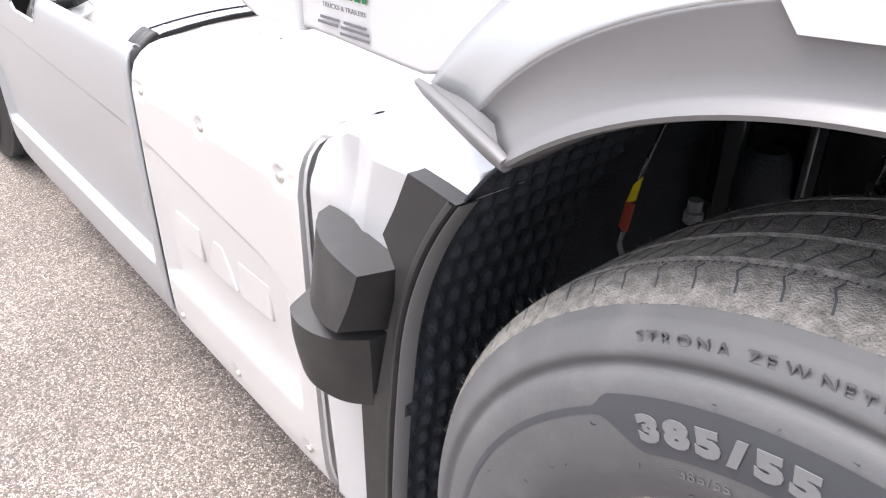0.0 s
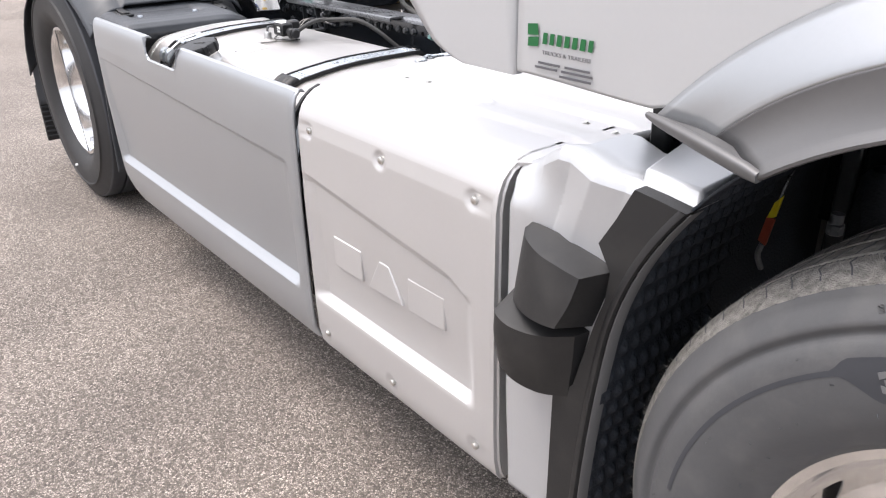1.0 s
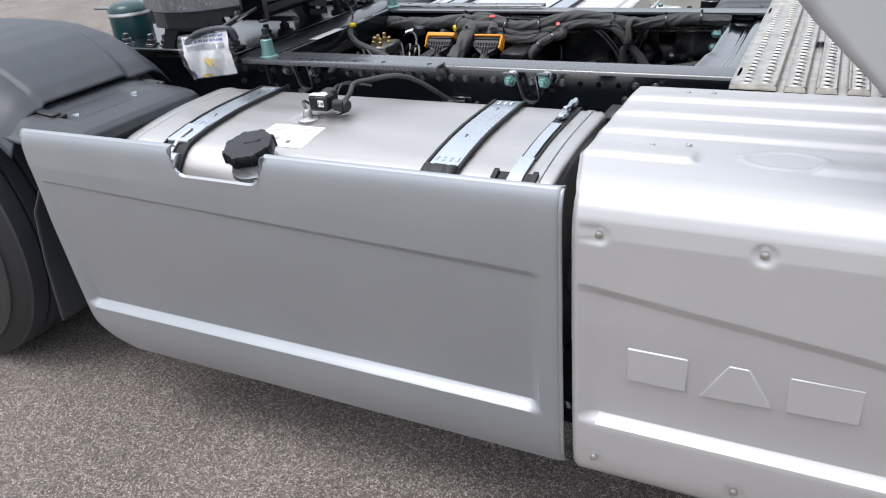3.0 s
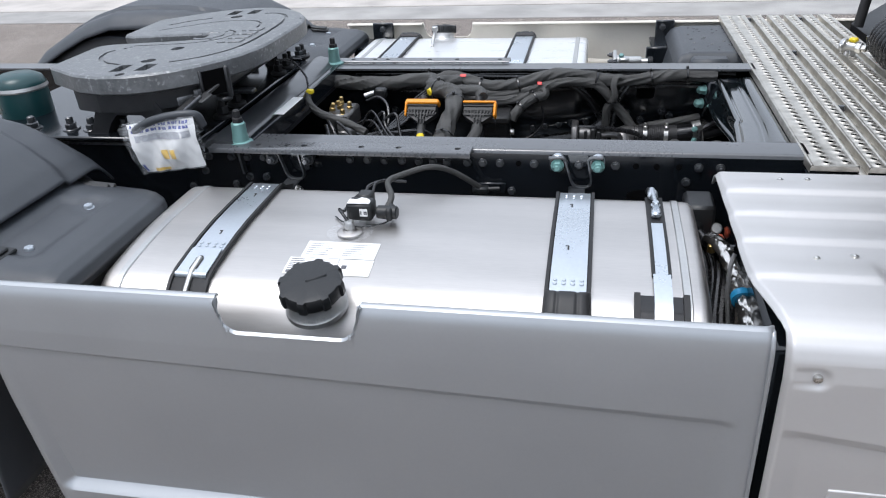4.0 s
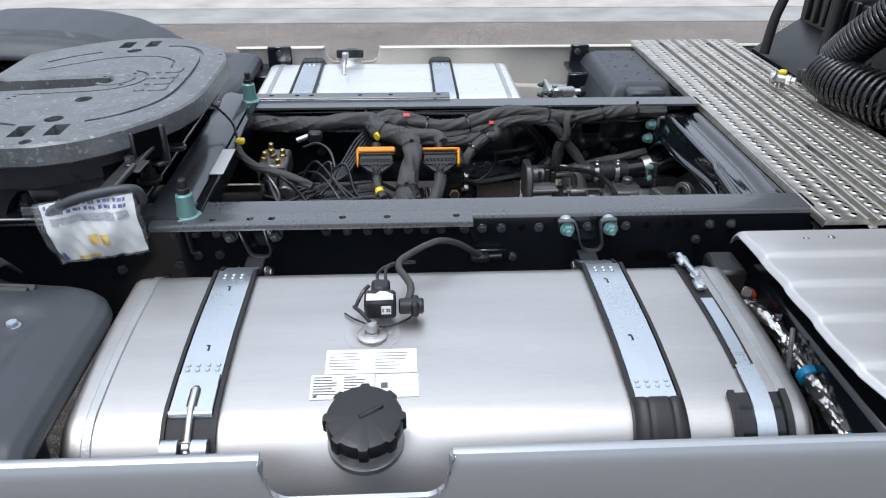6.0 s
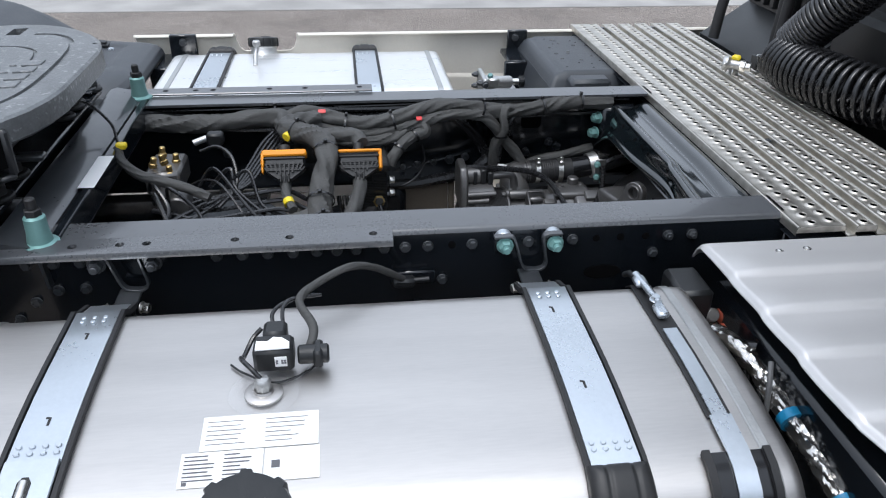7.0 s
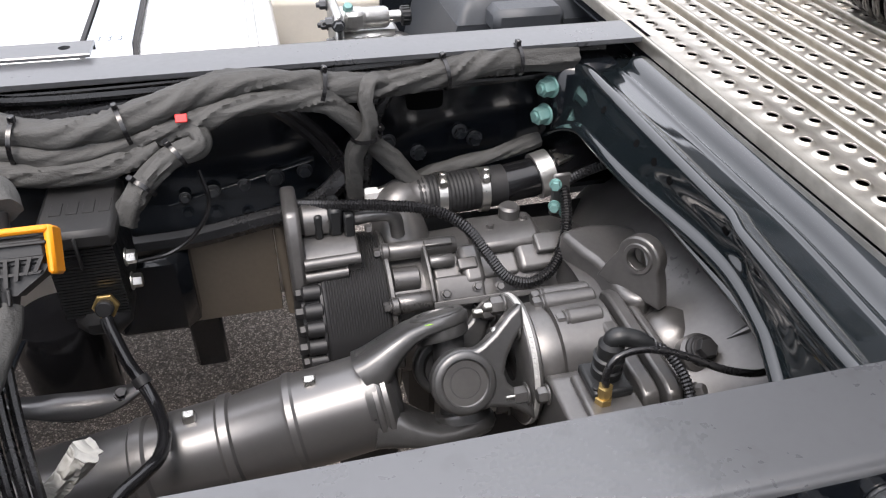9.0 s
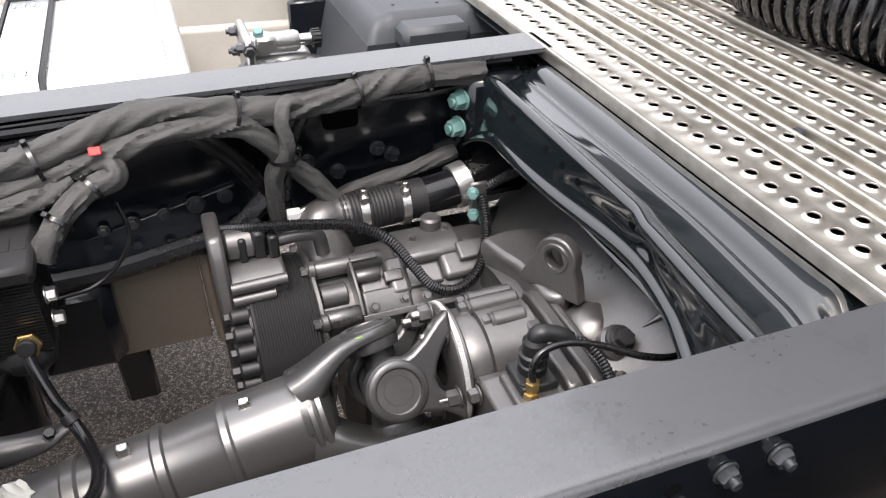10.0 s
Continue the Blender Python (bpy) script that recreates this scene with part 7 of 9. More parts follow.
for k in range(26):
    x, y, r = random.uniform(0.04, 0.2), random.uniform(0.72, 1.12), random.uniform(0.003, 0.009)
    g.lathe([(r, 0), (r * 0.8, 0.0014), (1e-5, 0.002)], Matrix.Translation((x, y, 0.9612)), 8)
tagged(part("water_drops", g, "gloss", box), kind="stuff")
part("latch_strap", G().box(0.02, 0.16, 0.60, 0.67, 0.905, 0.955, 0.012), "plastic", box)
dry = thing("air_valve_unit", (-0.20, 0.70, 0.8), "cast aluminium air valve unit with black fittings", "valve")
part("casting", G().box(-0.268, -0.252, 0.655, 0.79, 0.78, 0.948, 0.004).box(-0.254, -0.135, 0.705, 0.775, 0.80, 0.895, 0.010).box(-0.245, -0.205, 0.69, 0.735, 0.905, 0.938, 0.006), "cast_alu", dry)
part("spool", G().tube([(-0.255, 0.72, 0.918), (-0.225, 0.72, 0.918), (-0.215, 0.72, 0.918), (-0.165, 0.72, 0.918), (-0.158, 0.72, 0.918)], [0.024, 0.024, 0.0205, 0.0205, 0.017], 20), "cast_alu", dry, "turned aluminium spool housing")
part("spool_neck", G().tube([(-0.160, 0.72, 0.918), (-0.132, 0.72, 0.918)], 0.0115, 16), "steel", dry)
for k in range(4):
    part("cylinder", G().lathe([(0.0155, 0.0), (0.0165, 0.07), (0.0150, 0.085), (0.009, 0.092), (1e-5, 0.094)], Matrix.Translation((-0.238 + 0.031 * k, 0.692, 0.80)) @ Matrix.Rotation(radians(6), 4, "X"), 18), "cast_alu", dry)
knob = part("knob", G().cyl(0.017, 0, 0.020, Matrix.Translation((-0.134, 0.72, 0.918)) @ Matrix.Rotation(radians(90), 4, "Y"), 20, 0.003), "black", dry)
for k in range(14):
    a = 2 * math.pi * k / 14
    part("knurl", G().box(-0.132, -0.116, -0.0018, 0.0018, 0.0165, 0.0190, 0.0005, Matrix.Translation((0, 0.72, 0.918)) @ Matrix.Rotation(a, 4, "X")), "black", knob)
part("hex_plug", G().bolt((-0.236, 0.712, 0.936), (0, -0.4, 0.9), 0.010, 0.012), "teal", dry, "teal coated hex plug")
part("elbow", G().tube(curve([(-0.150, 0.70, 0.885), (-0.128, 0.695, 0.880), (-0.118, 0.69, 0.860), (-0.118, 0.685, 0.82)], 5), 0.011, 12), "rubber", dry)
for p in ((-0.269, 0.675, 0.93), (-0.269, 0.775, 0.93), (-0.269, 0.675, 0.89), (-0.269, 0.775, 0.89)):
    part("flange_nut", G().bolt(p, (-1, 0, 0), 0.0095, 0.012, 0.006), "chassis_matt", dry)
for p in ((-0.262, 0.655, 0.93), (-0.262, 0.655, 0.80), (-0.262, 0.655, 0.865)):
    part("bolt", G().bolt(p, (0, -1, 0), 0.010, 0.01), "chassis_matt", dry)
part("hose", G().tube(curve([(-0.235, 0.66, 0.80), (-0.215, 0.62, 0.76), (-0.20, 0.58, 0.68)], 6), 0.016, 12), "cable", dry)
post = thing("filler_vent", (-1.04, 0.985, 0.93), "small silver vent pipe on the tank", "vent pipe")
part("pipe", G().tube(curve([(-1.045, 0.93, 0.93), (-1.045, 0.97, 0.955), (-1.04, 0.985, 0.98), (-1.04, 0.985, 1.0)], 5), 0.008, 10).cyl(0.014, 0, 0.02, Matrix.Translation((-1.04, 0.985, 0.985)), 12, 0.003), "cast_alu", post)

# ---- behind the cab: air lines, coils and frame ----
coup = thing("air_couplings", (0.57, 0.5, 1.0), "steel air couplings with yellow and red caps", "couplings")
for a, b, c, cap in (((0.512, 0.545, 1.022), (0.605, 0.475, 1.020), "yellow", (0.547, 0.531, 1.040)), ((0.632, 0.560, 1.022), (0.715, 0.500, 1.020), "red", (0.668, 0.545, 1.038))):
    a, b = Vector(a), Vector(b)
    q = Matrix.Translation(a) @ (b - a).to_track_quat("Z", "Y").to_matrix().to_4x4()
    body = part("body", G().lathe([(1e-5, 0.0), (0.020, 0.0), (0.023, 0.004), (0.023, 0.016), (0.017, 0.022), (0.0145, 0.030), (0.0145, 0.052), (0.017, 0.054)], q, 24), "cast_alu", coup, "dull alloy coupling body")
    part("hexagon", G().cyl(0.0185, 0.052, 0.072, q, 6, 0.002).cyl(0.013, 0.070, 0.088, q, 6, 0.002), "steel", body)
    part("clamp_lug", G().box(-0.010, 0.010, -0.030, -0.012, 0.002, 0.016, 0.003, q).box(-0.030, -0.014, -0.008, 0.008, 0.003, 0.015, 0.003, q), "cast_alu", body)
    part("foot", G().box(cap[0] - 0.012, cap[0] + 0.012, cap[1] - 0.012, cap[1] + 0.012, CWZ - 0.017, 1.012, 0.003), "cast_alu", body)
    part("hose_tail", G().tube(curve([b, b + Vector((0.03, -0.03, 0.0)), b + Vector((0.06, -0.075, 0.006)), b + Vector((0.075, -0.12, 0.02))], 5), 0.0095, 12), "rubber", coup)
    part("cap", G().box(-0.014, 0.014, -0.012, 0.012, -0.006, 0.010, 0.005, Matrix.Translation(cap) @ Matrix.Rotation(radians(-36), 4, "Z")), c, coup)
part("dust_cap", G().box(0.605, 0.613, 0.505, 0.545, 1.005, 1.050, 0.003), "black", coup)


def coil(pts, turns, R, r, label):
    line = curve(pts, 24)
    root = thing("air_coil", pts[0], label, "coiled hose", "coiled hoses")
    N = turns * 18
    P = []
    for i in range(N + 1):
        f = i / N * (len(line) - 1.001)
        k = int(f)
        p = line[k].lerp(line[k + 1], f - k)
        t = (line[k + 1] - line[k]).normalized()
        u = t.cross(Vector((0, 0, 1))).normalized()
        w = t.cross(u)
        a = 2 * math.pi * i / 18
        P.append(p + (u * math.cos(a) + w * math.sin(a)) * R)
    part("hose", G().tube(P, r, 9), "cable", root, smooth=60)
    for p, d in ((line[0], line[0] - line[1]), (line[-1], line[-1] - line[-2])):
        d = d.normalized()
        part("end_fitting", G().tube([p, p + d * 0.05], 0.014, 12), "rubber", root)
    return root


coil([(0.625, 0.40, 1.085), (0.63, 0.30, 1.070), (0.655, 0.18, 1.069), (0.70, 0.05, 1.069), (0.77, -0.07, 1.08), (0.85, -0.16, 1.12)], 27, 0.074, 0.0085, "black coiled air hose lying on the catwalk")
coil([(0.64, 0.38, 1.12), (0.665, 0.31, 1.21), (0.715, 0.21, 1.33), (0.76, 0.10, 1.48)], 30, 0.060, 0.0070, "black coiled air hose hanging behind the cab")
frame_ob = thing("cab_rear_frame", (0.85, 0.8, 0.7), "black tubular frame and cladding behind the cab", "frame")
for pts, r in (([(0.70, 1.02, 0.98), (0.72, 1.03, 1.12), (0.76, 1.03, 1.30), (0.78, 1.02, 1.70)], 0.020), ([(0.82, 0.78, 0.95), (0.83, 0.78, 1.2), (0.85, 0.78, 1.7)], 0.026), ([(0.72, 0.62, 0.98), (0.735, 0.62, 1.15), (0.76, 0.63, 1.7)], 0.016)):
    part("tube", G().tube(curve(pts, 6), r, 12), "rubber", frame_ob)
part("cladding", G().box(0.90, 1.0, -0.42, 1.2, 0.55, 1.32, 0.03), "black", frame_ob)
part("tray", G().prism([(0.72, 0.96), (0.92, 1.10), (0.95, 1.10), (0.95, 0.92), (0.72, 0.92)], 0.55, 1.18, "y"), "black", frame_ob)
for k in range(8):
    part("fin", G().box(0.88, 0.925, 0.60 + 0.07 * k, 0.635 + 0.07 * k, 1.10, 1.24, 0.006), "black", frame_ob)
part("cooler", G().box(0.80, 0.93, -0.35, 0.45, 1.00, 1.22, 0.02), "black", frame_ob)

# ---- gearbox bay between the rails ----
AX = lambda x, y, z: Matrix.Translation((x, y, z)) @ Matrix.Rotation(radians(90), 4, "Y")

# retarder drum with fine ribs, end plate and bolts
ret = thing("retarder", (-0.3, 0.25, 0.45), "matt black cast retarder with a finely ribbed drum", "retarder")
RY, RZ = 0.24, 0.60


def on_drum(x, deg, r):
    """A point of the housing at an angle round its axis, 0 facing the near rail and 90 up."""
    return (x, RY - r * math.cos(radians(deg)), RZ + r * math.sin(radians(deg)))


def drum_pt(u, v):
    k = u * 50
    x = -0.3665 + 0.0985 * u
    tooth = 0.0013 * (1 if int(round(k)) % 2 else -0.3)
    edge = 0.008 * (max(0.0, 1 - u * 22) ** 2 + max(0.0, 1 - (1 - u) * 22) ** 2)
    if v < 0.7:
        a = 140 - 140 * v / 0.7
        return on_drum(x, a, 0.130 - edge + tooth * smoothstep(12, 45, a))
    return (x, RY - 0.130 + edge, RZ - 0.22 * (v - 0.7) / 0.3)


part("ribbed_drum", G().grid(51, 44, drum_pt), "drum_black", ret, smooth=25)
q = AX(-0.372, RY, RZ)
part("end_plate", G().lathe([(0.02, -0.036), (0.09, -0.034), (0.105, -0.026), (0.112, 0.0), (0.126, 0.002), (0.126, 0.006)], q, 48), "drum_black", ret)
for k, deg in enumerate((60, 46, 33, 20, 8, -4)):
    p = on_drum(-0.392, deg, 0.117)
    part("end_bolt", G().cyl(0.0125, -0.004, 0.026, AX(*p), 14, 0.003).cyl(0.009, -0.014 - 0.003 * (k % 2), -0.003, AX(*p), 6, 0.002), "drum_black", ret)
# control valve on the drum: upright plate, ribbed shelf and plug
plate = part("valve_plate", G().prism([(0.185, 0.69), (0.20, 0.79), (0.222, 0.818), (0.300, 0.818), (0.325, 0.80), (0.325, 0.69)], -0.408, -0.385, "x"), "gear", ret)
soften(plate, 0.006)
soften(part("valve_shelf", G().prism([(0.195, 0.705), (0.195, 0.745), (0.215, 0.756), (0.31, 0.756), (0.31, 0.705)], -0.387, -0.302, "x"), "gear", ret), 0.005)
for yy, zz in ((0.196, 0.742), (0.192, 0.722), (0.190, 0.704)):
    part("shelf_rib", G().tube([(-0.386, yy, zz), (-0.345 + (zz - 0.70), yy, zz + 0.002)], 0.009, 10), "gear", ret)
part("valve_cap", G().cyl(0.024, 0, 0.048, AX(-0.385, 0.262, 0.777), 18, 0.006), "gear", ret)
part("valve_plug", G().box(-0.342, -0.322, 0.240, 0.288, 0.755, 0.802, 0.004), "black", ret)
part("valve_plug", G().box(-0.320, -0.304, 0.234, 0.280, 0.755, 0.795, 0.003), "black", ret)
part("valve_rib", G().box(-0.364, -0.352, 0.236, 0.246, 0.755, 0.797, 0.003), "black", ret)
part("shelf_screw", G().cyl(0.007, 0, 0.006, Matrix.Translation((-0.318, 0.194, 0.742)) @ Matrix.Rotation(radians(90), 4, "X"), 12, 0.002), "black", ret)
part("elbow", G().tube(curve([(-0.305, 0.255, 0.775), (-0.272, 0.252, 0.780), (-0.243, 0.250, 0.774), (-0.236, 0.248, 0.74)], 6), 0.0115, 14), "gear", ret)
part("flange_ring", G().lathe([(0.05, 0.0), (0.132, 0.0), (0.135, 0.002), (0.135, 0.007), (0.132, 0.009), (0.05, 0.009)], AX(-0.2685, RY, RZ), 64), "gear", ret)
for deg in (80, 41, 4, 118):
    x, y, z = on_drum(-0.268, deg, 0.134)
    part("flange_lug", G().cyl(0.014, -0.001, 0.011, AX(x, y, z), 18, 0.002), "gear", ret)
    part("flange_bolt", G().bolt((x - 0.001, y, z), (-1, 0, 0), 0.0085, 0.009), "gear", ret)

gear = thing("gearbox", (0.1, 0.05, 0.4), "matt black cast gearbox housing with ribs and bosses", "gearbox")
part("side_housing", G().lathe([(0.02, 0.0), (0.108, 0.0), (0.108, 0.055), (0.116, 0.060), (0.120, 0.16), (0.118, 0.30), (0.10, 0.34)], AX(-0.258, RY, RZ), 48), "gear", gear, smooth=40)


def boss(name, x0, x1, deg, r, rad, taper=1.0):
    a, b = Vector(on_drum(x0, deg, r)), Vector(on_drum(x1, deg, r))
    return part(name, G().tube([a, a.lerp(b, 0.05), a.lerp(b, 0.95), b], [rad * 0.86, rad, rad * taper, rad * taper * 0.86], 18), "gear", gear)


def slab(name, x0, x1, d0, d1, r0, r1, w=0.006):
    """A cast block on the housing between two angles and two radii."""
    n = 6
    P = [(on_drum(0, d0 + (d1 - d0) * i / n, r1)[1:]) for i in range(n + 1)] + [(on_drum(0, d1 + (d0 - d1) * i / n, r0)[1:]) for i in range(n + 1)]
    return soften(part(name, G().prism(P, x0, x1, "x"), "gear", gear), w, 3)


boss("upper_boss", -0.262, -0.150, 83, 0.126, 0.0145)
boss("lower_boss", -0.262, -0.204, 42, 0.124, 0.0155)
boss("middle_boss", -0.200, -0.162, 67, 0.134, 0.0105)
boss("cross_boss", -0.258, -0.215, 63, 0.104, 0.020)
slab("bracket_web", -0.207, -0.201, 40, 78, 0.10, 0.144, 0.002)
slab("bracket_lip", -0.203, -0.158, 77, 82, 0.138, 0.145, 0.002)
slab("stepped_cover", -0.200, -0.122, 38, 56, 0.10, 0.136, 0.007)
slab("stepped_cover", -0.196, -0.150, 50, 66, 0.10, 0.128, 0.008)
slab("stepped_cover", -0.152, -0.118, 48, 78, 0.10, 0.138, 0.010)
slab("cover_step", -0.124, -0.06, 52, 70, 0.10, 0.126, 0.010)
slab("cover_step", -0.125, -0.01, 70, 108, 0.10, 0.140, 0.012)
slab("cover_step", -0.06, 0.01, 52, 84, 0.10, 0.134, 0.012)
slab("cover_step", -0.03, 0.02, 62, 76, 0.10, 0.146, 0.010)
slab("cover_pad", -0.158, -0.128, 58, 66, 0.12, 0.142, 0.003)
slab("parting_flange", -0.205, 0.01, 36, 40, 0.10, 0.142, 0.002)
part("filler_boss", G().cyl(0.017, -0.02, 0.022, Matrix.Translation((-0.05, 0.262, 0.738)), 20, 0.004), "gear", gear)
for x, deg in ((-0.185, 44), (-0.135, 46), (-0.10, 44), (-0.055, 46), (-0.015, 48), (-0.09, 88), (-0.03, 94)):
    p, d = on_drum(x, deg, 0.139), Vector(on_drum(0, deg, 1)) - Vector((0, RY, RZ))
    part("case_bolt", G().bolt(p, d, 0.0065, 0.006), "gear", gear)
for x in (-0.175, -0.14, -0.09, -0.045):
    boss("cast_rib", x, x + 0.005, 30, 0.118, 0.012)
part("inner_case", G().box(-0.225, 0.18, 0.20, 0.41, 0.34, 0.675, 0.03), "drum_black", gear)
part("lower_case", G().box(-0.20, 0.10, -0.02, 0.16, 0.36, 0.628, 0.02), "drum_black", gear)
part("coolant_stub", G().tube(curve([(-0.225, 0.29, 0.70), (-0.225, 0.315, 0.745), (-0.20, 0.325, 0.752), (-0.17, 0.325, 0.754)], 6), [0.05, 0.048, 0.046, 0.044, 0.042, 0.041, 0.040, 0.040, 0.039, 0.039, 0.038, 0.038, 0.037, 0.036, 0.035, 0.035, 0.035, 0.035, 0.034][:19], 18), "gear", gear)


# bell housing cone and the bracketed ear
def bell(u, v):
    a = radians(-40 + 260 * v)
    x = 0.0 + 0.55 * u
    r = 0.215 + 0.085 * smoothstep(0.05, 0.40, u) + 0.05 * u + 0.007 * math.cos(a * 7) * (1 - u) ** 2
    r *= 1 + 0.05 * math.sin(a * 2 + 0.6)
    return (x, 0.06 - 1.40 * r * math.cos(a), 0.535 + r * 0.95 * math.sin(a))


part("bell_housing", G().grid(40, 90, bell), "gear", gear, smooth=60)
for v0, u0, u1 in ((0.40, 0.22, 0.42), (0.30, 0.18, 0.34), (0.21, 0.30, 0.42)):
    ribs = [Vector(bell(u0 + (u1 - u0) * i / 6, v0 + 0.015 * i / 6)) for i in range(7)]
    part("bell_rib", G().tube(ribs, [0.001, 0.005, 0.007, 0.007, 0.006, 0.004, 0.001], 8), "gear", gear)
web_line = [(-0.004, 0.165), (0.055, 0.175), (0.115, 0.150), (0.110, 0.10), (0.085, 0.045), (0.072, 0.002), (0.050, -0.014), (0.028, 0.004), (0.024, 0.045), (0.022, 0.080), (0.008, 0.120)]
web = part("ear_web", G().prism([(p.x, p.y) for p in curve([(x, y, 0) for x, y in web_line + web_line[:1]], 4)[:-1]], 0.62, 0.768, "z"), "gear", gear, smooth=50)
soften(web, 0.010, 3)
for k, w in enumerate((0.007, 0.011, 0.009)):
    part("cast_mark", G().box(0.048 - w / 2, 0.048 + w / 2, 0.020 + 0.022 * k, 0.030 + 0.022 * k, 0.767, 0.7695, 0.0008), "gear", gear)
lug_m = Matrix.Translation((0.054, 0.018, 0.815)) @ Vector((-0.86, -0.48, 0.12)).to_track_quat("Z", "Y").to_matrix().to_4x4()
lug_line = [(0.033 * math.cos(radians(a)), 0.033 * math.sin(radians(a))) for a in range(-10, 191, 15)]
lug_line += [(-0.042, -0.020), (-0.056, -0.055), (0.050, -0.055), (0.040, -0.022)]
lug = part("lifting_lug", G().prism(lug_line, -0.011, 0.011, "z", lug_m), "gear", gear)
carve(lug, G().prism(disc(0, 0.002, 0.0165, 28), -0.05, 0.05, "z", lug_m))
soften(lug, 0.003)
part("lug_ring", G().lathe([(0.0165, 0.010), (0.0165, 0.013), (0.021, 0.0135), (0.023, 0.010)], lug_m @ Matrix.Translation((0, 0.002, 0)), 28), "gear", gear)
part("bolt_pad", G().cyl(0.026, -0.05, -0.002, Matrix.Translation((0.088, -0.108, 0.752)) @ Matrix.Rotation(radians(35), 4, "X"), 24, 0.005), "gear", gear)
part("big_bolt", G().cyl(0.021, -0.03, 0.003, Matrix.Translation((0.088, -0.108, 0.755)) @ Matrix.Rotation(radians(35), 4, "X"), 24, 0.003).bolt((0.088, -0.110, 0.757), (0, -0.57, 0.82), 0.014, 0.012), "drum_black", gear)
part("case_hump", G().lathe([(0.05, -0.02), (0.044, 0.02), (0.03, 0.036), (1e-5, 0.04)], Matrix.Translation((0.085, -0.045, 0.715)) @ Matrix.Rotation(radians(25), 4, "X"), 28), "gear", gear, smooth=60)
# rear cover: three ridged plates across the housing
for x0, x1, top, ya, yb in ((-0.016, 0.006, 0.752, -0.165, 0.030), (0.010, 0.030, 0.760, -0.175, 0.040), (0.034, 0.047, 0.755, -0.175, 0.036)):
    poly = [(ya, 0.56), (ya, top - 0.02), (ya + 0.008, top - 0.005), (ya + 0.025, top), (yb - 0.02, top), (yb - 0.004, top - 0.008), (yb, top - 0.025), (yb, 0.56)]
    soften(part("rear_cover", G().prism(poly, x0, x1, "x"), "gear", gear), 0.004)
part("rear_housing", G().lathe([(0.03, -0.012), (0.076, -0.010), (0.080, 0.0), (0.080, 0.018), (0.073, 0.020), (0.073, 0.024), (0.080, 0.026), (0.082, 0.10)], AX(-0.100, -0.0, 0.675), 48), "gear", gear)
soften(part("shift_block", G().prism([(-0.28, 0.58), (-0.28, 0.728), (-0.095, 0.735), (-0.075, 0.722), (-0.07, 0.58)], -0.112, -0.015, "x"), "gear", gear), 0.006)
soften(part("shift_pad", G().prism([(-0.20, 0.72), (-0.20, 0.742), (-0.10, 0.744), (-0.095, 0.72)], -0.088, -0.020, "x"), "gear", gear), 0.004)
for p, h in (((-0.078, 0.030, 0.748), 0.075), ((-0.072, 0.050, 0.742), 0.07), ((-0.058, -0.008, 0.748), 0.05)):
    part("bolt_boss", G().cyl(0.0150, 0.0, h, AX(*p), 18, 0.003), "gear", gear)
    part("boss_bolt", G().bolt(p, (-1, 0, 0), 0.0115, 0.011), "gear", gear)
part("cover_bolt", G().bolt((-0.113, -0.098, 0.712), (-1, 0, 0), 0.011, 0.012), "gear", gear)
part("cover_bolt", G().bolt((0.048, -0.165, 0.748), (0.6, -0.5, 0.6), 0.009, 0.010), "gear", gear)
soften(part("sensor_foot", G().prism([(-0.150, 0.742), (-0.150, 0.756), (-0.095, 0.756), (-0.095, 0.742)], -0.078, -0.026, "x"), "black", gear), 0.004)
part("speed_sensor", G().lathe([(1e-5, 0.0), (0.019, 0.0), (0.019, 0.016), (0.0165, 0.018), (0.0165, 0.026), (0.0195, 0.027), (0.0195, 0.033), (0.016, 0.035), (0.016, 0.052), (0.012, 0.057), (1e-5, 0.058)], Matrix.Translation((-0.050, -0.118, 0.752)), 20), "black", gear, "black speed sensor plug")
for dx, dy in ((-0.02, -0.018), (0.018, 0.016)):
    part("sensor_screw", G().cyl(0.0055, 0, 0.005, Matrix.Translation((-0.052 + dx, -0.122 + dy, 0.755)), 10, 0.001), "black", gear)
part("sensor_elbow", G().tube(curve([(-0.050, -0.118, 0.800), (-0.046, -0.118, 0.813), (-0.026, -0.123, 0.812), (-0.006, -0.130, 0.803)], 5), [0.0125] * 8 + [0.0115] * 6 + [0.010] * 2, 14), "black", gear)
part("brass_fitting", G().cyl(0.011, 0, 0.010, Matrix.Translation((-0.066, -0.150, 0.742)), 6, 0.001).cyl(0.008, 0.008, 0.018, Matrix.Translation((-0.066, -0.150, 0.742)), 14, 0.001).cyl(0.0095, 0.016, 0.027, Matrix.Translation((-0.066, -0.150, 0.742)), 6, 0.001), "brass", gear, "brass air fitting")
part("air_pipe", G().tube(curve([(-0.066, -0.150, 0.766), (-0.066, -0.146, 0.785), (-0.052, -0.140, 0.803), (-0.015, -0.138, 0.806), (0.03, -0.15, 0.797), (0.08, -0.175, 0.785), (0.13, -0.18, 0.78), (0.18, -0.15, 0.79)], 8), 0.0048, 10), "cable", gear)


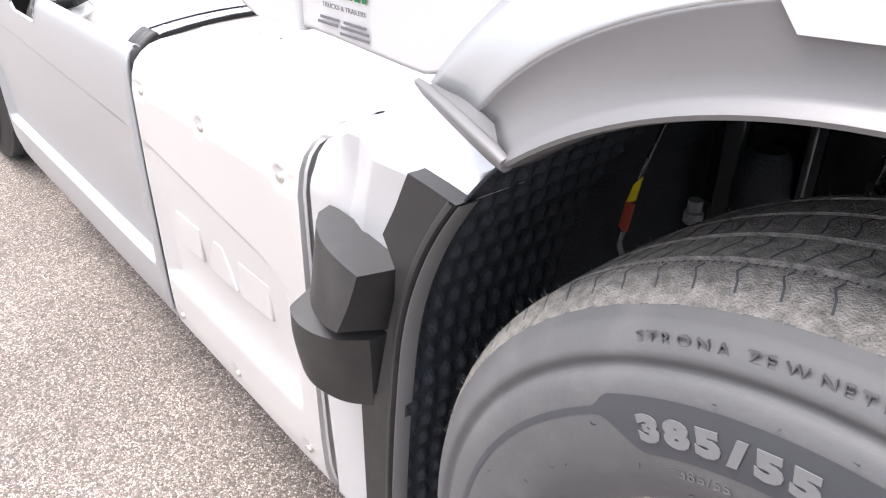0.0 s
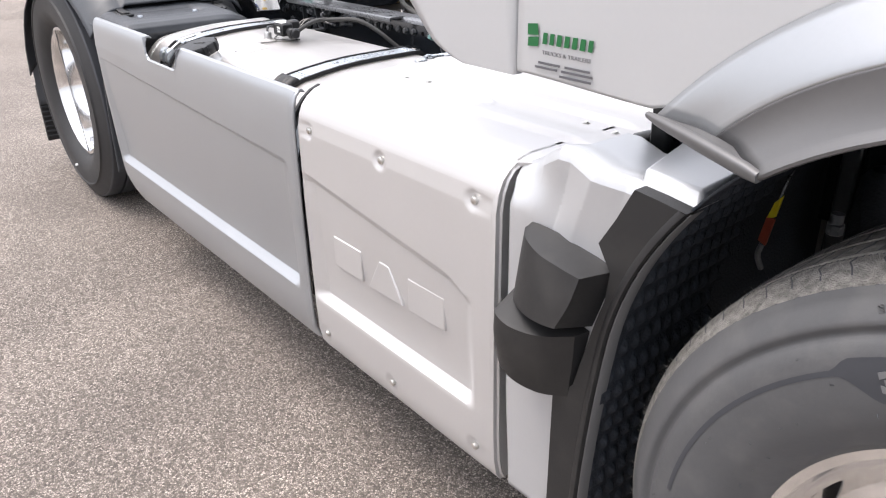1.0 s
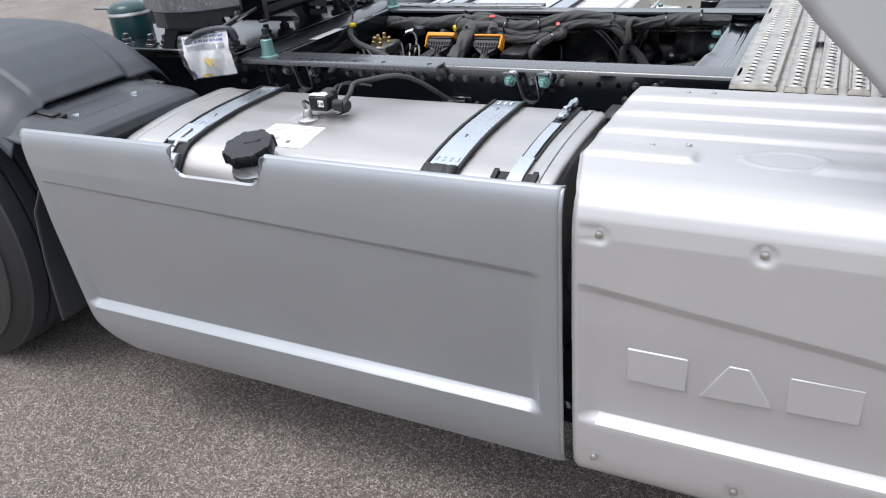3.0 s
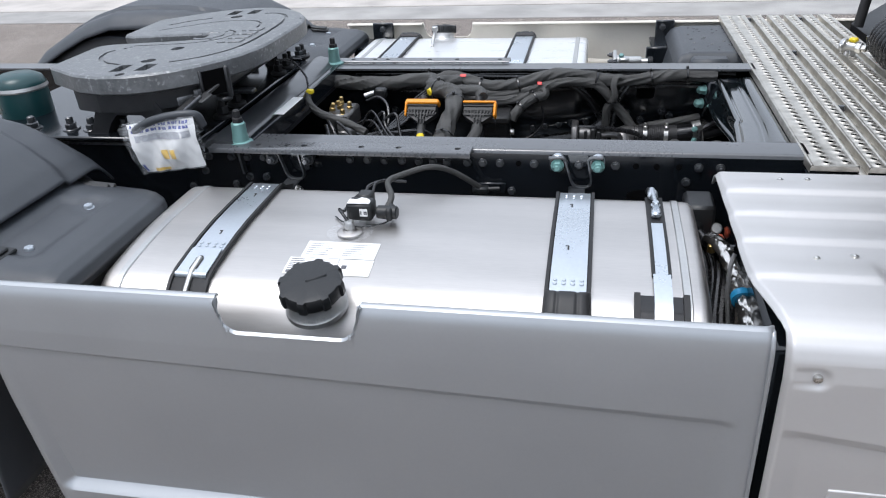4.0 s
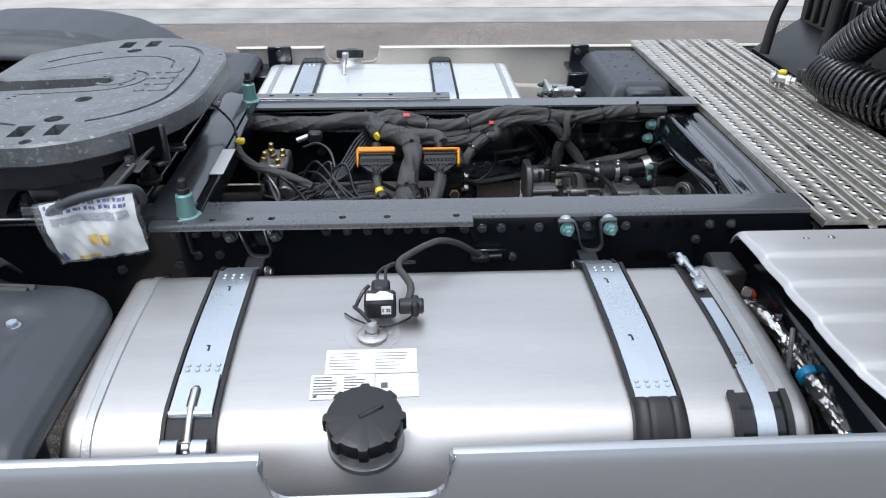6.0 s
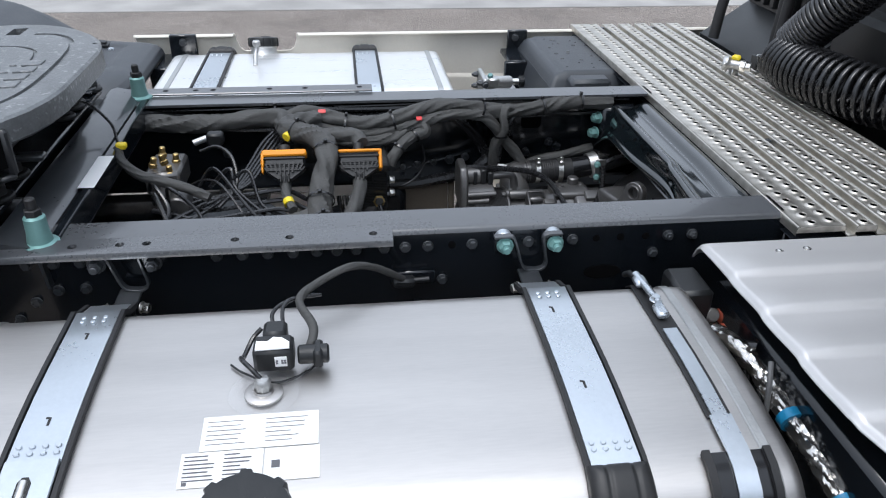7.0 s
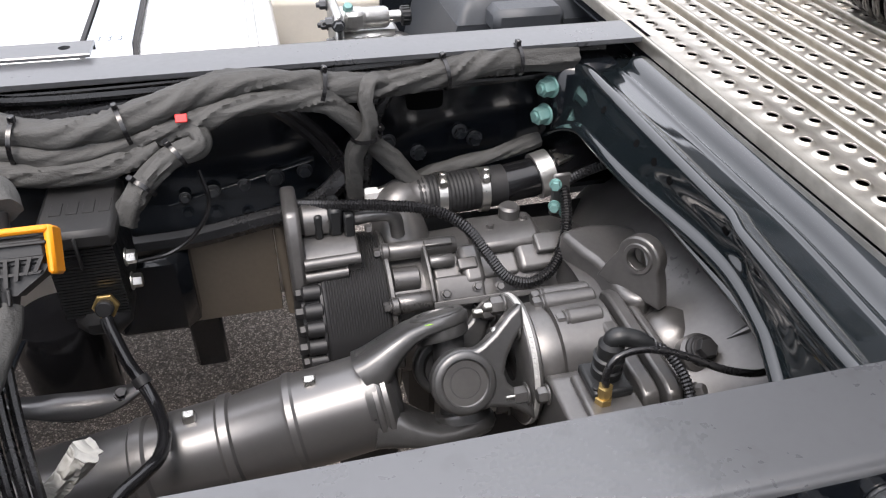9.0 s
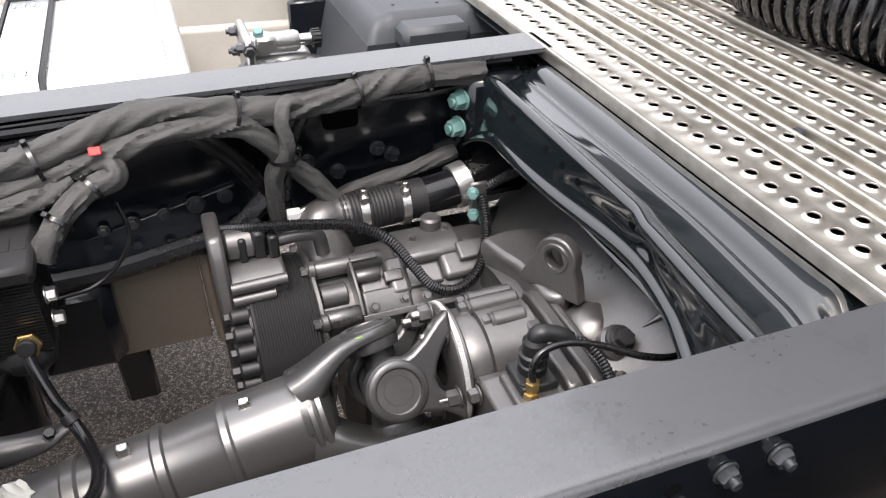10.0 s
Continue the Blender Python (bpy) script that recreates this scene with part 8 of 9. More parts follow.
def corrugated(name, pts, r, parent, pitch=0.0045):
    line = curve(pts, 14)
    L = [0.0]
    for a, b in zip(line, line[1:]):
        L.append(L[-1] + (b - a).length)
    n = int(L[-1] / (pitch / 2))
    P, R = [], []
    j = 0
    for i in range(n + 1):
        d = L[-1] * i / n
        while j < len(L) - 2 and L[j + 1] < d:
            j += 1
        t = (d - L[j]) / max(1e-6, L[j + 1] - L[j])
        P.append(line[j].lerp(line[j + 1], t))
        R.append(r if i % 2 else r * 0.80)
    return part(name, G().tube(P, R, 9), "cable", parent, "black corrugated conduit", smooth=20)


corrugated("conduit", [(-0.006, -0.130, 0.803), (0.012, -0.142, 0.798), (0.024, -0.175, 0.778), (0.022, -0.22, 0.74)], 0.007, gear)
corrugated("conduit", [(-0.385, 0.285, 0.792), (-0.33, 0.255, 0.803), (-0.26, 0.235, 0.805), (-0.19, 0.215, 0.800), (-0.145, 0.19, 0.780), (-0.115, 0.165, 0.742), (-0.09, 0.145, 0.710), (-0.055, 0.135, 0.700), (-0.015, 0.145, 0.715), (0.015, 0.18, 0.755), (0.025, 0.22, 0.795), (0.02, 0.24, 0.808)], 0.0095, gear)
corrugated("conduit", [(0.02, 0.24, 0.800), (0.06, 0.22, 0.835), (0.11, 0.20, 0.86), (0.16, 0.18, 0.87)], 0.008, gear)
part("clip_plate", G().box(0.005, 0.035, 0.225, 0.232, 0.755, 0.83, 0.003), "gear", gear)
for p in ((0.01, 0.222, 0.775), (0.03, 0.222, 0.76), (0.008, 0.222, 0.815)):
    part("clip_bolt", G().bolt(p, (-0.4, -0.9, 0.2), 0.008, 0.012), "teal", gear)

# coolant hose with clamps
hose = thing("coolant_hose", (-0.05, 0.33, 0.72), "black rubber coolant hose with two metal clamps", "hose")
hp = [(-0.19, 0.325, 0.753), (-0.12, 0.328, 0.752), (-0.04, 0.331, 0.756), (0.03, 0.334, 0.766), (0.10, 0.338, 0.785), (0.22, 0.345, 0.815)]
P, R = [], []
for i in range(46):
    t = i / 45
    P.append(Vector(hp[0]).lerp(Vector(hp[2]), t))
    R.append(0.0355 if i % 2 and t < 0.62 else 0.0345)
part("ribbed_hose", G().tube(P, R, 24), "rubber", hose, smooth=25)
part("pipe", G().tube(curve(hp[2:], 8), 0.033, 24), "gloss", hose, "gloss black pipe")
part("ring", G().tube([(0.018, 0.333, 0.763), (0.045, 0.335, 0.769)], 0.040, 28), "cast_alu", hose, "grey metal ring")
part("ring_tip", G().prism([(0.045, 0.30), (0.075, 0.315), (0.115, 0.335), (0.045, 0.345)], 0.800, 0.806), "steel", hose)
for x in (-0.150, -0.078):
    t = (x + 0.19) / 0.15
    p = Vector((x, 0.3275, 0.7535))
    cl = part("clamp", G().tube([p - Vector((0.007, 0, 0)), p + Vector((0.007, 0, 0))], 0.0375, 28), "steel", hose, "bright steel hose clamp")
    part("clamp_screw", G().box(x - 0.007, x + 0.007, 0.296, 0.318, 0.782, 0.797, 0.003).cyl(0.006, 0, 0.012, Matrix.Translation((x, 0.307, 0.795)), 8, 0.001), "steel", cl)

# propeller shaft and universal joint
prop = thing("propeller_shaft", (-0.5, -0.02, 0.5), "satin black propeller shaft with universal joint", "propeller shaft")
A, B = Vector((-1.30, -0.01, 0.49)), Vector((-0.300, -0.008, 0.662))
axis = (B - A).normalized()
m = Matrix.Translation(A) @ axis.to_track_quat("Z", "Y").to_matrix().to_4x4()
L = (B - A).length
prof = [(0.02, 0), (0.060, 0.0), (0.060, L - 0.33), (0.064, L - 0.326), (0.064, L - 0.312), (0.060, L - 0.308), (0.060, L - 0.22), (0.063, L - 0.216), (0.063, L - 0.205), (0.058, L - 0.202), (0.064, L - 0.135), (0.067, L - 0.130), (0.067, L - 0.122), (0.0645, L - 0.118), (0.0645, L - 0.022), (0.068, L - 0.020), (0.068, L - 0.014), (0.0645, L - 0.012), (0.068, L - 0.008), (0.068, L - 0.002), (0.055, L + 0.006), (0.02, L + 0.01)]
part("tube", G().lathe(prof, m, 48), "shaft", prop, smooth=30)
for d in (0.26, 0.105):
    p = A + axis * (L - d)
    part("balance_clip", G().box(-0.008, 0.008, -0.006, 0.006, 0.058, 0.074, 0.002, Matrix.Translation(p)), "steel", prop)
C = Vector((-0.214, -0.005, 0.681))
q = Matrix.Translation(C) @ Matrix.Rotation(radians(-35), 4, "X")
# forged fork on the shaft: a solid neck and two broad horns that curl out to the bearing eyes
qs = Matrix.Translation(C) @ axis.to_track_quat("X", "Z").to_matrix().to_4x4() @ Matrix.Rotation(radians(-35), 4, "X")
g = G().lathe([(0.0655, -0.118), (0.0665, -0.104), (0.0640, -0.094), (0.056, -0.084), (0.040, -0.076), (1e-5, -0.072)], qs @ Matrix.Rotation(radians(90), 4, "Y"), 40)
for k in (-1, 1):
    path = [(-0.114, 0, 0.032 * k), (-0.098, 0, 0.038 * k), (-0.080, 0, 0.050 * k), (-0.060, 0, 0.061 * k), (-0.040, 0, 0.069 * k), (-0.020, 0, 0.072 * k), (0.0, 0, 0.073 * k), (0.020, 0, 0.073 * k), (0.034, 0, 0.072 * k), (0.041, 0, 0.071 * k)]
    V, F = loft(path, [(0.060, 0.031), (0.061, 0.028), (0.060, 0.021), (0.057, 0.016), (0.053, 0.013), (0.047, 0.011), (0.043, 0.011), (0.036, 0.011), (0.022, 0.010), (0.008, 0.007)], (0, 1, 0), 0.5, 28)
    g.add(V, F, qs)
    g.lathe([(0.018, 0.050 * k), (0.036, 0.050 * k), (0.038, 0.055 * k), (0.038, 0.083 * k), (0.035, 0.0855 * k), (0.027, 0.0855 * k), (0.026, 0.082 * k), (1e-5, 0.082 * k)], qs, 32)
part("shaft_yoke", g, "forged", prop, "forged steel fork of the shaft", smooth=50)
# fork on the gearbox side: a round eye that runs out into two legs on the flange
leg = [(0.0425 * math.cos(radians(a)), 0.0425 * math.sin(radians(a))) for a in range(66, 296, 12)]
leg += [(0.030, -0.037), (0.058, -0.042), (0.074, -0.052), (0.087, -0.064), (0.087, -0.036), (0.070, -0.024), (0.056, -0.010), (0.053, 0.004), (0.060, 0.024), (0.074, 0.046), (0.087, 0.060), (0.087, 0.090), (0.068, 0.078), (0.045, 0.056), (0.028, 0.044)]
for k in (-1, 1):
    y0, y1 = sorted((0.051 * k, 0.078 * k))
    eye = part("flange_yoke", G().prism(leg, y0, y1, "y", q), "forged", prop, "forged fork bolted to the gearbox flange", smooth=50)
    soften(eye, 0.006, 3)
    part("eye_ring", G().lathe([(0.030, 0.074 * k), (0.0405, 0.074 * k), (0.0405, 0.079 * k), (0.038, 0.0815 * k), (0.031, 0.0815 * k), (0.030, 0.078 * k)], q @ Matrix.Rotation(radians(-90), 4, "X"), 36), "forged", eye, smooth=50)
part("cross_pin", G().cyl(0.022, -0.07, 0.07, q @ Matrix.Rotation(radians(90), 4, "X"), 20, 0.004).cyl(0.022, -0.07, 0.07, q, 20, 0.004), "drum_black", prop)
for k in (-1, 1):
    part("seal", G().lathe([(0.022, 0.030), (0.030, 0.031), (0.031, 0.042), (0.024, 0.043)], q @ Matrix.Rotation(radians(90 * k), 4, "X"), 24), "rubber", prop)
part("bearing_cap", G().lathe([(0.030, 0.0), (0.0285, -0.0015), (0.0205, -0.0015), (0.0200, -0.0025), (0.0190, -0.0025), (0.0185, -0.0015), (1e-5, -0.001)], q @ Matrix.Translation((0, -0.080, 0)) @ Matrix.Rotation(radians(90), 4, "X"), 36), "gear", prop, "round bearing cap")
part("green_paint_dab", G().cyl(0.010, 0.0, 0.001, q @ Matrix.Translation((-0.030, -0.034, 0.0745)), 12), "green_dab", prop, "dab of green paint")
fl = AX(-0.128, -0.004, 0.688)
part("flange", G().lathe([(0.03, -0.004), (0.084, -0.004), (0.088, -0.001), (0.088, 0.012), (0.084, 0.015), (0.05, 0.015)], fl, 48), "gear", prop, "round steel flange")
part("flange_edge", G().lathe([(0.0875, 0.001), (0.0905, 0.001), (0.0905, 0.0075), (0.0875, 0.0075)], fl, 72), "bare_edge", prop, "bare grey steel edge")
for k in range(9):
    a = radians(118 + 4.2 * k)
    part("edge_tooth", G().box(-0.0016, 0.0016, -0.003, 0.003, 0.089, 0.0925, 0.0006, Matrix.Translation((-0.1245, -0.004, 0.688)) @ Matrix.Rotation(a - radians(90), 4, "X")), "bare_edge", prop)
for a, st in ((105, 0.016), (172, 0.012), (20, 0.012), (260, 0.012), (62, 0.010)):
    p = (-0.133, -0.004 + 0.077 * math.cos(radians(a)), 0.688 + 0.077 * math.sin(radians(a)))
    nut = part("flange_nut", G().bolt(p, (-1, 0, 0), 0.0125, 0.016), "gear", prop)
    part("nut_stud", G().cyl(0.0070, 0.012, 0.020 + st, Matrix.Translation(p) @ Matrix.Rotation(radians(-90), 4, "Y"), 12, 0.002), "steel", nut)

# control unit with hanging air hose
ecu = thing("control_unit", (-0.665, 0.21, 0.70), "black ribbed control unit with brass hose fitting", "control unit")
part("lid", G().box(-0.716, -0.618, 0.148, 0.288, 0.846, 0.874, 0.007), "trim", ecu, "dark grey plastic lid")
part("lid_rib", G().box(-0.668, -0.664, 0.143, 0.150, 0.820, 0.868, 0.002), "trim", ecu)
g = G()
R = []
for k in range(23):
    z = 0.848 - 0.005 * k
    R += [(0.0, z), (0.0, z - 0.0032), (0.0022, z - 0.0036), (0.0022, z - 0.0048)]
R.append((0.012, 0.728))
V = [p for d, z in R for p in ((-0.708 + d, 0.156 + d, z), (-0.626 - d, 0.156 + d, z), (-0.626 - d, 0.280 - d, z), (-0.708 + d, 0.280 - d, z))]
F = [(i * 4 + k, i * 4 + (k + 1) % 4, i * 4 + 4 + (k + 1) % 4, i * 4 + 4 + k) for i in range(len(R) - 1) for k in range(4)]
part("ribbed_case", g.add(V, F + [tuple(len(V) - 4 + k for k in range(4))]), "black", ecu, "finely ribbed black case")
for k in range(4):
    part("raised_mark", G().box(-0.700 + 0.02 * k, -0.686 + 0.02 * k, 0.195, 0.225, 0.8735, 0.8752, 0.0004), "trim", ecu)
for p in ((-0.618, 0.17, 0.815), (-0.618, 0.17, 0.775)):
    part("bolt", G().bolt(p, (1, 0, 0), 0.010, 0.012), "steel", ecu)
part("valve_head", G().box(-0.70, -0.628, 0.145, 0.24, 0.695, 0.745, 0.018), "rubber", ecu)
nq = Matrix.Translation((-0.650, 0.142, 0.762)) @ Matrix.Rotation(radians(70), 4, "X")
part("brass_nut", G().cyl(0.0175, 0, 0.010, nq, 6, 0.002), "brass", ecu)
part("nut_collar", G().cyl(0.0115, 0.008, 0.022, nq, 14, 0.002), "rubber", ecu)
part("air_hose", G().tube(curve([(-0.650, 0.120, 0.757), (-0.645, 0.108, 0.745), (-0.630, 0.08, 0.714), (-0.615, 0.06, 0.692), (-0.597, 0.022, 0.683), (-0.584, -0.03, 0.687), (-0.587, -0.07, 0.692), (-0.601, -0.10, 0.702), (-0.63, -0.14, 0.71), (-0.68, -0.20, 0.70)], 8), 0.0085, 12), "gloss", ecu)
part("hose_clip", G().tube([(-0.618, 0.064, 0.697), (-0.612, 0.056, 0.689)], 0.0115, 12), "rubber", ecu)
arm = thing("curved_bracket", (-0.78, 0.1, 0.5), "black curved steel bracket arm in the bay", "bracket")
upper = curve([(-0.800, 0.100, 0.664), (-0.760, 0.100, 0.658), (-0.730, 0.100, 0.656), (-0.690, 0.100, 0.652), (-0.654, 0.100, 0.653), (-0.634, 0.098, 0.656)], 5)
lower = curve([(-0.802, 0.072, 0.660), (-0.762, 0.070, 0.648), (-0.732, 0.070, 0.634), (-0.692, 0.070, 0.630), (-0.655, 0.072, 0.641), (-0.622, 0.084, 0.656)], 5)
V = [p for a, b in zip(upper, lower) for p in (tuple(a), tuple(a.lerp(b, 0.5)), tuple(b))]
thicken(part("arm", G().add(V, [(3 * i + j, 3 * i + 3 + j, 3 * i + 4 + j, 3 * i + 1 + j) for i in range(len(upper) - 1) for j in range(2)]), "shaft", arm, "satin grey flat bracket arm"), 0.006)
part("arm_bolt", G().bolt((-0.652, 0.088, 0.648), (0.1, -0.4, 0.9), 0.008, 0.007), "gloss", arm)
part("drum", G().lathe([(1e-5, 0.0), (0.05, 0.0), (0.062, 0.012), (0.064, 0.15), (0.055, 0.17), (1e-5, 0.175)], Matrix.Translation((-0.745, 0.225, 0.52)), 30), "gloss", arm, "gloss black air spring")
for x, z in ((-0.80, 0.70), (-0.81, 0.65), (-0.80, 0.75)):
    part("nut", G().bolt((x, 0.085, z), (0.3, -0.9, 0.3), 0.013, 0.014), "teal", arm)
part("cut_loop", wrinkled([(-0.70, -0.10, 0.70), (-0.675, -0.10, 0.725), (-0.655, -0.10, 0.748), (-0.648, -0.10, 0.757)], 0.016, 4.1, 0.3, 14, 10), "pale_cloth", arm, "pale grey loose fabric end")
part("tab", G().box(-0.60, -0.54, 0.42, 0.45, 0.36, 0.52, 0.006), "chassis", arm)

# ---- looms ----
loom = thing("wiring_loom", (-0.5, 0.33, 0.90), "black fabric-sleeved wiring loom strapped with cable ties", "wiring loom")
part("rear_sleeve", wrinkled([(-1.30, 0.345, 0.940), (-1.19, 0.33, 0.938), (-1.06, 0.335, 0.940), (-0.965, 0.33, 0.952), (-0.915, 0.305, 0.955), (-0.905, 0.265, 0.950), (-0.87, 0.225, 0.952)], 0.026, 1.7, 0.22, 20, 12), "sleeve", loom, smooth=60)
part("main_sleeve", wrinkled([(-0.905, 0.25, 0.945), (-0.90, 0.30, 0.958), (-0.85, 0.315, 0.968), (-0.78, 0.305, 0.955), (-0.70, 0.285, 0.943), (-0.642, 0.285, 0.945), (-0.581, 0.295, 0.956), (-0.533, 0.305, 0.966), (-0.495, 0.315, 0.973), (-0.429, 0.325, 0.979), (-0.364, 0.332, 0.968), (-0.327, 0.335, 0.958), (-0.281, 0.338, 0.95), (-0.245, 0.342, 0.948), (-0.194, 0.347, 0.952), (-0.123, 0.355, 0.957), (-0.074, 0.36, 0.963), (0.0, 0.365, 0.962), (0.08, 0.37, 0.955)], 0.0215, 2.9, 0.24, 20, 12), "sleeve", loom, smooth=70)
part("lower_sleeve", wrinkled([(-0.86, 0.300, 0.945), (-0.76, 0.280, 0.925), (-0.68, 0.272, 0.918), (-0.608, 0.28, 0.921), (-0.564, 0.28, 0.93), (-0.512, 0.29, 0.939), (-0.458, 0.30, 0.952), (-0.392, 0.305, 0.954), (-0.332, 0.315, 0.945), (-0.302, 0.32, 0.919), (-0.271, 0.325, 0.878), (-0.234, 0.33, 0.834), (-0.188, 0.335, 0.774)], 0.0165, 5.2, 0.28, 20, 14), "sleeve", loom, smooth=70)
part("under_sleeve", wrinkled([(-0.88, 0.290, 0.935), (-0.80, 0.272, 0.915), (-0.72, 0.262, 0.900), (-0.65, 0.262, 0.897), (-0.60, 0.265, 0.905), (-0.56, 0.275, 0.918)], 0.016, 3.3, 0.28, 20, 14), "sleeve", loom, smooth=70)
part("branch_sleeve", wrinkled([(-0.528, 0.29, 0.929), (-0.508, 0.278, 0.928), (-0.510, 0.265, 0.916), (-0.543, 0.255, 0.911), (-0.575, 0.235, 0.894), (-0.599, 0.215, 0.872), (-0.615, 0.205, 0.845)], 0.0165, 7.4, 0.26, 14, 12), "sleeve", loom, smooth=70)
part("side_sleeve", wrinkled([(-0.238, 0.340, 0.955), (-0.258, 0.328, 0.962), (-0.269, 0.315, 0.942), (-0.265, 0.310, 0.911), (-0.27, 0.310, 0.885), (-0.287, 0.32, 0.852), (-0.288, 0.33, 0.809), (-0.288, 0.34, 0.762)], 0.0145, 9.1, 0.28, 14, 12), "sleeve", loom, smooth=70)
part("front_sleeve", wrinkled([(-0.20, 0.38, 0.745), (-0.14, 0.375, 0.772), (-0.07, 0.37, 0.788), (-0.02, 0.375, 0.795), (0.04, 0.385, 0.805)], 0.0135, 6.3, 0.2, 14, 10), "sleeve", loom, smooth=60)
CENTRE = [(-0.815, 0.285, 0.958), (-0.88, 0.235, 0.962), (-0.885, 0.19, 0.962), (-0.835, 0.13, 0.972), (-0.79, 0.07, 0.975), (-0.785, 0.0, 0.950), (-0.80, -0.06, 0.905), (-0.805, -0.13, 0.870), (-0.79, -0.20, 0.855), (-0.76, -0.27, 0.84)]
part("centre_sleeve", wrinkled(CENTRE, 0.030, 4.4, 0.22, 18, 12), "sleeve", loom, smooth=60)
part("plug_sleeve", wrinkled([(-0.82, 0.11, 0.975), (-0.76, 0.095, 0.985), (-0.71, 0.08, 0.985), (-0.695, 0.05, 0.975)], 0.019, 8.8, 0.15, 14, 10), "sleeve", loom, smooth=60)
part("plug_sleeve", wrinkled([(-0.704, -0.014, 0.898), (-0.708, -0.045, 0.880), (-0.735, -0.13, 0.855), (-0.78, -0.18, 0.84)], 0.018, 3.9, 0.15, 14, 10), "sleeve", loom, smooth=60)
part("plug_sleeve", wrinkled([(-0.80, -0.12, 0.868), (-0.86, -0.14, 0.858), (-0.93, -0.15, 0.845), (-1.00, -0.17, 0.835), (-1.08, -0.22, 0.83)], 0.020, 1.1, 0.2, 14, 10), "sleeve", loom, smooth=60)
part("plug_sleeve", wrinkled([(-0.892, -0.014, 0.898), (-0.888, -0.055, 0.884), (-0.87, -0.11, 0.87)], 0.012, 1.9, 0.15, 12, 8), "sleeve", loom, smooth=60)


def tie(p, d, r):
    t = Vector(d).normalized()
    m = Matrix.Translation(p) @ t.to_track_quat("Z", "Y").to_matrix().to_4x4()
    part("cable_tie", G().lathe([(r, -0.003), (r + 0.0016, -0.003), (r + 0.0016, 0.003), (r, 0.003)], m, 20).box(-0.005, 0.005, r - 0.002, r + 0.008, -0.004, 0.004, 0.001, m), "cable", loom)


for p, d, r in (((-0.93, 0.335, 0.955), (1, 0.0, 0.1), 0.030), ((-0.735, 0.285, 0.938), (1, -0.1, -0.1), 0.030), ((-0.600, 0.287, 0.946), (1, 0.2, 0.2), 0.027), ((-0.333, 0.328, 0.957), (1, 0.1, -0.3), 0.028), ((-0.140, 0.353, 0.955), (1, 0.1, 0.1), 0.025), ((-0.02, 0.363, 0.962), (1, 0.05, 0), 0.025)):
    tie(p, d, r)
for i in (2, 4, 6, 7):
    a, b = Vector(CENTRE[i]), Vector(CENTRE[i + 1])
    tie(a.lerp(b, 0.5), b - a, 0.033)
tie((-0.538, 0.257, 0.911), (-0.6, -0.3, -0.3), 0.0195)
tie((-0.585, 0.226, 0.885), (-0.5, -0.4, -0.45), 0.0195)
tie((-0.269, 0.318, 0.882), (0.1, 0.05, -0.9), 0.0235)
part("red_tape", G().box(-0.008, 0.008, -0.0225, -0.020, -0.006, 0.006, 0.001, Matrix.Translation((-0.524, 0.288, 0.944)) @ Matrix.Rotation(radians(-40), 4, "X")), "red", loom, "red marker tape")
part("red_tape", G().box(-0.011, 0.011, -0.006, 0.006, -0.0015, 0.0015, 0.0008, Matrix.Translation((-0.800, 0.296, 0.978)) @ Matrix.Rotation(radians(40), 4, "X")), "red", loom, "red marker tape")
part("yellow_tape", G().tube([(-0.895, 0.140, 0.962), (-0.884, 0.152, 0.966)], 0.012, 12), "yellow", loom, "yellow marker tape")
part("yellow_tape", G().tube([(-0.884, -0.075, 0.882), (-0.880, -0.088, 0.876)], 0.0135, 14), "yellow", loom, "yellow marker tape")


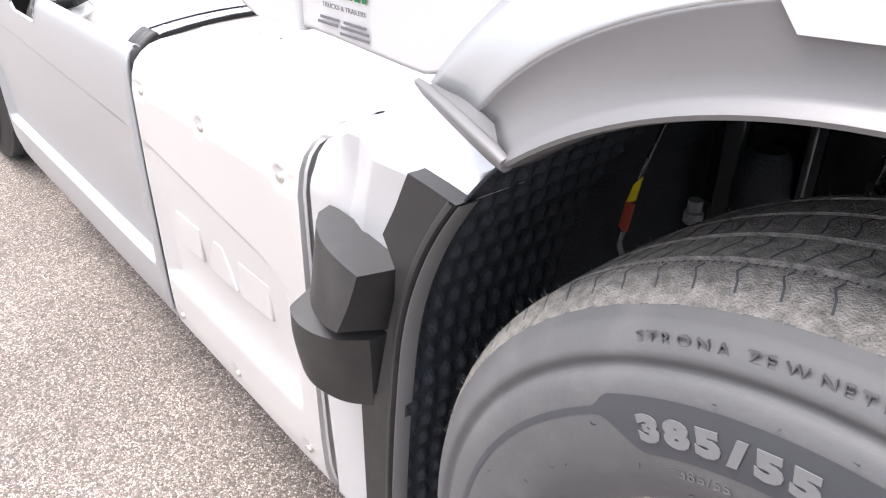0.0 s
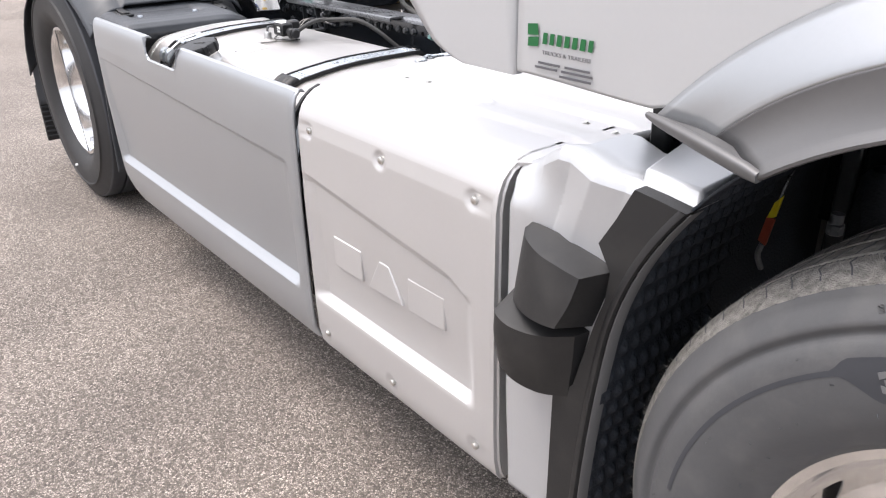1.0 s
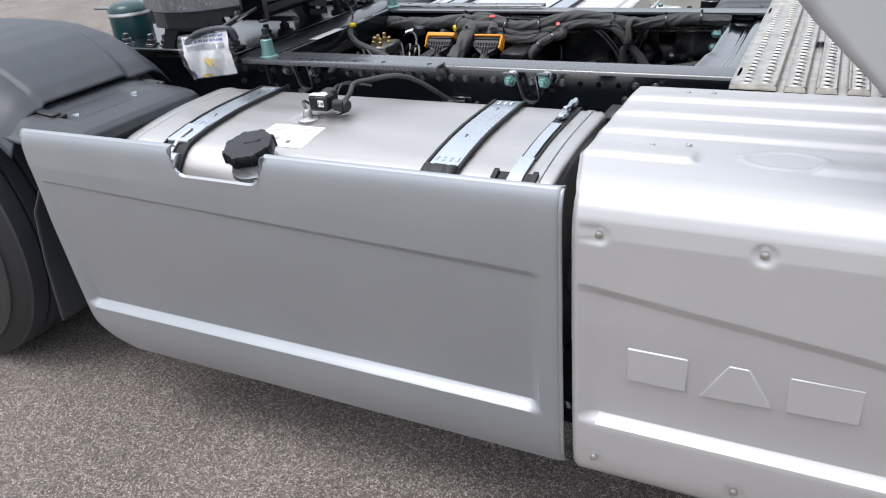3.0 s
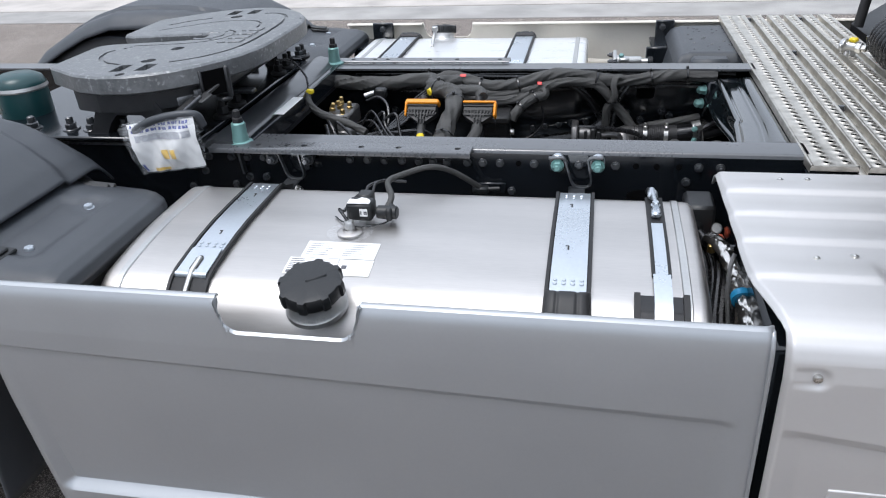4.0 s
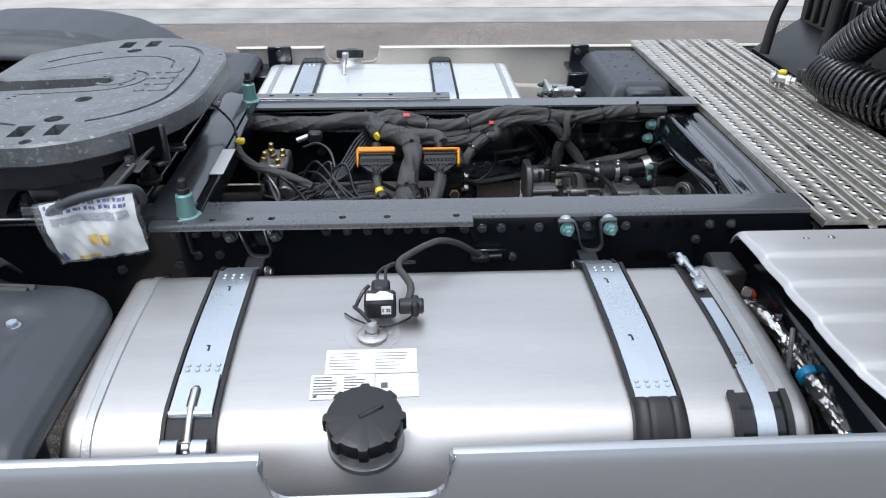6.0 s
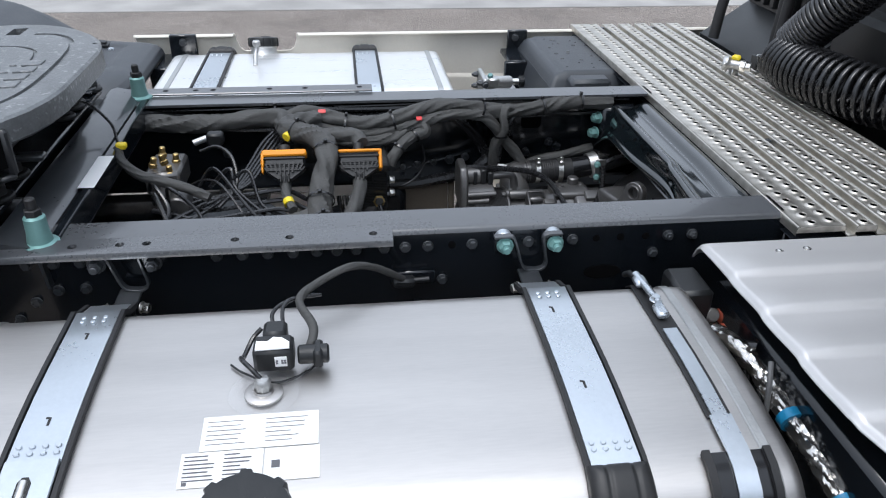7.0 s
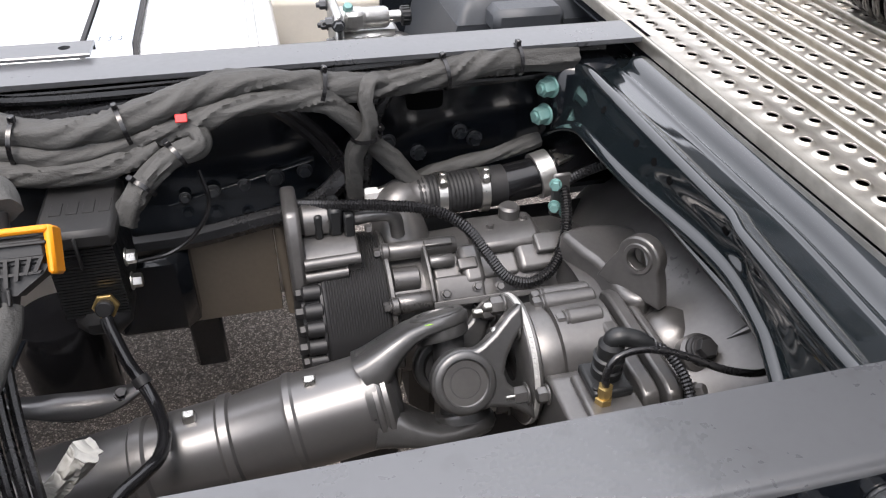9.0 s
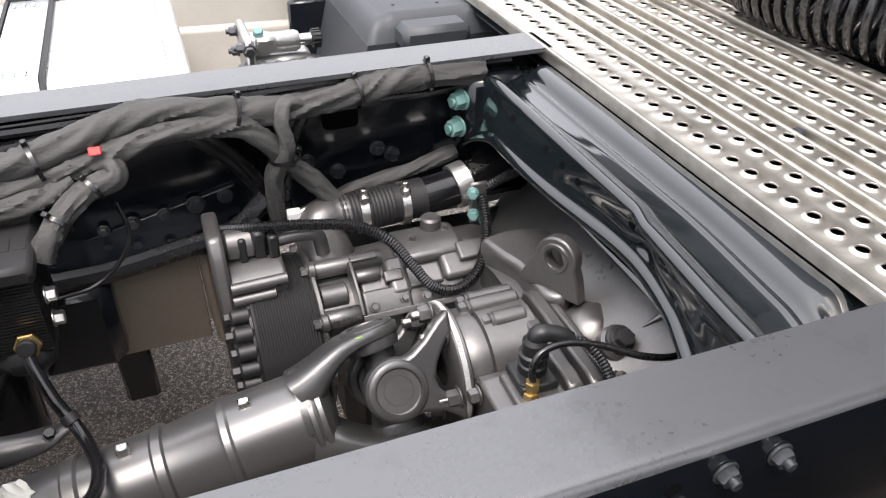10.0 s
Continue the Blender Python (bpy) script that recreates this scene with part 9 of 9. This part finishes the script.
def plug_block(x0, x1, all_round):
    root = thing("connector", ((x0 + x1) / 2, 0.02, 0.90), "black multi-pin connector with an orange locking frame", "connector", "connectors")
    q = Matrix.Translation(((x0 + x1) / 2, 0.02, 0.94)) @ Matrix.Rotation(radians(-38), 4, "X")
    w = (x1 - x0) / 2
    part("body", G().box(-w + 0.006, w - 0.006, -0.016, 0.016, -0.016, 0.016, 0.004, q).prism([(-w * 0.92, -0.014), (w * 0.92, -0.014), (w * 0.80, -0.024), (w * 0.30, -0.044), (-w * 0.30, -0.044), (-w * 0.80, -0.024)], -0.014, 0.014, "y", q), "black", root)
    part("ledge", G().box(-w + 0.004, w - 0.004, -0.021, -0.014, 0.006, 0.010, 0.001, q).box(-w + 0.008, w - 0.008, -0.020, -0.014, -0.009, -0.005, 0.001, q), "trim", root)
    for k in range(9):
        x = w * 0.84 * (k / 4 - 1)
        low = -0.022 - 0.018 * max(0.0, 1 - abs(k - 4) / 3.4)
        part("rib", G().prism([(x - 0.002, -0.006), (x + 0.002, -0.006), (x * 0.82 + 0.002, low), (x * 0.82 - 0.002, low)], -0.021, -0.013, "y", q), "trim", root)
    part("cross_rib", G().prism([(-w * 0.80, -0.021), (w * 0.80, -0.021), (w * 0.76, -0.024), (-w * 0.76, -0.024)], -0.020, -0.013, "y", q), "trim", root)
    if all_round < 0:
        g = G().box(-w, w, -0.021, 0.020, 0.014, 0.031, 0.004, q).box(-w - 0.002, -w + 0.006, -0.020, 0.012, -0.014, 0.024, 0.003, q).box(-w - 0.001, -w + 0.004, -0.019, 0.0, -0.028, -0.012, 0.002, q)
    else:
        g = G().box(-w + 0.004, w, -0.022, -0.012, 0.018, 0.026, 0.003, q).box(w - 0.006, w + 0.003, -0.020, 0.016, -0.026, 0.026, 0.003, q)
        part("top_bar", G().box(-w + 0.004, w - 0.010, -0.011, 0.020, 0.014, 0.027, 0.003, q), "letter", root)
    part("locking_frame", g, "orange", root, "orange plastic locking frame")
    part("collar", G().tube([q @ Vector((0, 0, z)) for z in (-0.038, -0.052, -0.066)], [0.017, 0.014, 0.0155], 16), "trim", root)
    for k in range(3):
        part("clip_rib", G().box(-0.012 + 0.010 * k, -0.008 + 0.010 * k, -0.019, -0.014, -0.054, -0.036, 0.001, q), "trim", root)
    part("collar", G().cyl(0.014, 0.025, 0.046, q, 14, 0.002), "trim", root)
    return root


plug_block(-0.948, -0.836, -1)
plug_block(-0.760, -0.648, 1)

# loose hoses and cables in the bay
pipes = thing("air_pipes", (-0.9, 0.2, 0.8), "bundle of black plastic air pipes in the bay", "air pipes")
random.seed(11)
RUNS = []
for k in range(7):
    d = k * 0.010
    j = [random.uniform(-0.012, 0.012) for _ in range(10)]
    RUNS.append(([(-1.30, 0.40, 0.955 - d * 0.3), (-1.10, 0.395 + j[0], 0.955 - d + j[1]), (-0.90, 0.385 + j[2], 0.960 - d + j[3]), (-0.70, 0.385 + j[4], 0.958 - d + j[5]), (-0.50, 0.395 + j[6], 0.962 - d + j[7]), (-0.10, 0.405, 0.962 - d + j[8]), (0.15, 0.41, 0.962 - d)], random.choice((0.004, 0.006, 0.009))))
for k in range(5):
    d = k * 0.013
    RUNS.append(([(-0.905 + d * 0.6, 0.33, 0.94), (-0.965 + d, 0.25, 0.91), (-1.00 + d * 0.8, 0.16, 0.88), (-1.035 + d * 0.5, 0.05, 0.86), (-1.10 - d, -0.06 + 0.05 * math.sin(k * 2.1), 0.845), (-1.19, -0.10 - d, 0.84)], 0.0048))
for k in range(2):
    d = k * 0.020
    RUNS.append(([(-0.46 + d, 0.37, 0.935), (-0.405 + d, 0.37, 0.913), (-0.352 + d * 0.9, 0.375, 0.861), (-0.315 + d * 0.7, 0.372, 0.807), (-0.297 + d * 0.4, 0.36, 0.763), (-0.295 + d * 0.3, 0.35, 0.72)], 0.0085))
for k in range(2):
    d = k * 0.018
    RUNS.append(([(-0.20 + d, 0.41, 0.95), (-0.24 + d, 0.40, 0.90), (-0.27 + d, 0.39, 0.84), (-0.285 + d, 0.37, 0.76)], 0.009))
RUNS.append(([(-0.66, 0.31, 0.735), (-0.55, 0.33, 0.725), (-0.45, 0.34, 0.735), (-0.36, 0.345, 0.75), (-0.30, 0.36, 0.79)], 0.017))
for k in range(4):
    d = k * 0.014
    RUNS.append(([(-0.76 + d, -0.02, 0.86), (-0.75 + d, -0.08, 0.80), (-0.735 + d, -0.14, 0.74), (-0.72 + d, -0.20, 0.66), (-0.71, -0.26, 0.58)], 0.006))
for a, b in ((0.03, 0.86), (0.0, 0.845), (-0.06, 0.85)):
    RUNS.append(([(-1.22, a + 0.02, b), (-1.10, a - 0.02, b - 0.01), (-0.99, a - 0.03, b + 0.005), (-0.90, a - 0.02, b + 0.01), (-0.84, a - 0.06, b)], 0.006))
RUNS.append(([(-1.12, 0.14, 0.93), (-1.07, 0.12, 0.95), (-1.03, 0.08, 0.93), (-1.02, 0.02, 0.88), (-1.06, -0.04, 0.85)], 0.005))
RUNS.append(([(-0.515, 0.275, 0.875), (-0.508, 0.26, 0.83), (-0.53, 0.25, 0.79), (-0.57, 0.24, 0.765), (-0.615, 0.22, 0.77)], 0.0035))
RUNS.append(([(-0.75, -0.25, 0.62), (-0.70, -0.28, 0.58), (-0.62, -0.30, 0.55), (-0.5, -0.33, 0.5)], 0.008))
for pts, r in RUNS:
    part("pipe", G().tube(curve(pts, 8), r, 8), "cable", pipes)
part("white_fitting", G().cyl(0.011, 0, 0.022, AX(-0.275, 0.325, 0.772), 6, 0.002), "paper", pipes, "white hose fitting")
part("steel_pipe", G().tube([(-0.255, 0.325, 0.772), (-0.19, 0.335, 0.782)], 0.008, 12), "steel", pipes)

# folded brackets under the connectors
sup = thing("loom_bracket", (-0.95, 0.05, 0.70), "dark grey folded sheet bracket under the connectors", "bracket")
soften(part("shelf", G().prism([(-1.16, 0.12), (-1.07, 0.150), (-0.975, 0.148), (-0.885, 0.035), (-0.930, -0.060), (-1.02, -0.13), (-1.16, -0.13)], 0.774, 0.780), "plastic", sup), 0.002)
part("shelf_leg", G().box(-1.10, -1.06, 0.0, 0.05, 0.676, 0.775, 0.004), "chassis", sup)
part("shelf_bolt", G().bolt((-0.93, 0.03, 0.780), (0, 0, 1), 0.012, 0.010), "chassis_matt", sup)
part("shelf_bolt", G().bolt((-1.03, -0.07, 0.780), (0, 0, 1), 0.012, 0.010), "chassis_matt", sup)
soften(part("lower_shelf", G().prism([(-0.90, 0.10), (-0.742, 0.10), (-0.752, 0.0), (-0.83, -0.01), (-0.90, 0.04)], 0.752, 0.758), "chassis", sup), 0.002)
part("folded_edge", G().box(-0.825, -0.755, -0.013, -0.003, 0.735, 0.759, 0.002), "chassis_matt", sup)

# brass and alloy valve block near the rear beam
valve = thing("valve_block", (-1.2, 0.1, 0.85), "alloy valve block with brass push-in fittings", "valve")
part("block", G().box(-1.255, -1.165, 0.06, 0.20, 0.84, 0.905, 0.008).box(-1.22, -1.15, 0.0, 0.08, 0.82, 0.87, 0.008).cyl(0.030, 0, 0.07, Matrix.Translation((-1.16, 0.03, 0.85)) @ Matrix.Rotation(radians(90), 4, "X"), 16, 0.004), "gear", valve)
for x, y, zz in ((-1.240, 0.105, 0.0), (-1.205, 0.095, 0.012), (-1.185, 0.135, -0.004), (-1.225, 0.165, 0.004), (-1.19, 0.075, -0.012)):
    q = Matrix.Translation((x, y, 0.903 + zz)) @ Matrix.Rotation(0.25 * math.sin(x * 90), 4, "Y")
    part("fitting", G().cyl(0.011, 0, 0.014, q, 6, 0.002).cyl(0.008, 0.013, 0.030, q, 12, 0.002), "brass", valve)
part("white_plug", G().tube([(-1.150, 0.215, 0.925), (-1.115, 0.225, 0.935)], 0.009, 12), "cast_alu", valve)
part("black_plug", G().box(-1.115, -1.07, 0.21, 0.245, 0.915, 0.95, 0.006), "black", valve)
part("module", G().box(-1.28, -1.13, -0.30, -0.16, 0.80, 0.865, 0.01), "trim", valve, "dark grey flat module")
for k in range(7):
    random.seed(30 + k)
    a = Vector((-1.24 + 0.03 * k, 0.0 + random.uniform(-.05, .12), 0.87))
    j = [random.uniform(-0.035, 0.035) for _ in range(6)]
    pts = [a, a + Vector((0.04 + j[0], -0.03 + j[1], 0.035 + j[2] * 0.8)), a + Vector((0.09 + j[3], -0.10 + j[4] * 1.5, 0.01 + j[5] * 0.6)), a + Vector((0.13 + j[1] * 2, -0.18 + j[0] * 2, -0.03))]
    part("cable", G().tube(curve(pts, 6), random.uniform(0.003, 0.006), 8), "cable", valve)
part("yellow_clip", G().box(-1.30, -1.275, 0.03, 0.05, 0.985, 1.0, 0.003), "yellow", valve)
part("black_sleeve", wrinkled([(-1.30, 0.04, 0.985), (-1.285, 0.015, 0.962), (-1.25, 0.0, 0.932), (-1.20, 0.0, 0.912), (-1.14, -0.01, 0.895), (-1.08, -0.03, 0.875)], 0.013, 2.2, 0.2, 12, 8), "sleeve", valve)
part("thin_cable", G().tube(curve([(-1.30, 0.06, 0.995), (-1.32, 0.10, 1.03), (-1.38, 0.14, 1.07), (-1.46, 0.20, 1.06)], 8), 0.004, 8), "cable", valve)

# inner bracket on the far rail's web, bolts and slot
for x, z in ((-0.087, 0.806), (-0.161, 0.773), (-0.06, 0.79), (-0.215, 0.80), (-1.1, 0.80), (-0.95, 0.78), (-0.8, 0.82)):
    part("bolt", G().bolt((x, 0.440, z), (0, -1, 0), 0.012, 0.010), "chassis_matt", far_rail)
for x, z, r in ((-0.514, 0.744, 0.010), (-0.462, 0.750, 0.009), (-0.410, 0.758, 0.013), (-0.360, 0.765, 0.011), (-0.56, 0.738, 0.008)):
    part("bolt", G().bolt((x, 0.4335, z), (0, -1, 0), r, 0.008), "chassis_matt", far_rail)
soften(part("web_bracket", G().prism([(-0.60, 0.722), (-0.342, 0.784), (-0.338, 0.736), (-0.60, 0.686)], 0.433, 0.4398, "y"), "chassis", far_rail), 0.002)
soften(part("bracket_shelf", G().add([(-0.60, 0.438, 0.690), (-0.338, 0.438, 0.740), (-0.345, 0.385, 0.725), (-0.60, 0.385, 0.676), (-0.60, 0.438, 0.682), (-0.338, 0.438, 0.732), (-0.345, 0.385, 0.717), (-0.60, 0.385, 0.668)], [(0, 1, 2, 3), (7, 6, 5, 4), (0, 4, 5, 1), (1, 5, 6, 2), (2, 6, 7, 3), (3, 7, 4, 0)]), "chassis", far_rail), 0.002)
# thin black shape on the web, painted as the slot's shade
part("web_slot", G().prism([(-0.150 + 0.032 * math.copysign(abs(math.cos(2 * math.pi * k / 24)) ** 0.4, math.cos(2 * math.pi * k / 24)), 0.878 + 0.024 * math.copysign(abs(math.sin(2 * math.pi * k / 24)) ** 0.4, math.sin(2 * math.pi * k / 24))) for k in range(24)], 0.4392, 0.4402, "y"), "hole_shade", far_rail)
part("floor_tray", G().box(-2.0, -0.98, -0.43, 0.43, 0.66, 0.68, 0.006), "chassis", far_rail)
part("centre_post", G().box(-0.70, -0.56, 0.30, 0.42, 0.55, 0.72, 0.02), "chassis", far_rail)

# ---- gap between tank and battery box ----
gap = thing("foil_wrapped_hose", (-0.03, -0.85, 0.7), "hose wrapped in crumpled reflective foil", "hose")
part("foil", wrinkled([(-0.050, -0.69, 0.868), (-0.036, -0.73, 0.872), (-0.022, -0.785, 0.866), (-0.012, -0.85, 0.850), (-0.006, -0.95, 0.835), (0.0, -1.05, 0.815), (0.01, -1.13, 0.78)], 0.0165, 3.3, 0.26, 18, 12), "foil", gap, smooth=30)
part("blue_band", G().tube([(-0.008, -0.905, 0.842), (-0.007, -0.922, 0.839)], 0.023, 16), "teal_tape", gap, "blue tape")
part("blue_band", G().tube([(0.002, -1.06, 0.811), (0.004, -1.075, 0.806)], 0.023, 16), "teal_tape", gap, "blue tape")
part("grey_wire", G().tube(curve([(-0.020, -0.84, 0.905), (-0.030, -0.865, 0.88), (-0.030, -0.88, 0.82), (-0.02, -0.90, 0.74)], 6), 0.005, 8), "letter", gap, "pale grey wire")
sw = thing("battery_switch", (-0.06, -0.60, 0.8), "black battery switch with cables beside the battery box", "switch")
part("housing", G().box(-0.105, -0.035, -0.645, -0.545, 0.845, 0.925, 0.008).box(-0.115, -0.06, -0.655, -0.60, 0.82, 0.89, 0.012), "black", sw)
part("cable", G().tube(curve([(-0.07, -0.655, 0.86), (-0.05, -0.69, 0.85), (-0.03, -0.73, 0.86), (0.0, -0.77, 0.88)], 6), 0.013, 12), "cable", sw)
part("yellow_mark", G().tube([(-0.112, -0.658, 0.895), (-0.105, -0.66, 0.875)], 0.003, 6), "yellow", sw)
part("red_cover", G().box(-0.005, 0.025, -0.635, -0.60, 0.83, 0.862, 0.008), "terracotta", sw, "dull red terminal cover")
part("red_cover", G().box(-0.045, -0.015, -0.695, -0.665, 0.83, 0.868, 0.006), "terracotta", sw)
part("plug", G().cyl(0.014, 0, 0.03, Matrix.Translation((-0.03, -0.62, 0.855)) @ Matrix.Rotation(radians(60), 4, "X"), 14, 0.003), "cast_alu", sw)
part("brass_stud", G().cyl(0.010, 0, 0.02, Matrix.Translation((-0.05, -0.73, 0.85)), 12, 0.002), "brass", sw)
for k in range(6):
    random.seed(50 + k)
    x = -0.075 + 0.012 * k
    part("wire", G().tube(curve([(x, -0.62 - 0.03 * k, 0.85), (x + 0.02, -0.75, 0.80 + 0.01 * k), (x, -0.92, 0.74), (x + 0.03, -1.10, 0.66)], 6), random.choice((0.005, 0.008, 0.011)), 8), "cable", sw)
part("backing", G().box(0.0, 0.70, -1.18, -0.56, 0.30, 0.90, 0.01), "chassis", sw)
part("floor_pan", G().box(-0.10, 0.02, -1.20, -0.46, 0.36, 0.42, 0.01), "chassis", sw)

shield = thing("heat_shield", (-0.5, 0.36, 0.5), "brownish satin metal heat shield below the loom", "heat shield")
part("panel", G().box(-0.60, -0.425, 0.352, 0.356, 0.535, 0.712, 0.002), "brown", shield)
part("folded_edge", G().tube(curve([(-0.415, 0.352, 0.716), (-0.412, 0.352, 0.62), (-0.408, 0.352, 0.53)], 6), 0.010, 12), "brown", shield)
